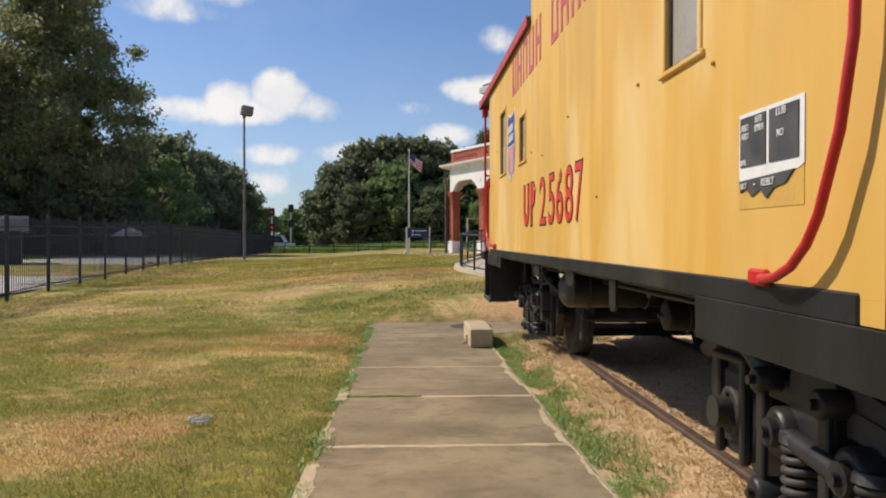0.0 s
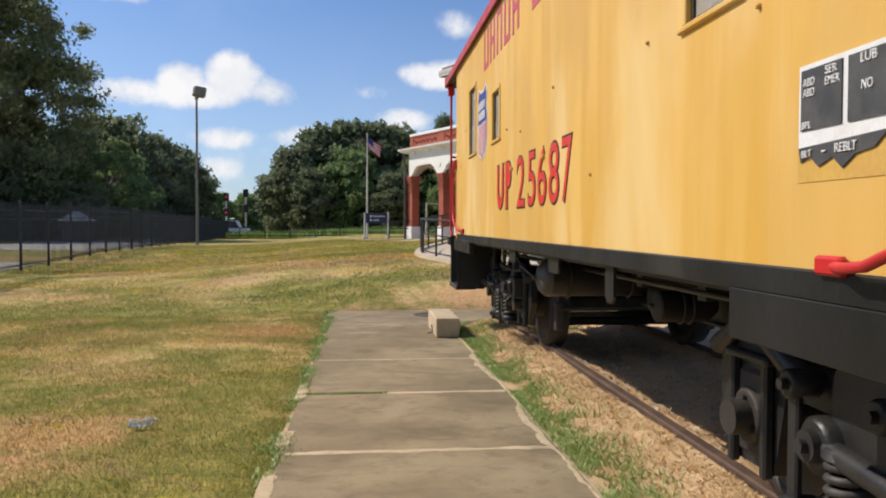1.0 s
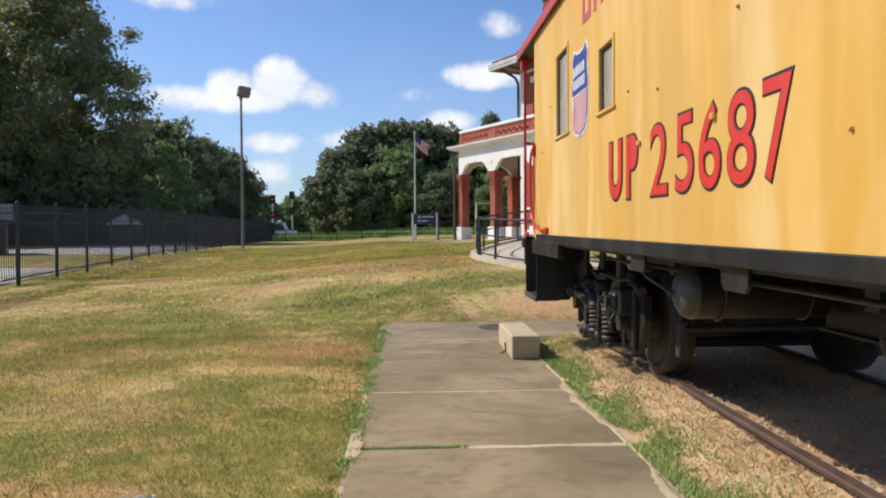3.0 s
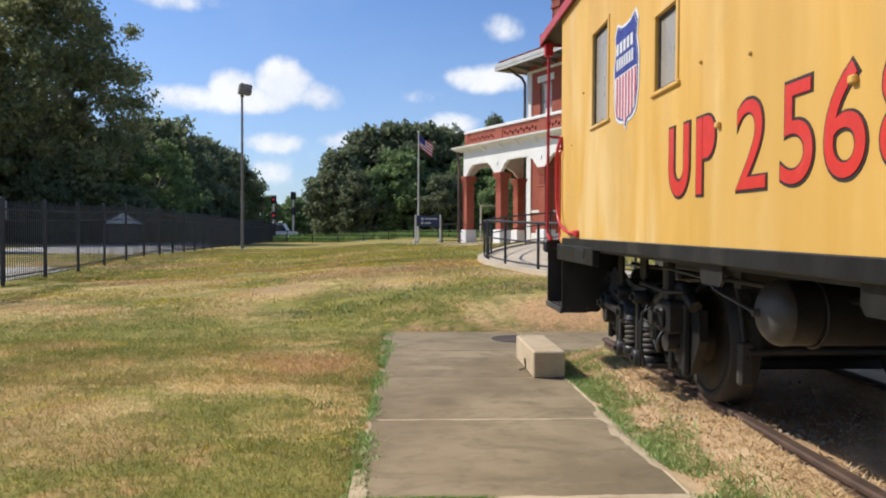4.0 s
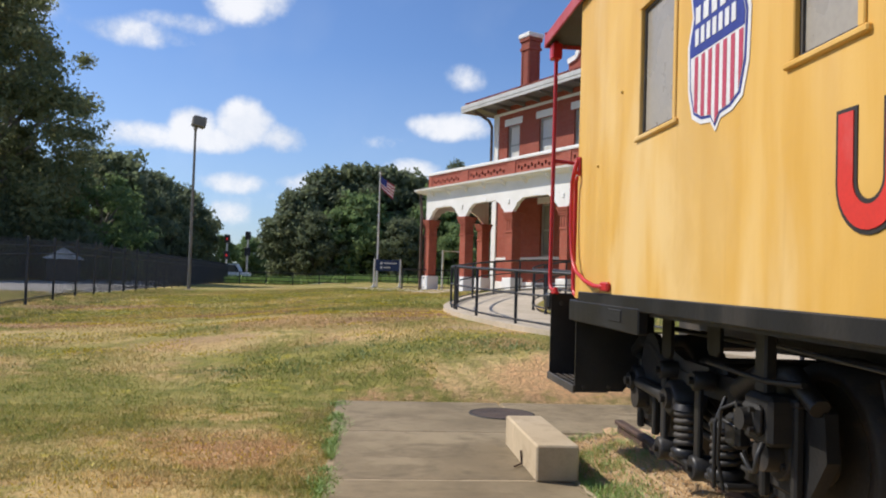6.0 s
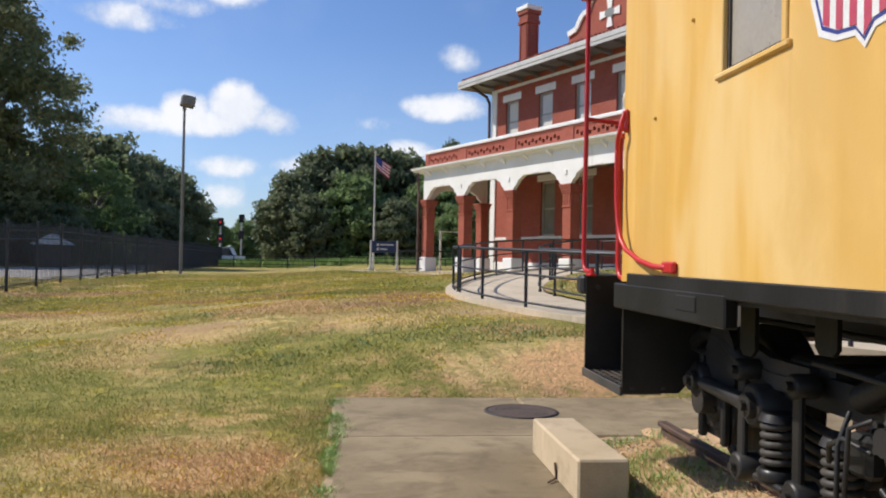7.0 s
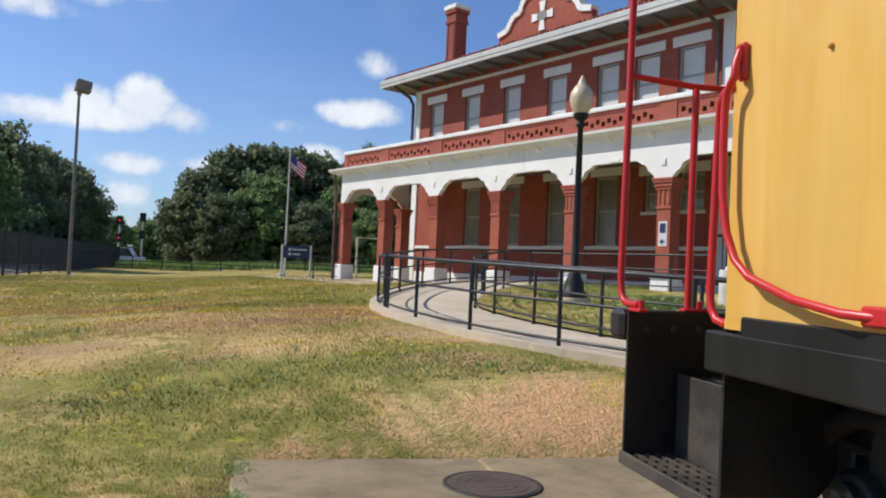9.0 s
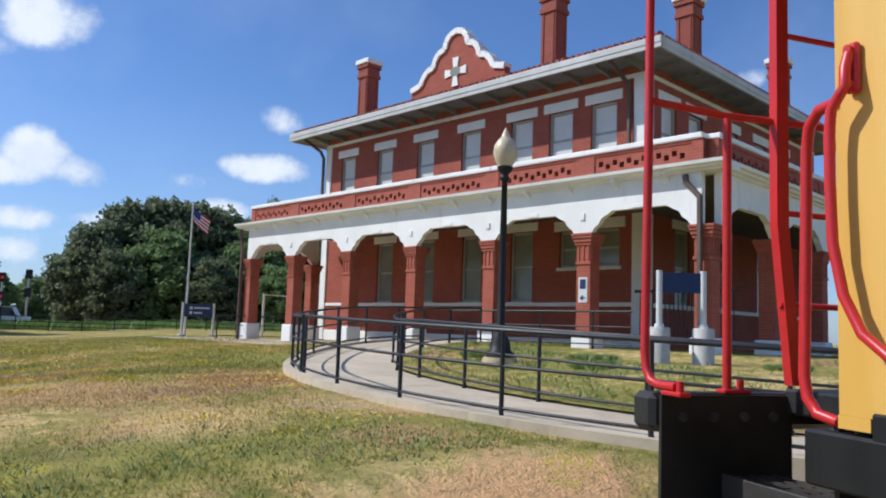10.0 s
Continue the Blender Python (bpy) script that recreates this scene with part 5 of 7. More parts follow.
m.box(0, L, -D, -D + 0.35, 0.4, Z_EAVE)
part("wall", m, BRICK, station)


def station_window(u0, u1, z0, z1, pane_mat, lintel, front=True):
    w = new("window")
    w.parent = station
    if not front:
        w.matrix_basis = Matrix(((0, -1, 0, 0), (1, 0, 0, 0), (0, 0, 1, 0), (0, 0, 0, 1)))
    f = Mesh()
    for a, b, c, d in ((u0, u0 + 0.07, z0, z1), (u1 - 0.07, u1, z0, z1), (u0 + 0.07, u1 - 0.07, z1 - 0.08, z1), (u0 + 0.07, u1 - 0.07, z0, z0 + 0.09)):
        f.box(a, b, -0.22, -0.10, c, d)
    part("window_frame", f, SASH, w)
    mid = (z0 + z1) / 2
    f = Mesh()
    f.box(u0 + 0.07, u1 - 0.07, -0.20, -0.13, mid - 0.035, mid + 0.035)
    part("sash_rail", f, SASH, w)
    for c, d, v in ((z0 + 0.09, mid - 0.035, -0.165), (mid + 0.035, z1 - 0.08, -0.185)):
        g = Mesh()
        g.box(u0 + 0.07, u1 - 0.07, v - 0.01, v, c, d)
        part("pane", g, pane_mat, w)
    if lintel:
        h = Mesh()
        h.box(u0 - 0.22, u1 + 0.22, 0.0, 0.035, z1 + 0.01, z1 + 0.35, 0.012)
        part("lintel", h, WHITE, w)
    s = Mesh()
    s.box(u0 - 0.08, u1 + 0.08, -0.12, 0.06, z0 - 0.11, z0, 0.012)
    part("window_sill", s, WHITE, w)


for h in UPPER:
    station_window(*h, BLIND, True)
# panes under the porch take the colour with shade painted in
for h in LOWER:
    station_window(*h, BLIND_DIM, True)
for h in SIDE_UP:
    station_window(*h, BLIND, True, False)
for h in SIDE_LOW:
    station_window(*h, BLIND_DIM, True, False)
trim = Mesh()
trim.box(-0.05, L + 0.05, 0.0, 0.04, 9.66, 9.80, 0.01)
trim.box(0.42, L - 0.42, 0.0, 0.05, 2.40, 2.53, 0.012)
trim.box(-0.05, 0.0, -D, 0.0, 9.66, 9.80, 0.01)
trim.box(-0.05, 0.0, -D, -0.4, 2.40, 2.53, 0.01)
part("string_course", trim, WHITE, station)
for u in (-0.02, L - 0.40):
    m = Mesh()
    m.box(u, u + 0.42, -0.02, 0.07, 0.9, 5.4, 0.02)
    m.box(u, u + (0.40 if u < 0 else 0.42), -0.02, 0.05, 5.4, 9.66, 0.02)
    part("corner_pilaster", m, WHITE, station)
m = Mesh()
m.box(-0.06, -0.02, -0.45, -0.02, 0.9, 9.66, 0.015)
part("corner_pilaster", m, WHITE, station)

# eaves and roof
O = 1.17
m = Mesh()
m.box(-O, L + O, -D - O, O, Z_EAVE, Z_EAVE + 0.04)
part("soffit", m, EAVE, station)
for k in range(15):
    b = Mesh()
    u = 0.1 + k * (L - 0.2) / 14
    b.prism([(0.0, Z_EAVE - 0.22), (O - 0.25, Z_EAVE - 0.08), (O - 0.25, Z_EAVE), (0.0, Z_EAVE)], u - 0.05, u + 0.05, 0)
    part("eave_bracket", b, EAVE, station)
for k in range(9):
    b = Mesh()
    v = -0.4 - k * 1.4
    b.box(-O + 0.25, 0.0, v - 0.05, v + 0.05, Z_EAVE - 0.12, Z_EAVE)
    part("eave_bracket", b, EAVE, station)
for a, b, c, d in ((-O - 0.12, L + O + 0.12, O, O + 0.12), (-O - 0.12, L + O + 0.12, -D - O - 0.12, -D - O), (-O - 0.12, -O, -D - O, O), (L + O, L + O + 0.12, -D - O, O)):
    g = Mesh()
    g.box(a, b, c, d, Z_EAVE + 0.02, Z_EAVE + 0.25, 0.03)
    g.box(a + 0.02, b - 0.02, c + 0.02, d - 0.02, Z_EAVE - 0.10, Z_EAVE + 0.02)
    part("gutter", g, GUTTER, station)
r = Mesh()
zr, zt, hip = Z_EAVE + 0.27, Z_EAVE + 1.25, 6.0
r.add([(-O, O, zr), (L + O, O, zr), (L + O, -D - O, zr), (-O, -D - O, zr), (-O + hip, O - hip, zt), (L + O - hip, O - hip, zt), (L + O - hip, -D - O + hip, zt), (-O + hip, -D - O + hip, zt)],
      [(0, 1, 5, 4), (1, 2, 6, 5), (2, 3, 7, 6), (3, 0, 4, 7), (4, 5, 6, 7), (3, 2, 1, 0)])
roof = part("roof", r, TILE, station)
m = Mesh()
for k in range(94):
    u = -O + 0.1 + k * 0.2
    m.tube([(u, O + 0.06, zr + 0.03), (u, O - 0.5, zr + 0.03 + 0.56 * 0.172)], 0.065, 6)
for k in range(70):
    v = O - 0.1 - k * 0.2
    m.tube([(-O - 0.06, v, zr + 0.03), (-O + 0.5, v, zr + 0.03 + 0.56 * 0.172)], 0.065, 6)
tagged(part("eave_tiles", m, TILE, roof), kind="stuff")
hipc = Mesh()
hipc.tube([(-O, O, zr + 0.06), (-O + hip, O - hip, zt + 0.05)], 0.09, 8)
part("hip_cap", hipc, TILE, roof)

# curved gable with its cross window
gab = [(-2.55, 10.35), (2.55, 10.35), (2.55, 11.30), (2.0, 11.42), (1.82, 11.72), (1.60, 11.95), (1.25, 12.02), (1.18, 12.30), (0.98, 12.55), (0.62, 12.66), (0.55, 12.95), (0.35, 13.18), (0.0, 13.28)]
gab = gab + [(-a, b) for a, b in gab[-2:1:-1]]
GU = 8.45
m = Mesh()
m.prism([(z, GU + u) for u, z in gab], -0.35, -0.06, 1)
gable = part("gable", m, BRICK, station)
edge = [p for p in gab if p[1] > 11.2]
edge = sorted(edge, key=lambda p: p[0])
cop = Mesh()
for (a, za), (b, zb) in zip(edge, edge[1:]):
    d = Vector((b - a, 0, zb - za))
    n = Vector((-d.z, 0, d.x)).normalized()
    p = [(GU + a - n.x * 0.10, za - n.z * 0.10), (GU + b - n.x * 0.10, zb - n.z * 0.10), (GU + b + n.x * 0.13, zb + n.z * 0.13), (GU + a + n.x * 0.13, za + n.z * 0.13)]
    cop.prism([(z, u) for u, z in p], -0.42, 0.02, 1)
part("gable_coping", cop, WHITE, gable)
cr = Mesh()
for t in range(4):
    a = t * math.pi / 2
    c, s = math.cos(a), math.sin(a)
    q = [(-0.10, 0.16), (0.10, 0.16), (0.17, 0.58), (-0.17, 0.58)]
    cr.prism([(11.62 + x * s + z * c, GU + x * c - z * s) for x, z in q], -0.06, -0.01, 1)
part("cross", cr, WHITE, gable)
o = Mesh()
o.prism([(11.62 + 0.19 * math.cos(a), GU + 0.28 * math.sin(a)) for a in (2 * math.pi * k / 24 for k in range(24))], -0.06, -0.005, 1)
part("oval_pane", o, BLIND_DIM, gable)
m = Mesh()
m.add([(GU - 2.4, -0.35, 10.9), (GU + 2.4, -0.35, 10.9), (GU, -0.35, 11.9), (GU - 2.4, -4.5, 10.9), (GU + 2.4, -4.5, 10.9), (GU, -4.5, 11.9)], [(0, 2, 5, 3), (1, 4, 5, 2), (0, 1, 2), (3, 5, 4)])
part("cross_roof", m, TILE, roof)


def chimney(u, v, top):
    c, k = Mesh(), 0.33
    c.box(u - k, u + k, v - k, v + k, 10.2, top - 0.75)
    for g, z0, z1 in ((0.06, top - 0.75, top - 0.58), (0.02, top - 0.58, top - 0.30), (0.08, top - 0.30, top - 0.12)):
        c.box(u - k - g, u + k + g, v - k - g, v + k + g, z0, z1, 0.015)
    for o in (-0.26, 0.20):
        c.box(u + o, u + o + 0.06, v + k, v + k + 0.03, 11.0, top - 0.8)
        c.box(u - k - 0.03, u - k, v + o, v + o + 0.06, 11.0, top - 0.8)
    ob = part("chimney", c, BRICK_SOOTY, station)
    c = Mesh()
    c.box(u - 0.46, u + 0.46, v - 0.46, v + 0.46, top - 0.12, top + 0.10, 0.03)
    part("chimney_cap", c, WHITE, ob)


chimney(14.75, -0.75, 13.55)
chimney(4.2, -0.75, 13.75)
chimney(0.75, -4.2, 13.75)
chimney(0.75, -12.2, 13.6)

# porch: columns, arches, cornice, parapet
VC = 4.22
COLS = (15.52, 12.43, 9.02, 5.70, 2.39, -0.89, -4.17)
SIDE_COLS = (0.89, -2.4, -5.7, -9.0, -12.3, -15.6)


def column(u, v):
    c = Mesh()
    k = 0.21
    c.box(u - k, u + k, v - k, v + k, 1.50, 3.80)
    for g, z0, z1 in ((0.03, 3.28, 3.36), (0.04, 3.78, 3.86), (0.07, 3.86, 3.96), (0.10, 3.96, 4.03), (0.12, 4.03, 4.09)):
        c.box(u - k - g, u + k + g, v - k - g, v + k + g, z0, z1, 0.008)
    for o in (-0.15, 0.0, 0.15):
        c.box(u + o - 0.025, u + o + 0.025, v + k, v + k + 0.022, 3.36, 3.78)
        c.box(u - k - 0.022, u - k, v + o - 0.025, v + o + 0.025, 3.36, 3.78)
    ob = part("porch_column", c, BRICK_COLUMN, station)
    p = Mesh()
    p.box(u - 0.30, u + 0.30, v - 0.30, v + 0.30, 0.35, 1.50, 0.025)
    part("pedestal", p, WHITE, ob)


for u in COLS:
    column(u, VC)
for v in SIDE_COLS:
    column(-VC, v)
column(15.52, 1.25)


def arch_profile(half):
    """The soffit of one opening, from spring to spring, a stepped flat arch."""
    pts = [(-half, 4.09), (-half + 0.10, 4.22), (-half + 0.22, 4.30), (-half + 0.30, 4.44), (-half + 0.48, 4.52), (-half + 0.62, 4.61), (half - 0.62, 4.61), (half - 0.48, 4.52), (half - 0.30, 4.44), (half - 0.22, 4.30), (half - 0.10, 4.22), (half, 4.09)]
    return pts


def arch_bay(a, b, v, along_u=True):
    """The white wall over one opening between two column centres a < b."""
    half, c = (b - a) / 2 - 0.27, (a + b) / 2
    low = [(a, 4.09)] + [(c + x, z) for x, z in arch_profile(half)] + [(b, 4.09)]
    outline = low + [(b, 5.32), (a, 5.32)]
    m = Mesh()
    if along_u:
        m.prism([(z, x) for x, z in outline], v + 0.10, v + 0.27, 1)
    else:
        m.prism(outline, *((v - 0.27, v - 0.10) if v < 0 else (v + 0.10, v + 0.27)), 0)
    ob = part("arch", m, WHITE, station)
    d = Mesh()
    if along_u:
        d.box(a - 0.07, a + 0.07, v + 0.27, v + 0.30, 4.42, 4.60, 0.01)
        part("corbel", d, WHITE, ob)
        d = Mesh()
    d.box(*((c - 0.18, c + 0.18, v + 0.27, v + 0.29) if along_u else (v - 0.29, v - 0.27, c - 0.18, c + 0.18)), 4.62, 4.72, 0.01)
    part("keystone", d, WHITE, ob)


for a, b in zip(COLS[::-1], COLS[::-1][1:]):
    arch_bay(a, b, VC)
sv = (-15.6, -12.3, -9.0, -5.7, -2.4, 0.89, 4.17)
for a, b in zip(sv, sv[1:]):
    arch_bay(a, b, -VC, False)
arch_bay(0.9, 4.17, 15.52, False)
U0, U1 = -VC, 15.52
prof = [(-0.27, 5.32), (0.34, 5.32), (0.36, 5.37), (0.48, 5.38), (0.50, 5.43), (0.60, 5.44), (0.62, 5.52), (-0.27, 5.52)]
m = Mesh()
m.prism([(VC + o, z) for o, z in prof], U0 - 0.62, U1 + 0.62, 0)
part("cornice", m, WHITE, station)
m = Mesh()
m.prism([(z, U0 - o) for o, z in prof][::-1], -15.8, VC - 0.27, 1)
part("cornice", m, WHITE, station)
m = Mesh()
m.prism([(z, U1 + o) for o, z in prof], 0.6, VC - 0.27, 1)
part("cornice", m, WHITE, station)
# small brackets under the cornice
for k in range(14):
    u = -3.3 + k * 1.4
    m = Mesh()
    m.prism([(VC + 0.27, 5.12), (VC + 0.34, 5.20), (VC + 0.50, 5.30), (VC + 0.50, 5.37), (VC + 0.27, 5.37)], u - 0.06, u + 0.06, 0)
    part("cornice_bracket", m, WHITE, station)
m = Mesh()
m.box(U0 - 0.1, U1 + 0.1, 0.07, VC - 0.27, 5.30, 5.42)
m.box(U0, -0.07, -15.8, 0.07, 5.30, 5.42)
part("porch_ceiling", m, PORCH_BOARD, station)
m = Mesh()
m.box(U0 - 0.45, U1 + 0.3, 0.08, VC + 0.3, 0.5, Z_PORCH - 0.02)
m.box(U0 - 0.45, -0.08, -15.8, 0.08, 0.5, Z_PORCH - 0.02)
part("porch_floor", m, RAMP, station)
m = Mesh()
m.box(0.42, L - 0.42, 0.0, 0.05, 0.88, 1.34, 0.02)
part("plinth", m, WHITE, station)


def parapet(a, b, v, along_u=True):
    """A pierced brick parapet between two column centres, with piers at both ends."""
    t0, t1 = v - 0.12, v + 0.12
    m = Mesh()

    def put(x0, x1, z0, z1, grow=0.0):
        if along_u:
            m.box(x0, x1, t0 - grow, t1 + grow, z0, z1)
        else:
            m.box(t0 - grow, t1 + grow, x0, x1, z0, z1)

    put(a, b, 5.52, 5.71)
    put(a, b, 5.93, 6.14)
    put(a, b, 5.52, 5.60, 0.02)
    put(a, b, 6.06, 6.14, 0.025)
    put(a, a + 0.40, 5.71, 5.93)
    put(b - 0.40, b, 5.71, 5.93)
    put(a, a + 0.28, 5.52, 6.14, 0.03)
    put(b - 0.28, b, 5.52, 6.14, 0.03)
    n = 12
    s = (b - a - 0.8) / n
    for k in range(n):
        x = a + 0.40 + k * s
        put(x, x + s * 0.36, 5.71, 5.93)
        put(x + s * 0.36, x + s, *((5.71, 5.79) if k % 2 else (5.85, 5.93)))
    ob = part("parapet", m, BRICK, station)
    c = Mesh()
    if along_u:
        c.box(a, b, v - 0.20, v + 0.20, 6.14, 6.27, 0.02)
    else:
        c.box(v - 0.20, v + 0.20, a, b, 6.14, 6.27, 0.02)
    part("coping", c, WHITE, ob)


for a, b in zip(COLS[::-1], COLS[::-1][1:]):
    parapet(a, b, VC + 0.05)
for a, b in zip(sv, sv[1:]):
    parapet(a, b, -VC - 0.05, False)
parapet(0.9, 4.17, 15.55, False)
m = Mesh()
m.box(-VC, U1, 3.6, 3.9, 5.43, 6.05)
part("parapet_backing", m, BRICK, station)
# downpipes
for pts in (((L + 0.25, O, 9.95), (L + 0.12, 0.3, 9.5), (L + 0.1, 0.12, 9.2), (L + 0.1, 0.12, 5.5)), ((U1 + 0.42, VC + 0.36, 5.3), (U1 + 0.40, VC + 0.34, 4.9), (U1 + 0.30, VC + 0.34, 4.3), (U1 + 0.30, VC + 0.34, 0.8)),
            ((0.55, O, 9.95), (0.48, 0.25, 9.45), (0.48, 0.14, 9.2), (0.48, 0.14, 5.5)), ((-3.80, VC + 0.34, 5.25), (-3.82, VC + 0.34, 5.08), (-4.16, VC + 0.34, 4.72), (-4.16, VC + 0.34, 0.9))):
    m = Mesh()
    for p, q in zip(pts, pts[1:]):
        d = Vector(q) - Vector(p)
        m.box(-0.06, 0.06, -0.05, 0.05, -0.03, d.length + 0.03, 0.012, Matrix.Translation(p) @ d.to_track_quat("Z", "X").to_matrix().to_4x4())
    part("downpipe", m, DOWNPIPE, station)
# wheelchair sign on a column
sg = Mesh()
sg.box(-1.03, -0.75, VC + 0.212, VC + 0.222, 2.30, 2.95, 0.005)
sgn = part("arrow_sign", sg, SIGN_WHITE, station, "white and blue access sign with arrow")
m = Mesh()
m.box(-0.98, -0.80, VC + 0.223, VC + 0.227, 2.65, 2.90)
m.prism([(2.42, -0.80), (2.50, -0.90), (2.34, -0.90)], VC + 0.223, VC + 0.227, 1)
m.box(-0.97, -0.88, VC + 0.223, VC + 0.227, 2.40, 2.44)
part("sign_face", m, SIGN_BLUE, sgn)
# porch gate
m = Mesh()
m.box(-3.7, -0.7, 1.58, 1.65, 2.72, 2.80)
gate = part("porch_gate", m, IRON, station)
m = Mesh()
m.box(-3.7, -0.7, 1.58, 1.65, 1.35, 1.42)
part("lower_rail", m, IRON, gate)
for k in range(22):
    m = Mesh()
    m.box(-3.6 + k * 0.13, -3.58 + k * 0.13, 1.6, 1.63, 1.3, 2.75)
    part("bar", m, IRON, gate)


def st(u, v, z=0.0):
    p = Vector((12.06, 29.39, 0)) + DU * u + DV * v
    return (p.x, p.y, z)


# ---- curved ramp walk and its railings ----
def ring_strip(r0, r1, a0, a1, lift, drop):
    m, n = Mesh(), 60
    prof = []
    for i in range(n + 1):
        a = a0 + (a1 - a0) * i / n
        c, s, z = math.cos(radians(a)), math.sin(radians(a)), ramp_z(a)
        prof += [(CX + r1 * c, CY + r1 * s, z - drop), (CX + r1 * c, CY + r1 * s, z + lift), (CX + r0 * c, CY + r0 * s, z + lift), (CX + r0 * c, CY + r0 * s, z - drop)]
    m.add(prof, [(i * 4 + k, i * 4 + (k + 1) % 4, (i + 1) * 4 + (k + 1) % 4, (i + 1) * 4 + k) for i in range(n) for k in range(4)])
    m.add(prof[:4], [(0, 1, 2, 3)])
    m.add(prof[-4:], [(3, 2, 1, 0)])
    return m


ramp = solid("ramp_walk", ring_strip(RI - 0.15, RO + 0.12, 114, 285, 0.0, 0.7), RAMP, "curved pale concrete ramp walk up to the porch", "ramp", "", "structure")
part("kerb", ring_strip(RO + 0.0, RO + 0.16, 118, 285, 0.05, 0.6), RAMP, ramp)
m = Mesh()
n = 48
def island_z(a, d):
    """The island's height by the angle and the distance from the ring's centre: a low mound."""
    rim = ramp_z(a) + 0.03
    return rim + (1.02 - rim) * smooth01(RI - 0.1, 4.9, d)


rings = (RI - 0.1, 8.2, 7.7, 7.0, 6.3, 5.6, 4.9, 3.0, 0.5)
isl = [(CX + d * math.cos(radians(95 + 195 * i / n)), CY + d * math.sin(radians(95 + 195 * i / n)), island_z(95 + 195 * i / n, d)) for d in rings for i in range(n + 1)]
m.add(isl, [(k * (n + 1) + i, k * (n + 1) + i + 1, (k + 1) * (n + 1) + i + 1, (k + 1) * (n + 1) + i) for k in range(len(rings) - 1) for i in range(n)], True)
solid("island_lawn", m, TURF, "green grass island inside the curved ramp", "lawn", "", "structure")
m = Mesh()
m.add([st(-6.5, 7.2, 0.80), st(18, 7.4, 0.84), st(18, 3.5, 0.86), st(-6.5, 3.5, 0.86)], [(0, 1, 2, 3)])
solid("forecourt", m, RAMP, "pale concrete apron in front of the porch", "apron", "", "structure")


def railing(points, label, heights=(0.92, 0.55, 0.12), every=3):
    """Top, middle and bottom rails along points on the surface, with a post at each every-th point."""
    rail = thing("railing", label, "railing", "black railings of the ramp")
    for k, h in enumerate(heights):
        m = Mesh()
        m.tube([(x, y, z + h) for x, y, z in points], 0.026 if k == 0 else 0.018, 8)
        part("top_rail" if k == 0 else "rail", m, IRON, rail)
    for i in range(0, len(points), every):
        x, y, z = points[i]
        m = Mesh()
        m.tube([(x, y, z - 0.02), (x, y, z + heights[0])], 0.027, 8)
        m.tube([(x, y, z), (x, y, z + 0.05)], 0.036, 8)
        part("post", m, IRON, rail)
    return rail


step_o = 8.75 / 3
railing([(CX + RO * math.cos(radians(a)), CY + RO * math.sin(radians(a)), ramp_z(a)) for a in [182.4 + step_o * k for k in range(0, 34)]], "curved black pipe railing on the outer kerb of the ramp")
railing([(CX + RO * math.cos(radians(a)), CY + RO * math.sin(radians(a)), ramp_z(a)) for a in [181.2 - step_o * k for k in range(0, 21)]], "black pipe railing beside the upper ramp, joining the porch")
railing([(CX + RI * math.cos(radians(a)), CY + RI * math.sin(radians(a)), ramp_z(a)) for a in [152.5 + step_o * 1.15 * k for k in range(0, 37)]], "curved black pipe railing round the grass island")
railing([(CX + (RI - 0.02) * math.cos(radians(a)), CY + (RI - 0.02) * math.sin(radians(a)), ramp_z(a)) for a in [151.5 - step_o * 1.15 * k for k in range(0, 10)]], "black pipe railing on the inner side of the upper ramp")
railing([st(3.4 - 0.55 * k, 4.95, 1.15) for k in range(0, 12)], "straight black pipe railing along the porch edge")
railing([st(15.8 - 0.1 * k, 3.0 - 0.5 * k + 2.6, 0.86) for k in range(0, 7)], "short black pipe railing at the end of the porch")

# ---- lamp with a globe on the island ----
gl = thing("street_lamp", "dark iron lamp post with a cream acorn globe", "lamp", "", "", (4.31, 22.38, -0.08))
m = Mesh()
m.lathe([(0.33, 0.35), (0.33, 1.02), (0.31, 1.08)], seg=28)
part("footing", m, BLOCK, gl)
m = Mesh()
m.lathe([(0.27, 1.08), (0.27, 1.16), (0.20, 1.22), (0.19, 1.36), (0.13, 1.50), (0.10, 1.64), (0.075, 1.70), (0.07, 3.0), (0.055, 4.45), (0.09, 4.48), (0.09, 4.54), (0.06, 4.57), (0.13, 4.64), (0.15, 4.70), (0.15, 4.73)], seg=20)
part("post", m, LAMP_IRON, gl)
m = Mesh()
m.lathe([(0.13, 4.73), (0.20, 4.86), (0.235, 5.0), (0.22, 5.14), (0.15, 5.26), (0.085, 5.32), (0.08, 5.36), (0.05, 5.42), (0.015, 5.50)], seg=24)
part("globe", m, GLOBE, gl)

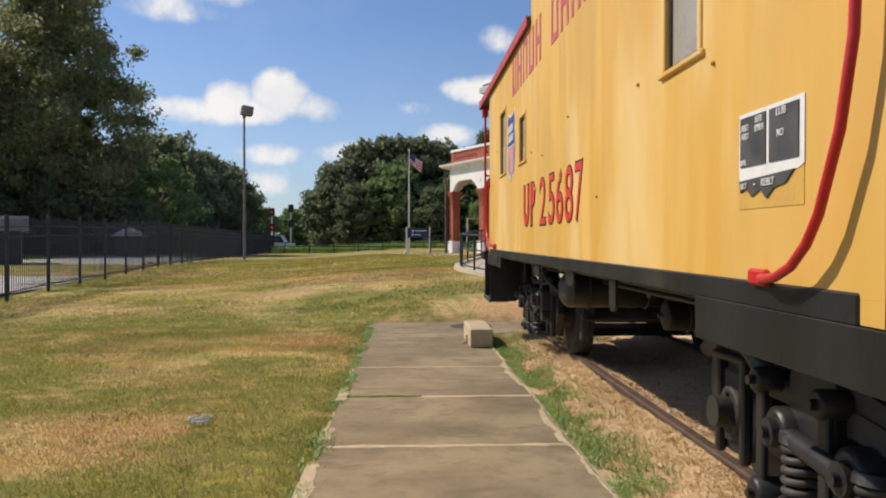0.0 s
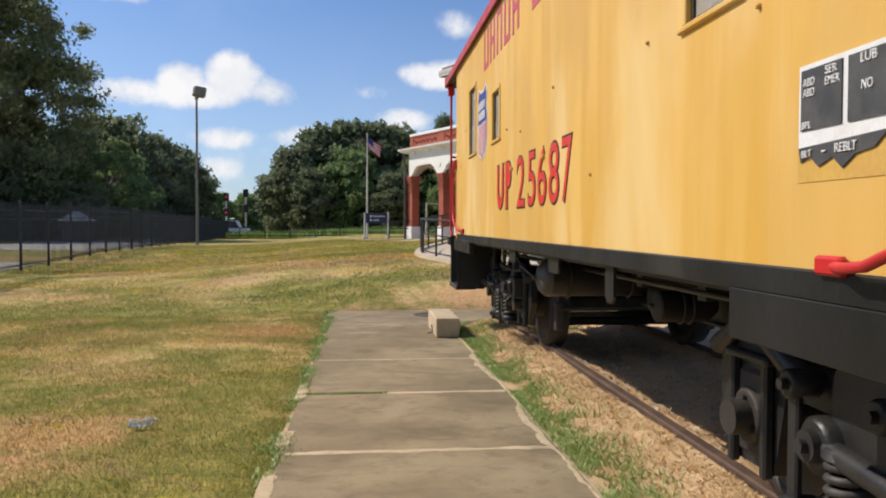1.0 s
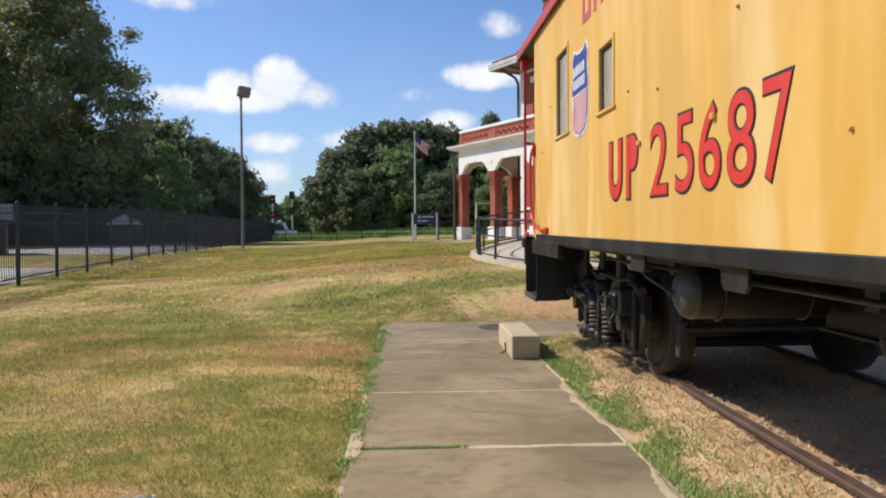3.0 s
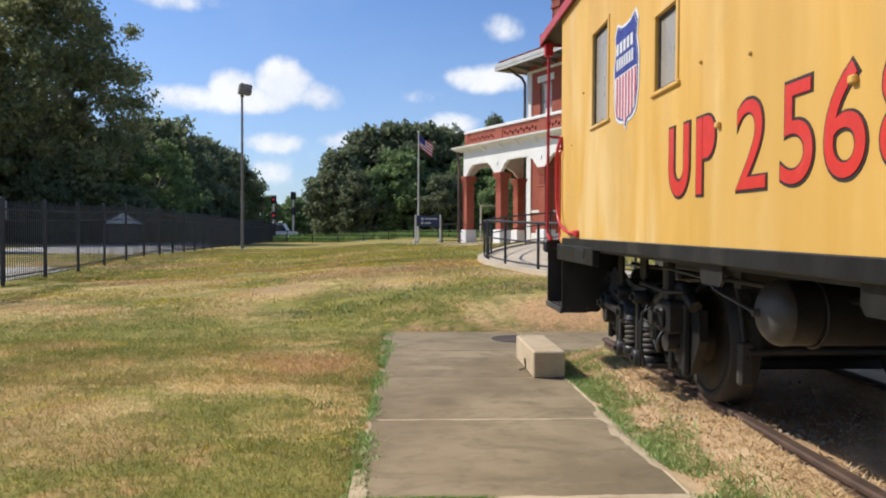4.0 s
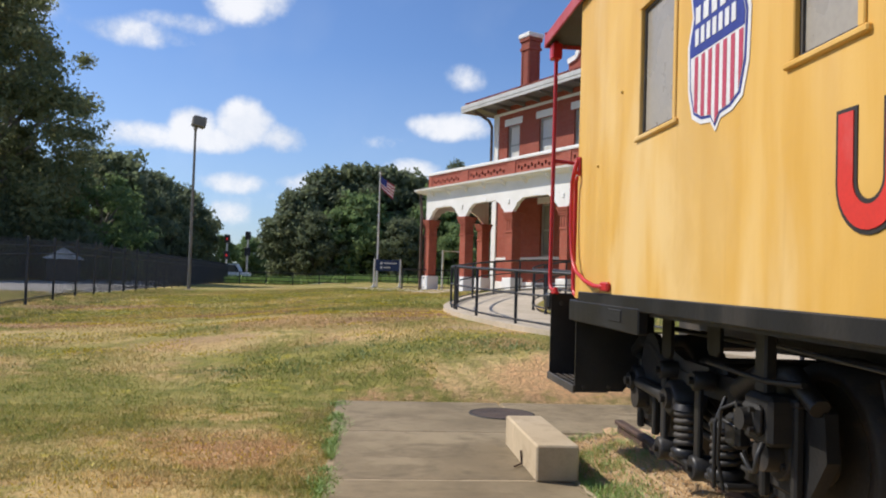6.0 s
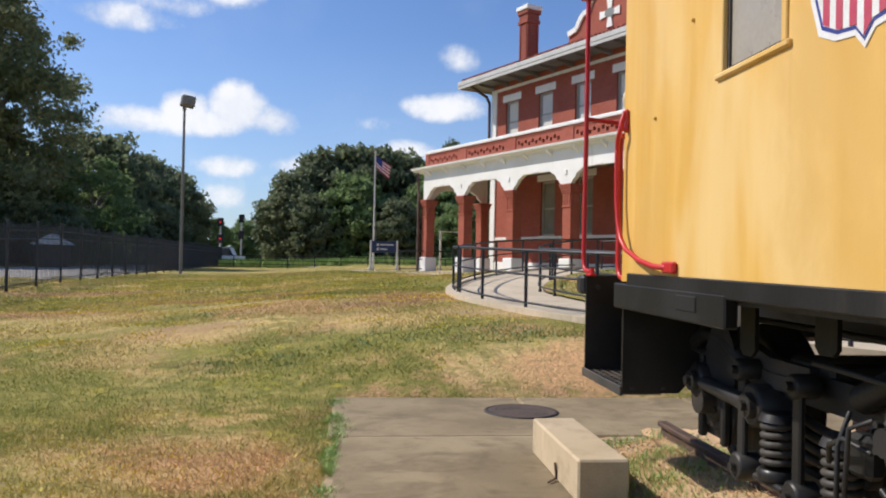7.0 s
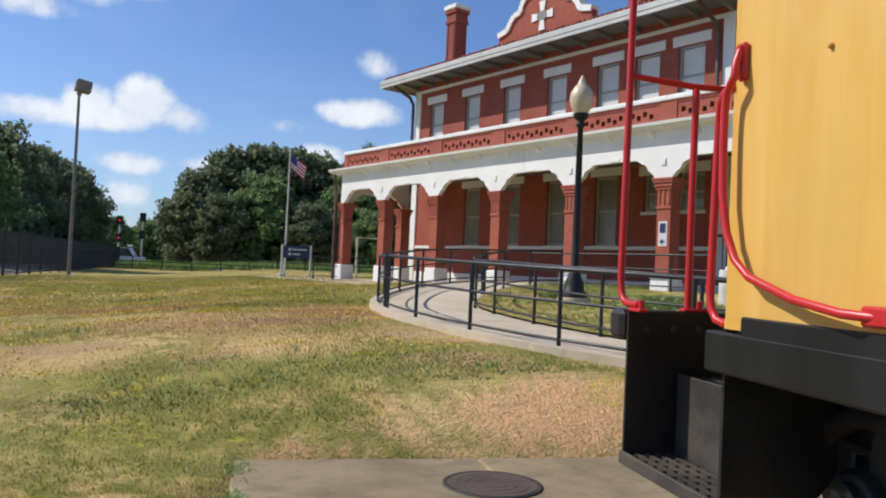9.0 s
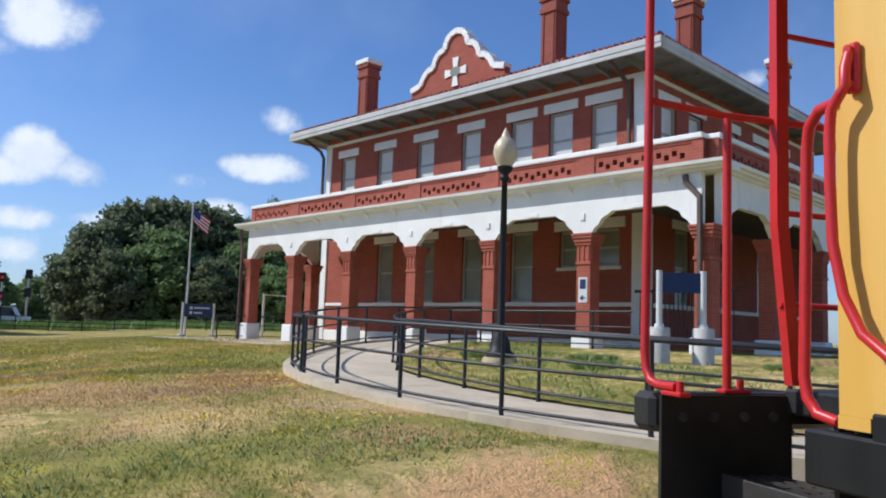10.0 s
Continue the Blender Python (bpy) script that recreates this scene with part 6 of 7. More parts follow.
# ---- signs ----
def board_sign(label, a, b, z_base, pier_h, pier_r, post_top, panel_lo, bars):
    s = thing("sign", label, "sign")
    for p in (a, b):
        m = Mesh()
        m.lathe([(pier_r, z_base - 0.2), (pier_r, z_base + pier_h - 0.02), (pier_r * 0.93, z_base + pier_h)], (p[0], p[1], 0), 20)
        part("footing", m, PIER, s)
        m = Mesh()
        m.tube([(p[0], p[1], z_base + pier_h), (p[0], p[1], post_top)], 0.055, 12)
        m.tube([(p[0], p[1], z_base + pier_h), (p[0], p[1], z_base + pier_h + 0.06)], 0.085, 12)
        part("post", m, SIGN_WHITE, s)
    d = Vector((b[0] - a[0], b[1] - a[1], 0))
    n = Vector((d.y, -d.x, 0)).normalized()
    if n.y > 0:
        n = -n
    p = [Vector((a[0], a[1], 0)) + d * 0.04, Vector((a[0], a[1], 0)) + d * 0.96]
    m = Mesh()
    m.add([(q + n * o + Vector((0, 0, z))) for o in (-0.02, 0.02) for q in p for z in (panel_lo, post_top - 0.04)], [(0, 1, 3, 2), (4, 6, 7, 5), (0, 4, 5, 1), (2, 3, 7, 6), (0, 2, 6, 4), (1, 5, 7, 3)])
    pan = part("panel", m, SIGN_BLUE, s)
    for u0, u1, z0, z1 in bars:
        m = Mesh()
        m.add([(Vector((a[0], a[1], 0)) + d * u + n * o + Vector((0, 0, z))) for o in (0.02, 0.026) for u in (u0, u1) for z in (z0, z1)], [(0, 1, 3, 2), (4, 6, 7, 5), (0, 4, 5, 1), (2, 3, 7, 6), (0, 2, 6, 4), (1, 5, 7, 3)])
        part("lettering_bar", m, SIGN_WHITE, pan)
    return s


board_sign("navy directional sign on white posts by the flagpole", (-1.10, 46.9), (0.28, 46.9), 0.62, 0.28, 0.17, 2.36, 1.72, ((0.22, 0.31, 2.06, 2.20), (0.36, 0.86, 2.10, 2.17), (0.22, 0.31, 1.84, 1.97), (0.36, 0.62, 1.87, 1.94)))
board_sign("plain navy sign board on white posts in tall concrete piers", (6.66, 20.70), (7.36, 20.38), 0.98, 0.68, 0.19, 2.68, 2.28, ())

fp = thing("flagpole", "white flagpole with a small striped flag hanging limp", "flagpole", "", "", (-0.95, 47.3, 0.0))
m = Mesh()
m.tube([(0, 0, 0.5), (0, 0, 6.95)], [0.06, 0.035], 10)
m.lathe([(0.02, 6.95), (0.06, 7.0), (0.05, 7.06), (0.01, 7.09)], seg=10)
part("pole", m, SIGN_WHITE, fp)
FLAG_MATS = (RED_DECAL, WHITE_DECAL)
fl = new("flag")
fl.parent = fp
fl["label"] = "red, white and blue striped flag"
def flag_point(u, v):
    """A point of the flag, u along the fly and v down the hoist, both 0 to 1: it sags and ripples."""
    return (0.05 + 0.78 * u - 0.10 * v * u, 0.06 * math.sin(u * 7 + v) * u, 6.86 - 0.62 * v - 0.52 * u ** 0.8 - 0.10 * v * u)


def flag_patch(u0, u1, v0, v1, lift):
    m, n = Mesh(), 10
    for a in range(n):
        ua, ub = u0 + (u1 - u0) * a / n, u0 + (u1 - u0) * (a + 1) / n
        q = [flag_point(ua, v0), flag_point(ub, v0), flag_point(ub, v1), flag_point(ua, v1)]
        m.add([(x, y + o, z) for o in (-lift, lift) for x, y, z in q], [(0, 1, 2, 3), (7, 6, 5, 4), (0, 4, 5, 1), (3, 2, 6, 7)])
    return m


for k in range(9):
    part("stripe", flag_patch(0.0, 1.0, k / 9, (k + 1) / 9, 0.003), FLAG_MATS[k % 2], fl)
part("canton", flag_patch(0.0, 0.42, 0.0, 5 / 9, 0.006), BLUE_DECAL, fl)

# ---- flood light on a tall pole ----
fl2 = thing("floodlight_pole", "tall galvanised pole with a boxy floodlight beside the fence", "floodlight", "", "", (-10.70, 46.83, 0.0))
m = Mesh()
m.box(-0.32, 0.32, -0.32, 0.32, 0.1, 0.44, 0.04)
part("footing", m, BLOCK, fl2)
m = Mesh()
m.tube([(0, 0, 0.44), (0, 0, 8.85)], [0.085, 0.06], 12)
part("pole", m, POLE, fl2)
m = Mesh()
m.box(-0.18, 0.50, -0.34, 0.30, -0.26, 0.28, 0.05, pose(0, 0, 9.24, 0, 8, 20))
m.tube([(0, 0, 8.8), (0, 0, 9.05)], 0.10, 10)
part("lamp_housing", m, POLE, fl2)


# ---- fences ----
FENCE_LINE = ((-8.4, -6.0), (-10.25, 21.0), (-11.75, 39.0), (-13.3, 60.0), (-15.2, 84.0))


def along(line, s):
    for (x0, y0), (x1, y1) in zip(line, line[1:]):
        d = math.hypot(x1 - x0, y1 - y0)
        if s <= d:
            return x0 + (x1 - x0) * s / d, y0 + (y1 - y0) * s / d
        s -= d
    return line[-1]


fence_len = sum(math.hypot(b[0] - a[0], b[1] - a[1]) for a, b in zip(FENCE_LINE, FENCE_LINE[1:]))
fence = thing("fence", "long black steel picket fence along the lawn", "fence")
post_mesh, picket_mesh = Mesh(), Mesh()
post_mesh.box(-0.035, 0.035, -0.035, 0.035, -0.05, 1.92, 0.006)
post_mesh = post_mesh.data("post", FENCE)
picket_mesh.box(-0.008, 0.008, -0.008, 0.008, 0.08, 1.80)
picket_mesh.add([(-0.008, -0.008, 1.80), (0.008, -0.008, 1.80), (0.008, 0.008, 1.80), (-0.008, 0.008, 1.80), (0, 0, 1.87)], [(0, 1, 4), (1, 2, 4), (2, 3, 4), (3, 0, 4)])
rest = Mesh()
picket_data = picket_mesh.data("picket", FENCE)
s, count = 0.0, 0
while s < fence_len:
    x, y = along(FENCE_LINE, s)
    p = part("post", post_mesh, FENCE, fence)
    p.location = (x, y, ground_at(x, y))
    a, b = (x, y), along(FENCE_LINE, min(s + 2.4, fence_len))
    for h in (0.18, 1.42, 1.66):
        rails = Mesh()
        rails.tube([(a[0], a[1], ground_at(*a) + h), (b[0], b[1], ground_at(*b) + h)], 0.02, 4)
        part("rail", rails, FENCE, fence)
    for k in range(1, 20):
        q = along(FENCE_LINE, s + k * 0.12)
        if 14 < q[1] < 46 and count < 300:
            ob = part("picket", picket_data, FENCE, fence)
            ob.location = (q[0], q[1], ground_at(*q))
            count += 1
        else:
            z = ground_at(*q)
            rest.add([(v[0] + q[0], v[1] + q[1], v[2] + z) for v in picket_mesh.v], picket_mesh.f)
    s += 2.4
tagged(part("picket_row", rest, FENCE, fence), kind="stuff")

far_fence = thing("rail_fence", "low black rail fence along the far edge of the lawn", "fence")
for k in range(14):
    x = -15.5 + k * 2.4
    m = Mesh()
    m.box(x - 0.04, x + 0.04, 77.96, 78.04, 0.3, 1.55, 0.01)
    part("post", m, FENCE, far_fence)
for h in (0.75, 1.1, 1.5):
    m = Mesh()
    m.box(-15.5, 16.0, 77.97, 78.03, h - 0.03, h + 0.03)
    part("rail", m, FENCE, far_fence)

m = Mesh()
pts = [(-8.9, -8), (-10.7, 21), (-12.2, 39), (-14.1, 60), (-17, 84)]
m.add([(x - o, y, ground_at(x, y) + 0.02) for x, y in pts for o in (0, 10)], [(2 * i, 2 * i + 2, 2 * i + 3, 2 * i + 1) for i in range(len(pts) - 1)])
solid("gravel_road", m, GRAVEL, "pale grey gravel lane behind the picket fence", "road", "", "structure")
m = Mesh()
m.add([(-90, 82, 0.55), (90, 82, 0.55), (90, 90, 0.55), (-90, 90, 0.55)], [(0, 1, 2, 3)])
solid("road", m, ASPHALT, "grey asphalt road crossing behind the lawn", "road", "", "structure")

# ---- concrete block, manhole, bottle ----
blk = thing("parking_block", "cast concrete block lying on the sidewalk edge", "concrete block")
m = Mesh()
m.box(-0.258, 0.040, 10.155, 11.33, -0.002, 0.243, 0.012)
part("block", m, BLOCK, blk)
m = Mesh()
m.tube([(-0.262, 10.62, 0.01), (-0.272, 10.62, 0.11)], 0.008, 6)
m.tube([(-0.27, 10.62, 0.012), (-0.33, 10.55, 0.010)], 0.007, 6)
part("rebar", m, RUST, blk)
mh = thing("manhole", "round cast-iron manhole cover in the concrete walk", "manhole cover")
m = Mesh()
m.lathe([(0.335, -0.02), (0.335, 0.004), (0.315, 0.008), (0.305, 0.003)], (-0.03, 12.84, 0), 40)
part("ring", m, WHEEL, mh)
m = Mesh()
m.lathe([(0.30, -0.02), (0.30, 0.006)], (-0.03, 12.84, 0), 40)
part("cover", m, MANHOLE, mh)
for r in (0.10, 0.17, 0.24):
    m = Mesh()
    m.tube([(-0.03 + r * math.cos(a), 12.84 + r * math.sin(a), 0.004) for a in (2 * math.pi * k / 32 for k in range(33))], 0.005, 4)
    part("relief_ring", m, MANHOLE, mh)
bt = thing("plastic_bottle", "crumpled clear plastic bottle lying in the grass", "bottle", "", "", (-2.66, 5.96, 0.030), 25)
bt.scale = (0.7, 0.75, 0.8)
m = Mesh()
m.tube([(-0.11, 0, 0), (-0.10, 0, 0), (-0.05, 0.004, 0.002), (0.0, -0.004, -0.004), (0.05, 0.003, 0.002), (0.08, 0, 0.004), (0.11, 0, 0.006), (0.13, 0, 0.006)], [0.022, 0.034, 0.036, 0.028, 0.036, 0.034, 0.014, 0.014], 12)
part("body", m, BOTTLE, bt)
m = Mesh()
m.tube([(0.13, 0, 0.006), (0.15, 0, 0.006)], 0.016, 10)
part("cap", m, SIGN_WHITE, bt)

# ---- signals, vehicles and sheds in the distance ----
def signal(x, y, top, lit, label):
    s = thing("rail_signal", label, "signal", "signals at the crossing", "", (x, y, 0.4))
    m = Mesh()
    m.tube([(0, 0, 0), (0, 0, top)], 0.09, 8)
    part("mast", m, PIER, s)
    for k, z in enumerate((top - 0.4, top - 2.1)):
        m = Mesh()
        m.box(-0.30, 0.30, -0.12, 0.12, z - 0.45, z + 0.45, 0.08)
        h = part("head", m, BLACK, s)
        m = Mesh()
        m.tube([(0, -0.12, z), (0, -0.20, z)], 0.10, 12)
        part("lens", m, SIGNAL_RED if lit else BLACK, h)


signal(-16.1, 88, 4.9, True, "railroad signal mast with red lamps lit")
signal(-14.3, 90, 5.4, False, "tall railroad signal mast with dark heads")


def vehicle(x, y, w, h, label):
    c = thing("car", label, "car", "parked vehicles", "", (x, y, 0.5))
    m = Mesh()
    m.prism([(0.35, -w / 2), (0.35, w / 2), (0.95, w / 2), (1.0, w * 0.30), (h, w * 0.20), (h, -w * 0.40), (0.95, -w / 2)], -0.85, 0.85, 1)
    part("body", m, CAR_WHITE, c)
    m = Mesh()
    m.prism([(1.02, w * 0.27), (h - 0.08, w * 0.18), (h - 0.08, -w * 0.37), (1.02, -w * 0.44)], -0.86, -0.845, 1)
    part("window", m, CAR_GLASS, c)
    for k in (-0.3, 0.3):
        m = Mesh()
        m.tube([(w * k, -0.87, 0.33), (w * k, -0.65, 0.33)], 0.33, 14)
        part("wheel", m, RUBBER, c)


vehicle(-15.6, 87, 4.2, 1.8, "white pickup van on the far road")
vehicle(-16.0, 92, 3.2, 1.3, "silver white car on the far road")


def shed(x, y, w, h, label, wall, roof_m, turn=20):
    s = thing("shed", label, "shed", "", "", (x, y, 0.2), turn)
    m = Mesh()
    m.box(-w / 2, w / 2, -1.5, 1.5, 0, h * 0.7)
    part("wall", m, wall, s)
    m = Mesh()
    m.prism([(h * 0.7, -w / 2 - 0.3), (h * 0.7, w / 2 + 0.3), (h, 0)], -1.8, 1.8, 1)
    part("roof", m, roof_m, s)


shed(-22.6, 62, 1.9, 2.5, "small shed with a white gable roof behind the trees", BLACK_DUSTY, WHITE, 15)
shed(-21.0, 38, 3.4, 2.5, "small dark shed with a dark roof", BLACK, BLACK, 115)

frame_gate = thing("bike_rack", "white pipe frame standing beyond the porch", "pipe frame")
p, q = (2.55, 46.9), (3.95, 48.2)
m = Mesh()
m.tube([(p[0], p[1], 0.8), (p[0], p[1], 2.9), (q[0], q[1], 2.9), (q[0], q[1], 0.8)], 0.06, 8)
part("frame", m, SIGN_WHITE, frame_gate)


# ---- trees ----
def tree_meshes(seed, height, spread, low, blobs, leaves, size):
    """Trunk with limbs, and a crown of small leaf clumps with gaps. low: crown's foot as a share of the height."""
    r = random.Random(seed)
    t = Mesh()
    t.tube([(0, 0, -0.3), (0.05, 0.0, height * 0.2), (0.15, 0.1, height * 0.45), (0.1, 0.2, height * 0.8)], [height * 0.028, height * 0.022, height * 0.016, height * 0.004], 9)
    centres = []
    blobs *= 3
    for _ in range(blobs):
        u = r.uniform(0, 1)
        z = height * (low + (1 - low) * u)
        wide = spread * (0.45 + 0.55 * math.sin(math.pi * (0.12 + 0.80 * u) ** 0.85)) * (0.72 if u > 0.8 else 1)
        a, d = r.uniform(0, 2 * math.pi), math.sqrt(r.uniform(0.08, 1.0)) * wide
        centres.append((d * math.cos(a), d * math.sin(a), z * r.uniform(0.93, 1.0), spread * r.choice((0.09, 0.11, 0.13, 0.17, 0.21))))
    for x, y, z, s in centres[: max(blobs // 9, 6)]:
        z0 = max(z - math.hypot(x, y) * 0.9, height * 0.15)
        t.tube([(0.08, 0.05, z0), (x * 0.45, y * 0.45, z0 + (z - z0) * 0.6), (x * 0.9, y * 0.9, z)], [height * 0.011, height * 0.007, height * 0.002], 6, False)
    rs = np.random.RandomState(seed)
    verts, per = [], leaves // blobs
    for x, y, z, s in centres:
        d = rs.normal(size=(per, 3))
        d /= np.linalg.norm(d, axis=1)[:, None]
        pos = np.array((x, y, z)) + d * s * (rs.uniform(0.25, 1.35, (per, 1))) * (1.1, 1.1, 0.75)
        a = rs.normal(size=(per, 3))
        a /= np.linalg.norm(a, axis=1)[:, None]
        b = np.cross(a, d + rs.normal(size=(per, 3)) * 0.5)
        b /= np.linalg.norm(b, axis=1)[:, None]
        w = size * rs.uniform(0.5, 1.2, (per, 1))
        verts.append(np.stack([pos - a * w, pos + b * w * 0.55, pos + a * w, pos - b * w * 0.55], 1))
    v = np.concatenate(verts).reshape(-1, 3)
    v[:, 2] = np.maximum(v[:, 2], 0.1)
    me = bpy.data.meshes.new("crown")
    me.from_pydata(v.tolist(), [], [(i, i + 1, i + 2, i + 3) for i in range(0, len(v), 4)])
    return t, me


def plant(name, seed, height, spread, low, blobs, leaves, size, material, label, at, group=""):
    t, crown = tree_meshes(seed, height, spread, low, blobs, leaves, size)
    crown.materials.append(material)
    ob = thing(name, label, "tree", group, "", at)
    part("trunk", t, BARK, ob)
    part("crown", crown, material, ob)
    return ob


plant("tree", 11, 24.0, 8.4, 0.10, 120, 90000, 0.21, LEAF_OAK, "tall sycamore with pale limbs and yellowing leaves behind the fence", (-32.2, 70, 0.2))
plant("tree", 12, 23.0, 8.8, 0.06, 110, 60000, 0.25, LEAF_OAK, "tall leafy tree with yellowing leaves behind the fence", (-43.0, 64, 0.2))
plant("tree", 13, 9.6, 4.7, 0.04, 50, 15000, 0.2, LEAF_LIGHT, "bright green rounded tree behind the fence", (-25.0, 76, 0.2))
kinds = [plant("tree", 21, 12.8, 6.0, 0.03, 85, 19000, 0.30, LEAF_DARK, "dark green tree in the row behind the fence", (-27.5, 86, 0.2), "trees behind the fence"),
         plant("tree", 22, 12.4, 5.6, 0.03, 85, 19000, 0.30, LEAF_DARK, "dark green tree in the row behind the fence", (-26.5, 96, 0.2), "trees behind the fence"),
         plant("tree", 23, 12.2, 5.6, 0.03, 85, 19000, 0.30, LEAF_DARK, "dark green tree in the row behind the fence", (-26.5, 107, 0.2), "trees behind the fence")]
r = random.Random(5)
for x, y, s in ((-34, 78, 1.0), (-38, 84, 1.1), (-42, 76, 1.15), (-34, 94, 1.0), (-28, 118, 1.0), (-33, 128, 1.05), (-50, 62, 1.2), (-40, 100, 1.1), (-30, 66, 0.55), (-35, 62, 0.6), (-40, 58, 0.6), (-46, 54, 0.7), (-24.5, 68, 0.4), (-24, 83, 0.5), (-22.6, 92, 0.5)):
    ob = copy_thing(kinds[r.randrange(3)], pose(x, y, 0.2, 0, 0, r.uniform(0, 360)))
    ob.scale = (s, s, s)
wood = [plant("tree", 31, 14.2, 6.2, 0.02, 110, 25000, 0.38, LEAF_DARK, "dense dark green tree in the wood beyond the road", (-6.5, 106, 0.4), "trees beyond the road"),
        plant("tree", 32, 15.3, 6.6, 0.02, 115, 27000, 0.38, LEAF_DARK, "dense dark green tree in the wood beyond the road", (1.5, 108, 0.4), "trees beyond the road"),
        plant("tree", 33, 12.2, 5.8, 0.02, 95, 22000, 0.36, LEAF_LIGHT, "lighter green tree in the wood beyond the road", (8, 103, 0.4), "trees beyond the road")]
for k, (x, y, s) in enumerate(((-9.6, 103, 0.80), (-2.5, 101, 0.90), (5.5, 111, 0.95), (12.5, 106, 0.95), (17, 104, 0.9), (22, 108, 1.0), (28, 104, 0.95), (34, 108, 1.0), (41, 103, 0.95), (48, 106, 1.0), (-7.5, 112, 1.0), (56, 108, 1.0), (-7.2, 99, 0.55), (2.5, 97, 0.55), (9.5, 96, 0.6), (15, 97, 0.55), (-2.2, 107, 1.0))):
    ob = copy_thing(wood[(k * 2 + k // 3) % 3], pose(x, y, 0.4, 0, 0, r.uniform(0, 360)))
    ob.scale = (s, s, s)
ob = copy_thing(wood[1], pose(9.6, 106, 0.4, 0, 0, 70))
ob.scale = (0.34, 0.34, 1.06)
for k, (x, y, s) in enumerate(((-32, 170, 0.7), (-27, 178, 0.72), (-21, 182, 0.68), (-38, 160, 0.8), (-46, 165, 0.8))):
    ob = copy_thing(wood[2], pose(x, y, 0.3, 0, 0, r.uniform(0, 360)))
    ob.scale = (s, s, s)


# ---- grass blades, weeds, flowers, straw, stones ----
def on_walk(x, y):
    return (-1.68 + 0.05 * np.sin(y * 7.0) + 0.03 * np.sin(y * 19.0) < x) & (x < 0.0) & (y < 13.55) | (x > -1.75) & (y < 13.58) & (y > 11.8) | (x > 0.02) & (y < 11.9)


def in_ring(x, y):
    d = np.hypot(x - CX, y - CY)
    return d < RO + 0.2


def island_height(x, y):
    return island_z(math.degrees(math.atan2(y - CY, x - CX)) % 360, math.hypot(x - CX, y - CY))


def blades(name, x, y, tall, width, material, label, lift=0.0, seed=1, lean=0.8, height=ground_at):
    rs = np.random.RandomState(seed)
    n = len(x)
    z = np.array([height(a, b) for a, b in zip(x, y)]) + lift
    ang, h = rs.uniform(0, 2 * np.pi, n), tall * rs.uniform(0.5, 1.3, n)
    w = width * rs.uniform(0.6, 1.3, n)
    dx, dy = np.cos(ang) * w, np.sin(ang) * w
    la, lb = rs.normal(0, lean, n) * h, rs.normal(0, lean, n) * h
    v = np.stack([np.stack([x - dx, y - dy, z - 0.01], 1), np.stack([x + dx, y + dy, z - 0.01], 1), np.stack([x + la, y + lb, z + h], 1)], 1).reshape(-1, 3)
    me = bpy.data.meshes.new(name)
    me.from_pydata(v.tolist(), [], [(i, i + 1, i + 2) for i in range(0, 3 * n, 3)])
    me.materials.append(material)
    return tagged(new(name, me), label, "grass", "", "stuff")


rs = np.random.RandomState(8)


def scatter(n, x0, x1, y0, y1, bias=1.0):
    x = rs.uniform(x0, x1, n)
    y = y0 + (y1 - y0) * rs.uniform(0, 1, n) ** bias
    keep = ~on_walk(x, y) & ~in_ring(x, y)
    return x[keep], y[keep]


x, y = scatter(170000, -7.4, -1.55, 1.6, 13.0, 1.5)
near = rs.uniform(0, 1, len(x)) < np.clip((x + 7.4) / 1.6, 0, 1) * np.clip((y - 1.6) / 1.4, 0, 1)
x, y = x[near], y[near]
blades("grass", x, y, 0.034, 0.0045, BLADE, "short mown grass by the sidewalk, partly dried to straw", 0.0, 1)
x, y = scatter(120000, -10.5, 2.2, 10.0, 24.0, 1.3)
worn = (((x - 0.9) / 1.5) ** 2 + ((y - 14.25) / 0.75) ** 2 < 1) & (rs.uniform(0, 1, len(x)) < 0.95)
x, y = x[~worn], y[~worn]
blades("grass", x, y, 0.032, 0.008, BLADE, "short patchy grass on the lawn beyond the walk", 0.0, 2)
x, y = scatter(60000, -12, 3.0, 22.0, 46.0, 1.3)
blades("grass", x, y, 0.055, 0.018, BLADE, "short dry grass on the far lawn", 0.0, 3)
n = 9000
x, y = rs.uniform(-14.5, 14, n), 79.5 + rs.normal(0, 0.5, n)
blades("tall_grass", x, y, 0.65, 0.05, WEED, "tall pale grass along the road behind the rail fence", 0.1, 14, 0.3)
# green tufts along the walk's edges and in its joint
n = 11000
y = rs.uniform(2.5, 13.5, n)
x = -1.67 + np.abs(rs.normal(0, 0.07, n)) * rs.choice([-1, 0.7], n) * np.array([0.7 + 1.0 * max(noise.noise((2.2, b * 1.6, 4)), -0.4) for b in y])
keep = np.array([noise.noise((a * 4, b * 1.9, 8)) + 0.5 * noise.noise((a * 9, b * 7, 3)) > rs.uniform(-0.25, 0.3) for a, b in zip(x, y)])
blades("grass", x[keep], y[keep], 0.028, 0.005, WEED, "green grass tufts along the sidewalk edge", 0.010, 4, 1.1)
n = 22000
x, y = np.clip(0.19 + rs.normal(0, 0.12, n), 0.045, 0.6), rs.uniform(2.5, 10.6, n)
keep = np.array([noise.noise((a * 3, b * 1.7, 9)) + 0.35 * noise.noise((a * 9, b * 8, 2)) > -0.08 for a, b in zip(x, y)])
blades("grass", x[keep], y[keep], 0.040, 0.005, WEED, "ragged green grass between the sidewalk and the rail", 0.0, 5, 0.7, verge_at)
n = 1200
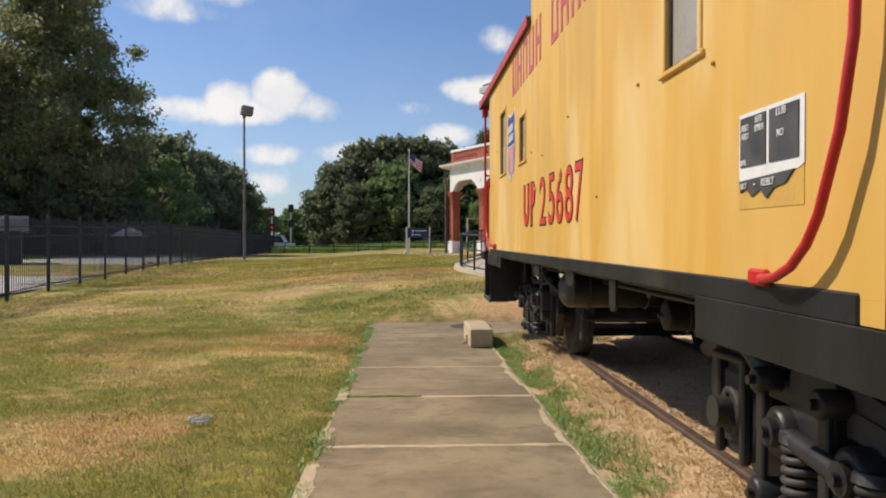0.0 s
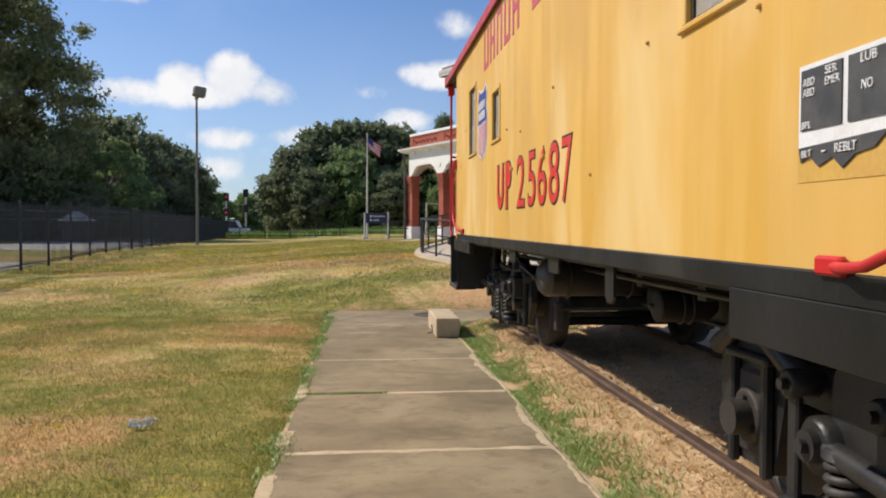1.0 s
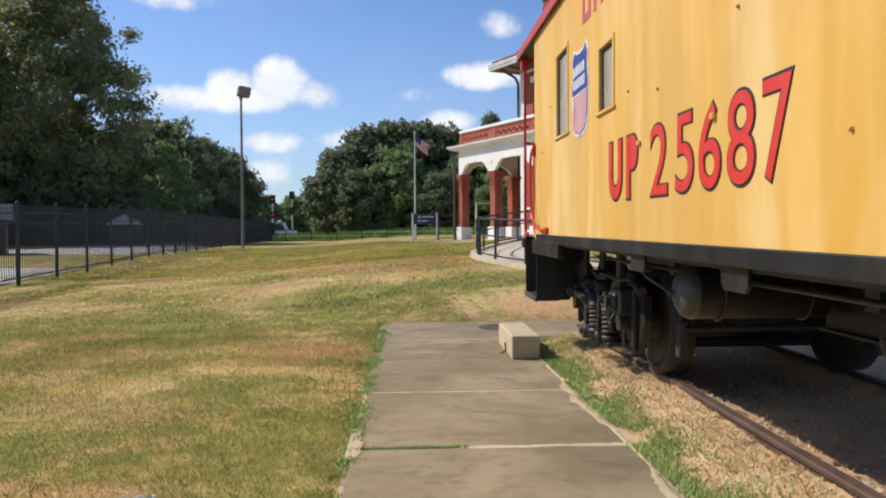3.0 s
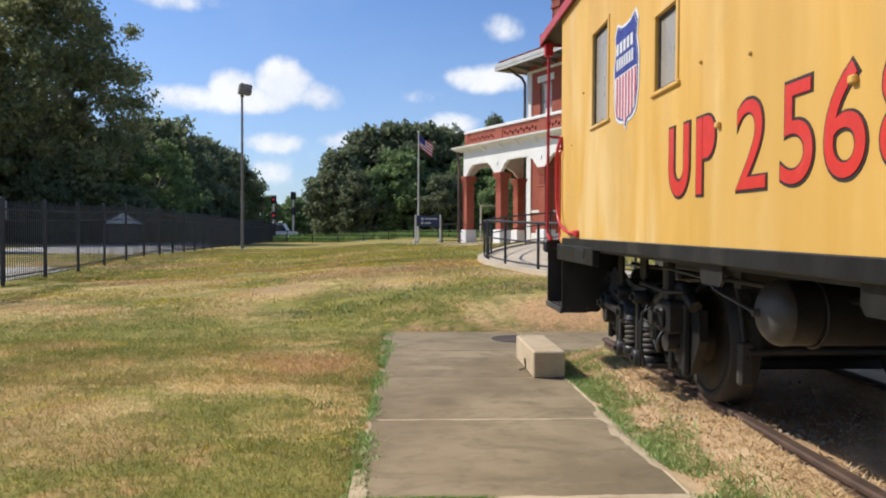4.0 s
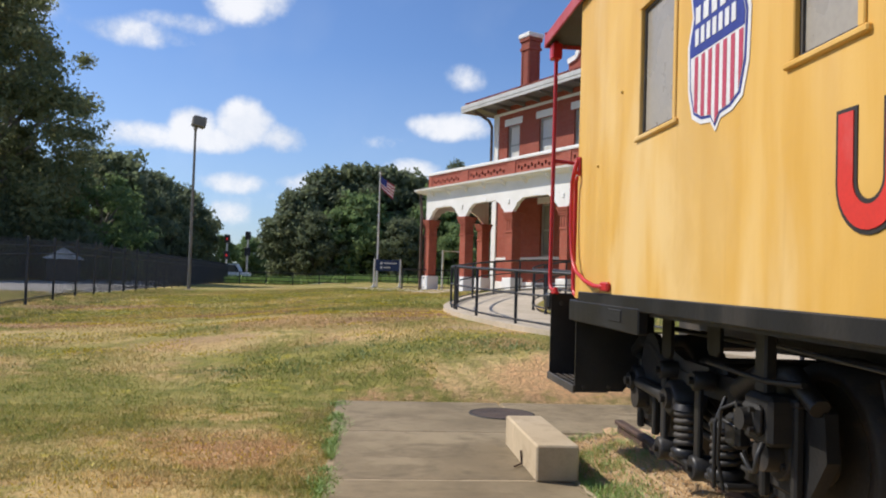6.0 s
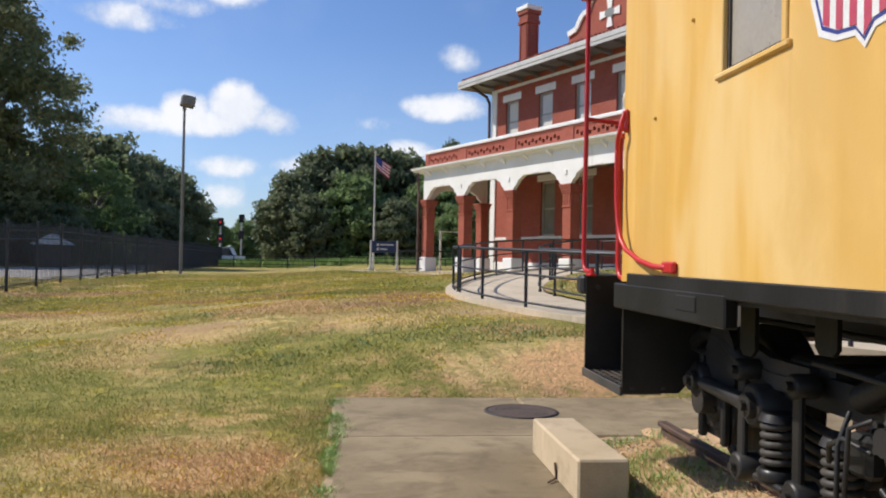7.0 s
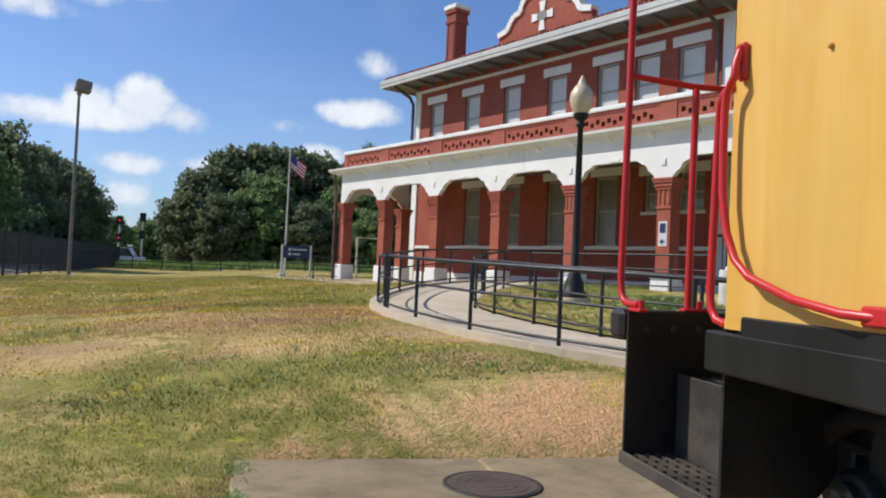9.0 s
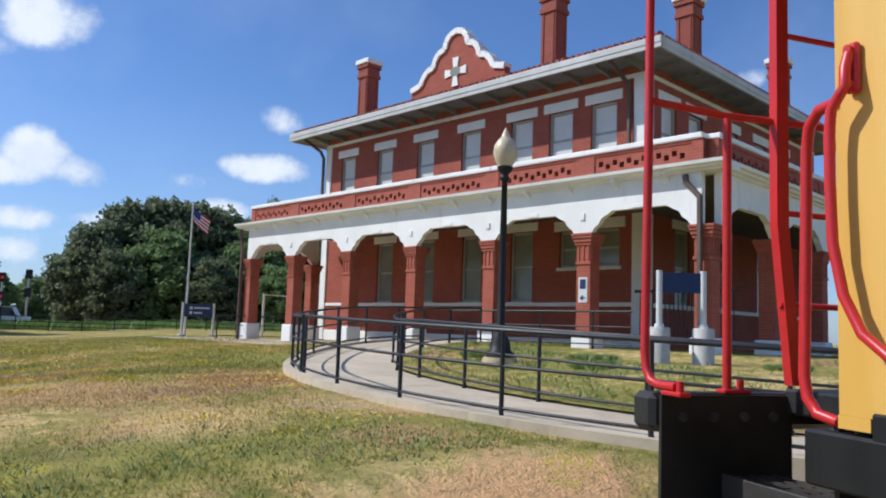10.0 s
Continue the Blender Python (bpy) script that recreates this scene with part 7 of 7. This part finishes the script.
x, y = rs.uniform(-1.63, -0.95, n), 6.9 + rs.normal(0, 0.012, n)
blades("grass", x, y, 0.022, 0.004, WEED, "green grass growing in the joint between slabs", 0.012, 6, 0.5)
n = 6000
x, y = 0.08 + 1.7 * rs.uniform(0, 1, n) ** 1.6, 11.1 + rs.normal(0, 0.42, n)
keep = np.array([11.86 > b and noise.noise((a * 3, b * 3, 5)) > -0.12 for a, b in zip(x, y)])
x, y = x[keep], y[keep]
blades("grass", x, y, 0.05, 0.005, WEED, "sparse green grass at the end of the rails", 0.0, 7, 0.6, lambda a, b: verge_at(a, b) if a < 0.725 else bed_at(a, b))
# pale sand washed over the left edge of the walk
sand = Mesh()
rows = []
for i in range(560):
    py = 2.4 + i * 0.02
    reach = (0.62 - 0.50 * smooth01(7.0, 9.5, py)) * (0.05 + 0.10 * max(noise.noise((3.1, py * 0.9, 0)), -0.35) + 0.05 * noise.noise((7.7, py * 3.5, 0)) + 0.03 * noise.noise((1.7, py * 14, 0)) + 0.02 * noise.noise((5.7, py * 31, 0)))
    sink = 0.035 * max(smooth01(7.4, 8.8, py), smooth01(-0.02, -0.22, noise.noise((4.4, py * 1.3, 3))))
    rows += [(-1.70, py, 0.004 - sink), (-1.64 + max(reach, 0.0) * 0.6, py, 0.007 - sink), (-1.64 + max(reach, 0.0), py, 0.0055 - sink - (0.012 if reach <= 0 else 0.0))]
sand.add(rows, [(3 * i + k, 3 * i + k + 1, 3 * i + k + 4, 3 * i + k + 3) for i in range(559) for k in (0, 1)], True)
rows = []
for i in range(420):
    py = 2.4 + i * 0.02
    reach = 0.03 + 0.13 * noise.noise((13.1, py * 0.8, 0)) + 0.05 * noise.noise((17.7, py * 3.5, 0)) + 0.02 * noise.noise((11.7, py * 14, 0))
    rows += [(0.06, py, -0.004), (0.03 - max(reach, 0.0) * 0.6, py, 0.0075), (0.03 - max(reach, 0.0), py, 0.0055 - (0.012 if reach <= 0 else 0.0))]
sand.add(rows, [(3 * i + k, 3 * i + 3 + k, 3 * i + 4 + k, 3 * i + 1 + k) for i in range(419) for k in (0, 1)], True)
tagged(new("sand", sand.data("sand", SAND)), "pale dry sand washed onto the sidewalk edge", "sand", "", "stuff")
# darker weed rosettes and yellow flowers
cx, cy = np.concatenate([rs.uniform(-9, 1.0, 70), rs.uniform(-3.5, 1.2, 60)]), np.concatenate([rs.uniform(3, 30, 70), rs.normal(15.8, 0.6, 60)])
k = ~on_walk(cx, cy) & ~in_ring(cx, cy)
cx, cy = cx[k], cy[k]
x, y = (np.repeat(cx, 34) + rs.normal(0, 0.15, len(cx) * 34)), (np.repeat(cy, 34) + rs.normal(0, 0.12, len(cx) * 34))
k = ~on_walk(x, y)
blades("weeds", x[k], y[k], 0.040, 0.010, SHRUB, "dark green weed patches in the lawn", 0.0, 9)
cx, cy = np.concatenate([rs.uniform(-8, -2, 40), rs.uniform(-9, 1.5, 330)]), np.concatenate([rs.uniform(3.5, 12, 40), 16 + 20 * rs.uniform(0, 1, 330) ** 0.8])
k = ~on_walk(cx, cy) & ~in_ring(cx, cy)
cx, cy = cx[k], cy[k]
x, y = (np.repeat(cx, 60) + rs.normal(0, 0.27, len(cx) * 60)), (np.repeat(cy, 60) + rs.normal(0, 0.12, len(cx) * 60))
k = ~on_walk(x, y)
x, y = x[k], y[k]
k = y < 13
blades("flowers", x[k], y[k], 0.010, 0.007, FLOWER, "tiny yellow wild flowers in the grass by the walk", 0.024, 13, 1.0)
blades("flowers", x[~k], y[~k], 0.013, 0.014, FLOWER, "tiny yellow wild flowers across the lawn", 0.03, 10, 1.0)
n = 26000
x, y = np.concatenate([rs.uniform(0.16, 0.69, 19000), rs.uniform(0.77, 2.2, 7000)]), 2 + 9.4 * rs.uniform(0, 1, n) ** 1.25
blades("straw", x, y, 0.028, 0.0045, STRAW, "loose dry straw on the dirt beside the rail", 0.004, 11, 2.2, lambda a, b: verge_at(a, b) if a < 0.725 else bed_at(a, b))
n = 6000
aa, dd = rs.uniform(100, 280, n), RI - 0.25 - np.abs(rs.normal(0, 1.6, n))
x, y = CX + dd * np.cos(np.radians(aa)), CY + dd * np.sin(np.radians(aa))
blades("grass", x, y, 0.07, 0.010, BLADE, "longer grass on the island inside the ramp", 0.0, 12, 0.8, island_height)
n = 9000
aa, dd = rs.uniform(100, 280, n), RI - 0.3 - 3.2 * rs.uniform(0, 1, n)
x, y = CX + dd * np.cos(np.radians(aa)), CY + dd * np.sin(np.radians(aa))
keep = np.array([noise.noise((a * 0.8, b * 0.8, 3)) > -0.05 for a, b in zip(x, y)])
blades("weeds", x[keep], y[keep], 0.075, 0.013, SHRUB, "dark green weeds on the island inside the ramp", 0.0, 15, 0.8, island_height)
for k, (bx, by, br) in enumerate(((5.1, 20.2, 0.4), (6.2, 22.2, 0.5), (7.6, 18.6, 0.35), (4.6, 24.2, 0.35), (9.0, 18.0, 0.4))):
    n = 1500
    aa, dd = rs.uniform(0, 2 * np.pi, n), br * np.sqrt(rs.uniform(0, 1, n))
    ob = blades("shrub", bx + dd * np.cos(aa), by + dd * np.sin(aa), 0.085, 0.018, SHRUB, "low green leafy plant on the grass island", 0.0, 30 + k, 0.6, island_height)
    tagged(ob, category="shrub")
stones = Mesh()
for k in range(4200):
    px, py, s = (rs.uniform(0.79, 2.1), rs.uniform(1.5, 11.8), rs.uniform(0.008, 0.026)) if k < 2600 else (rs.uniform(0.1, 0.66), 11.8 - 4.2 * rs.uniform(0, 1) ** 1.7, rs.uniform(0.005, 0.018))
    o = [Vector((px, py, (verge_at if px < 0.725 else bed_at)(px, py) + s * 0.3)) + Vector(rs.normal(0, 1, 3)).normalized() * s for _ in range(4)]
    stones.add(o, [(0, 1, 2), (0, 2, 3), (0, 3, 1), (1, 3, 2)])
tagged(new("gravel", stones.data("gravel", STONE_CHIP)), "loose stone chips between and beside the rails", "gravel", "", "stuff")
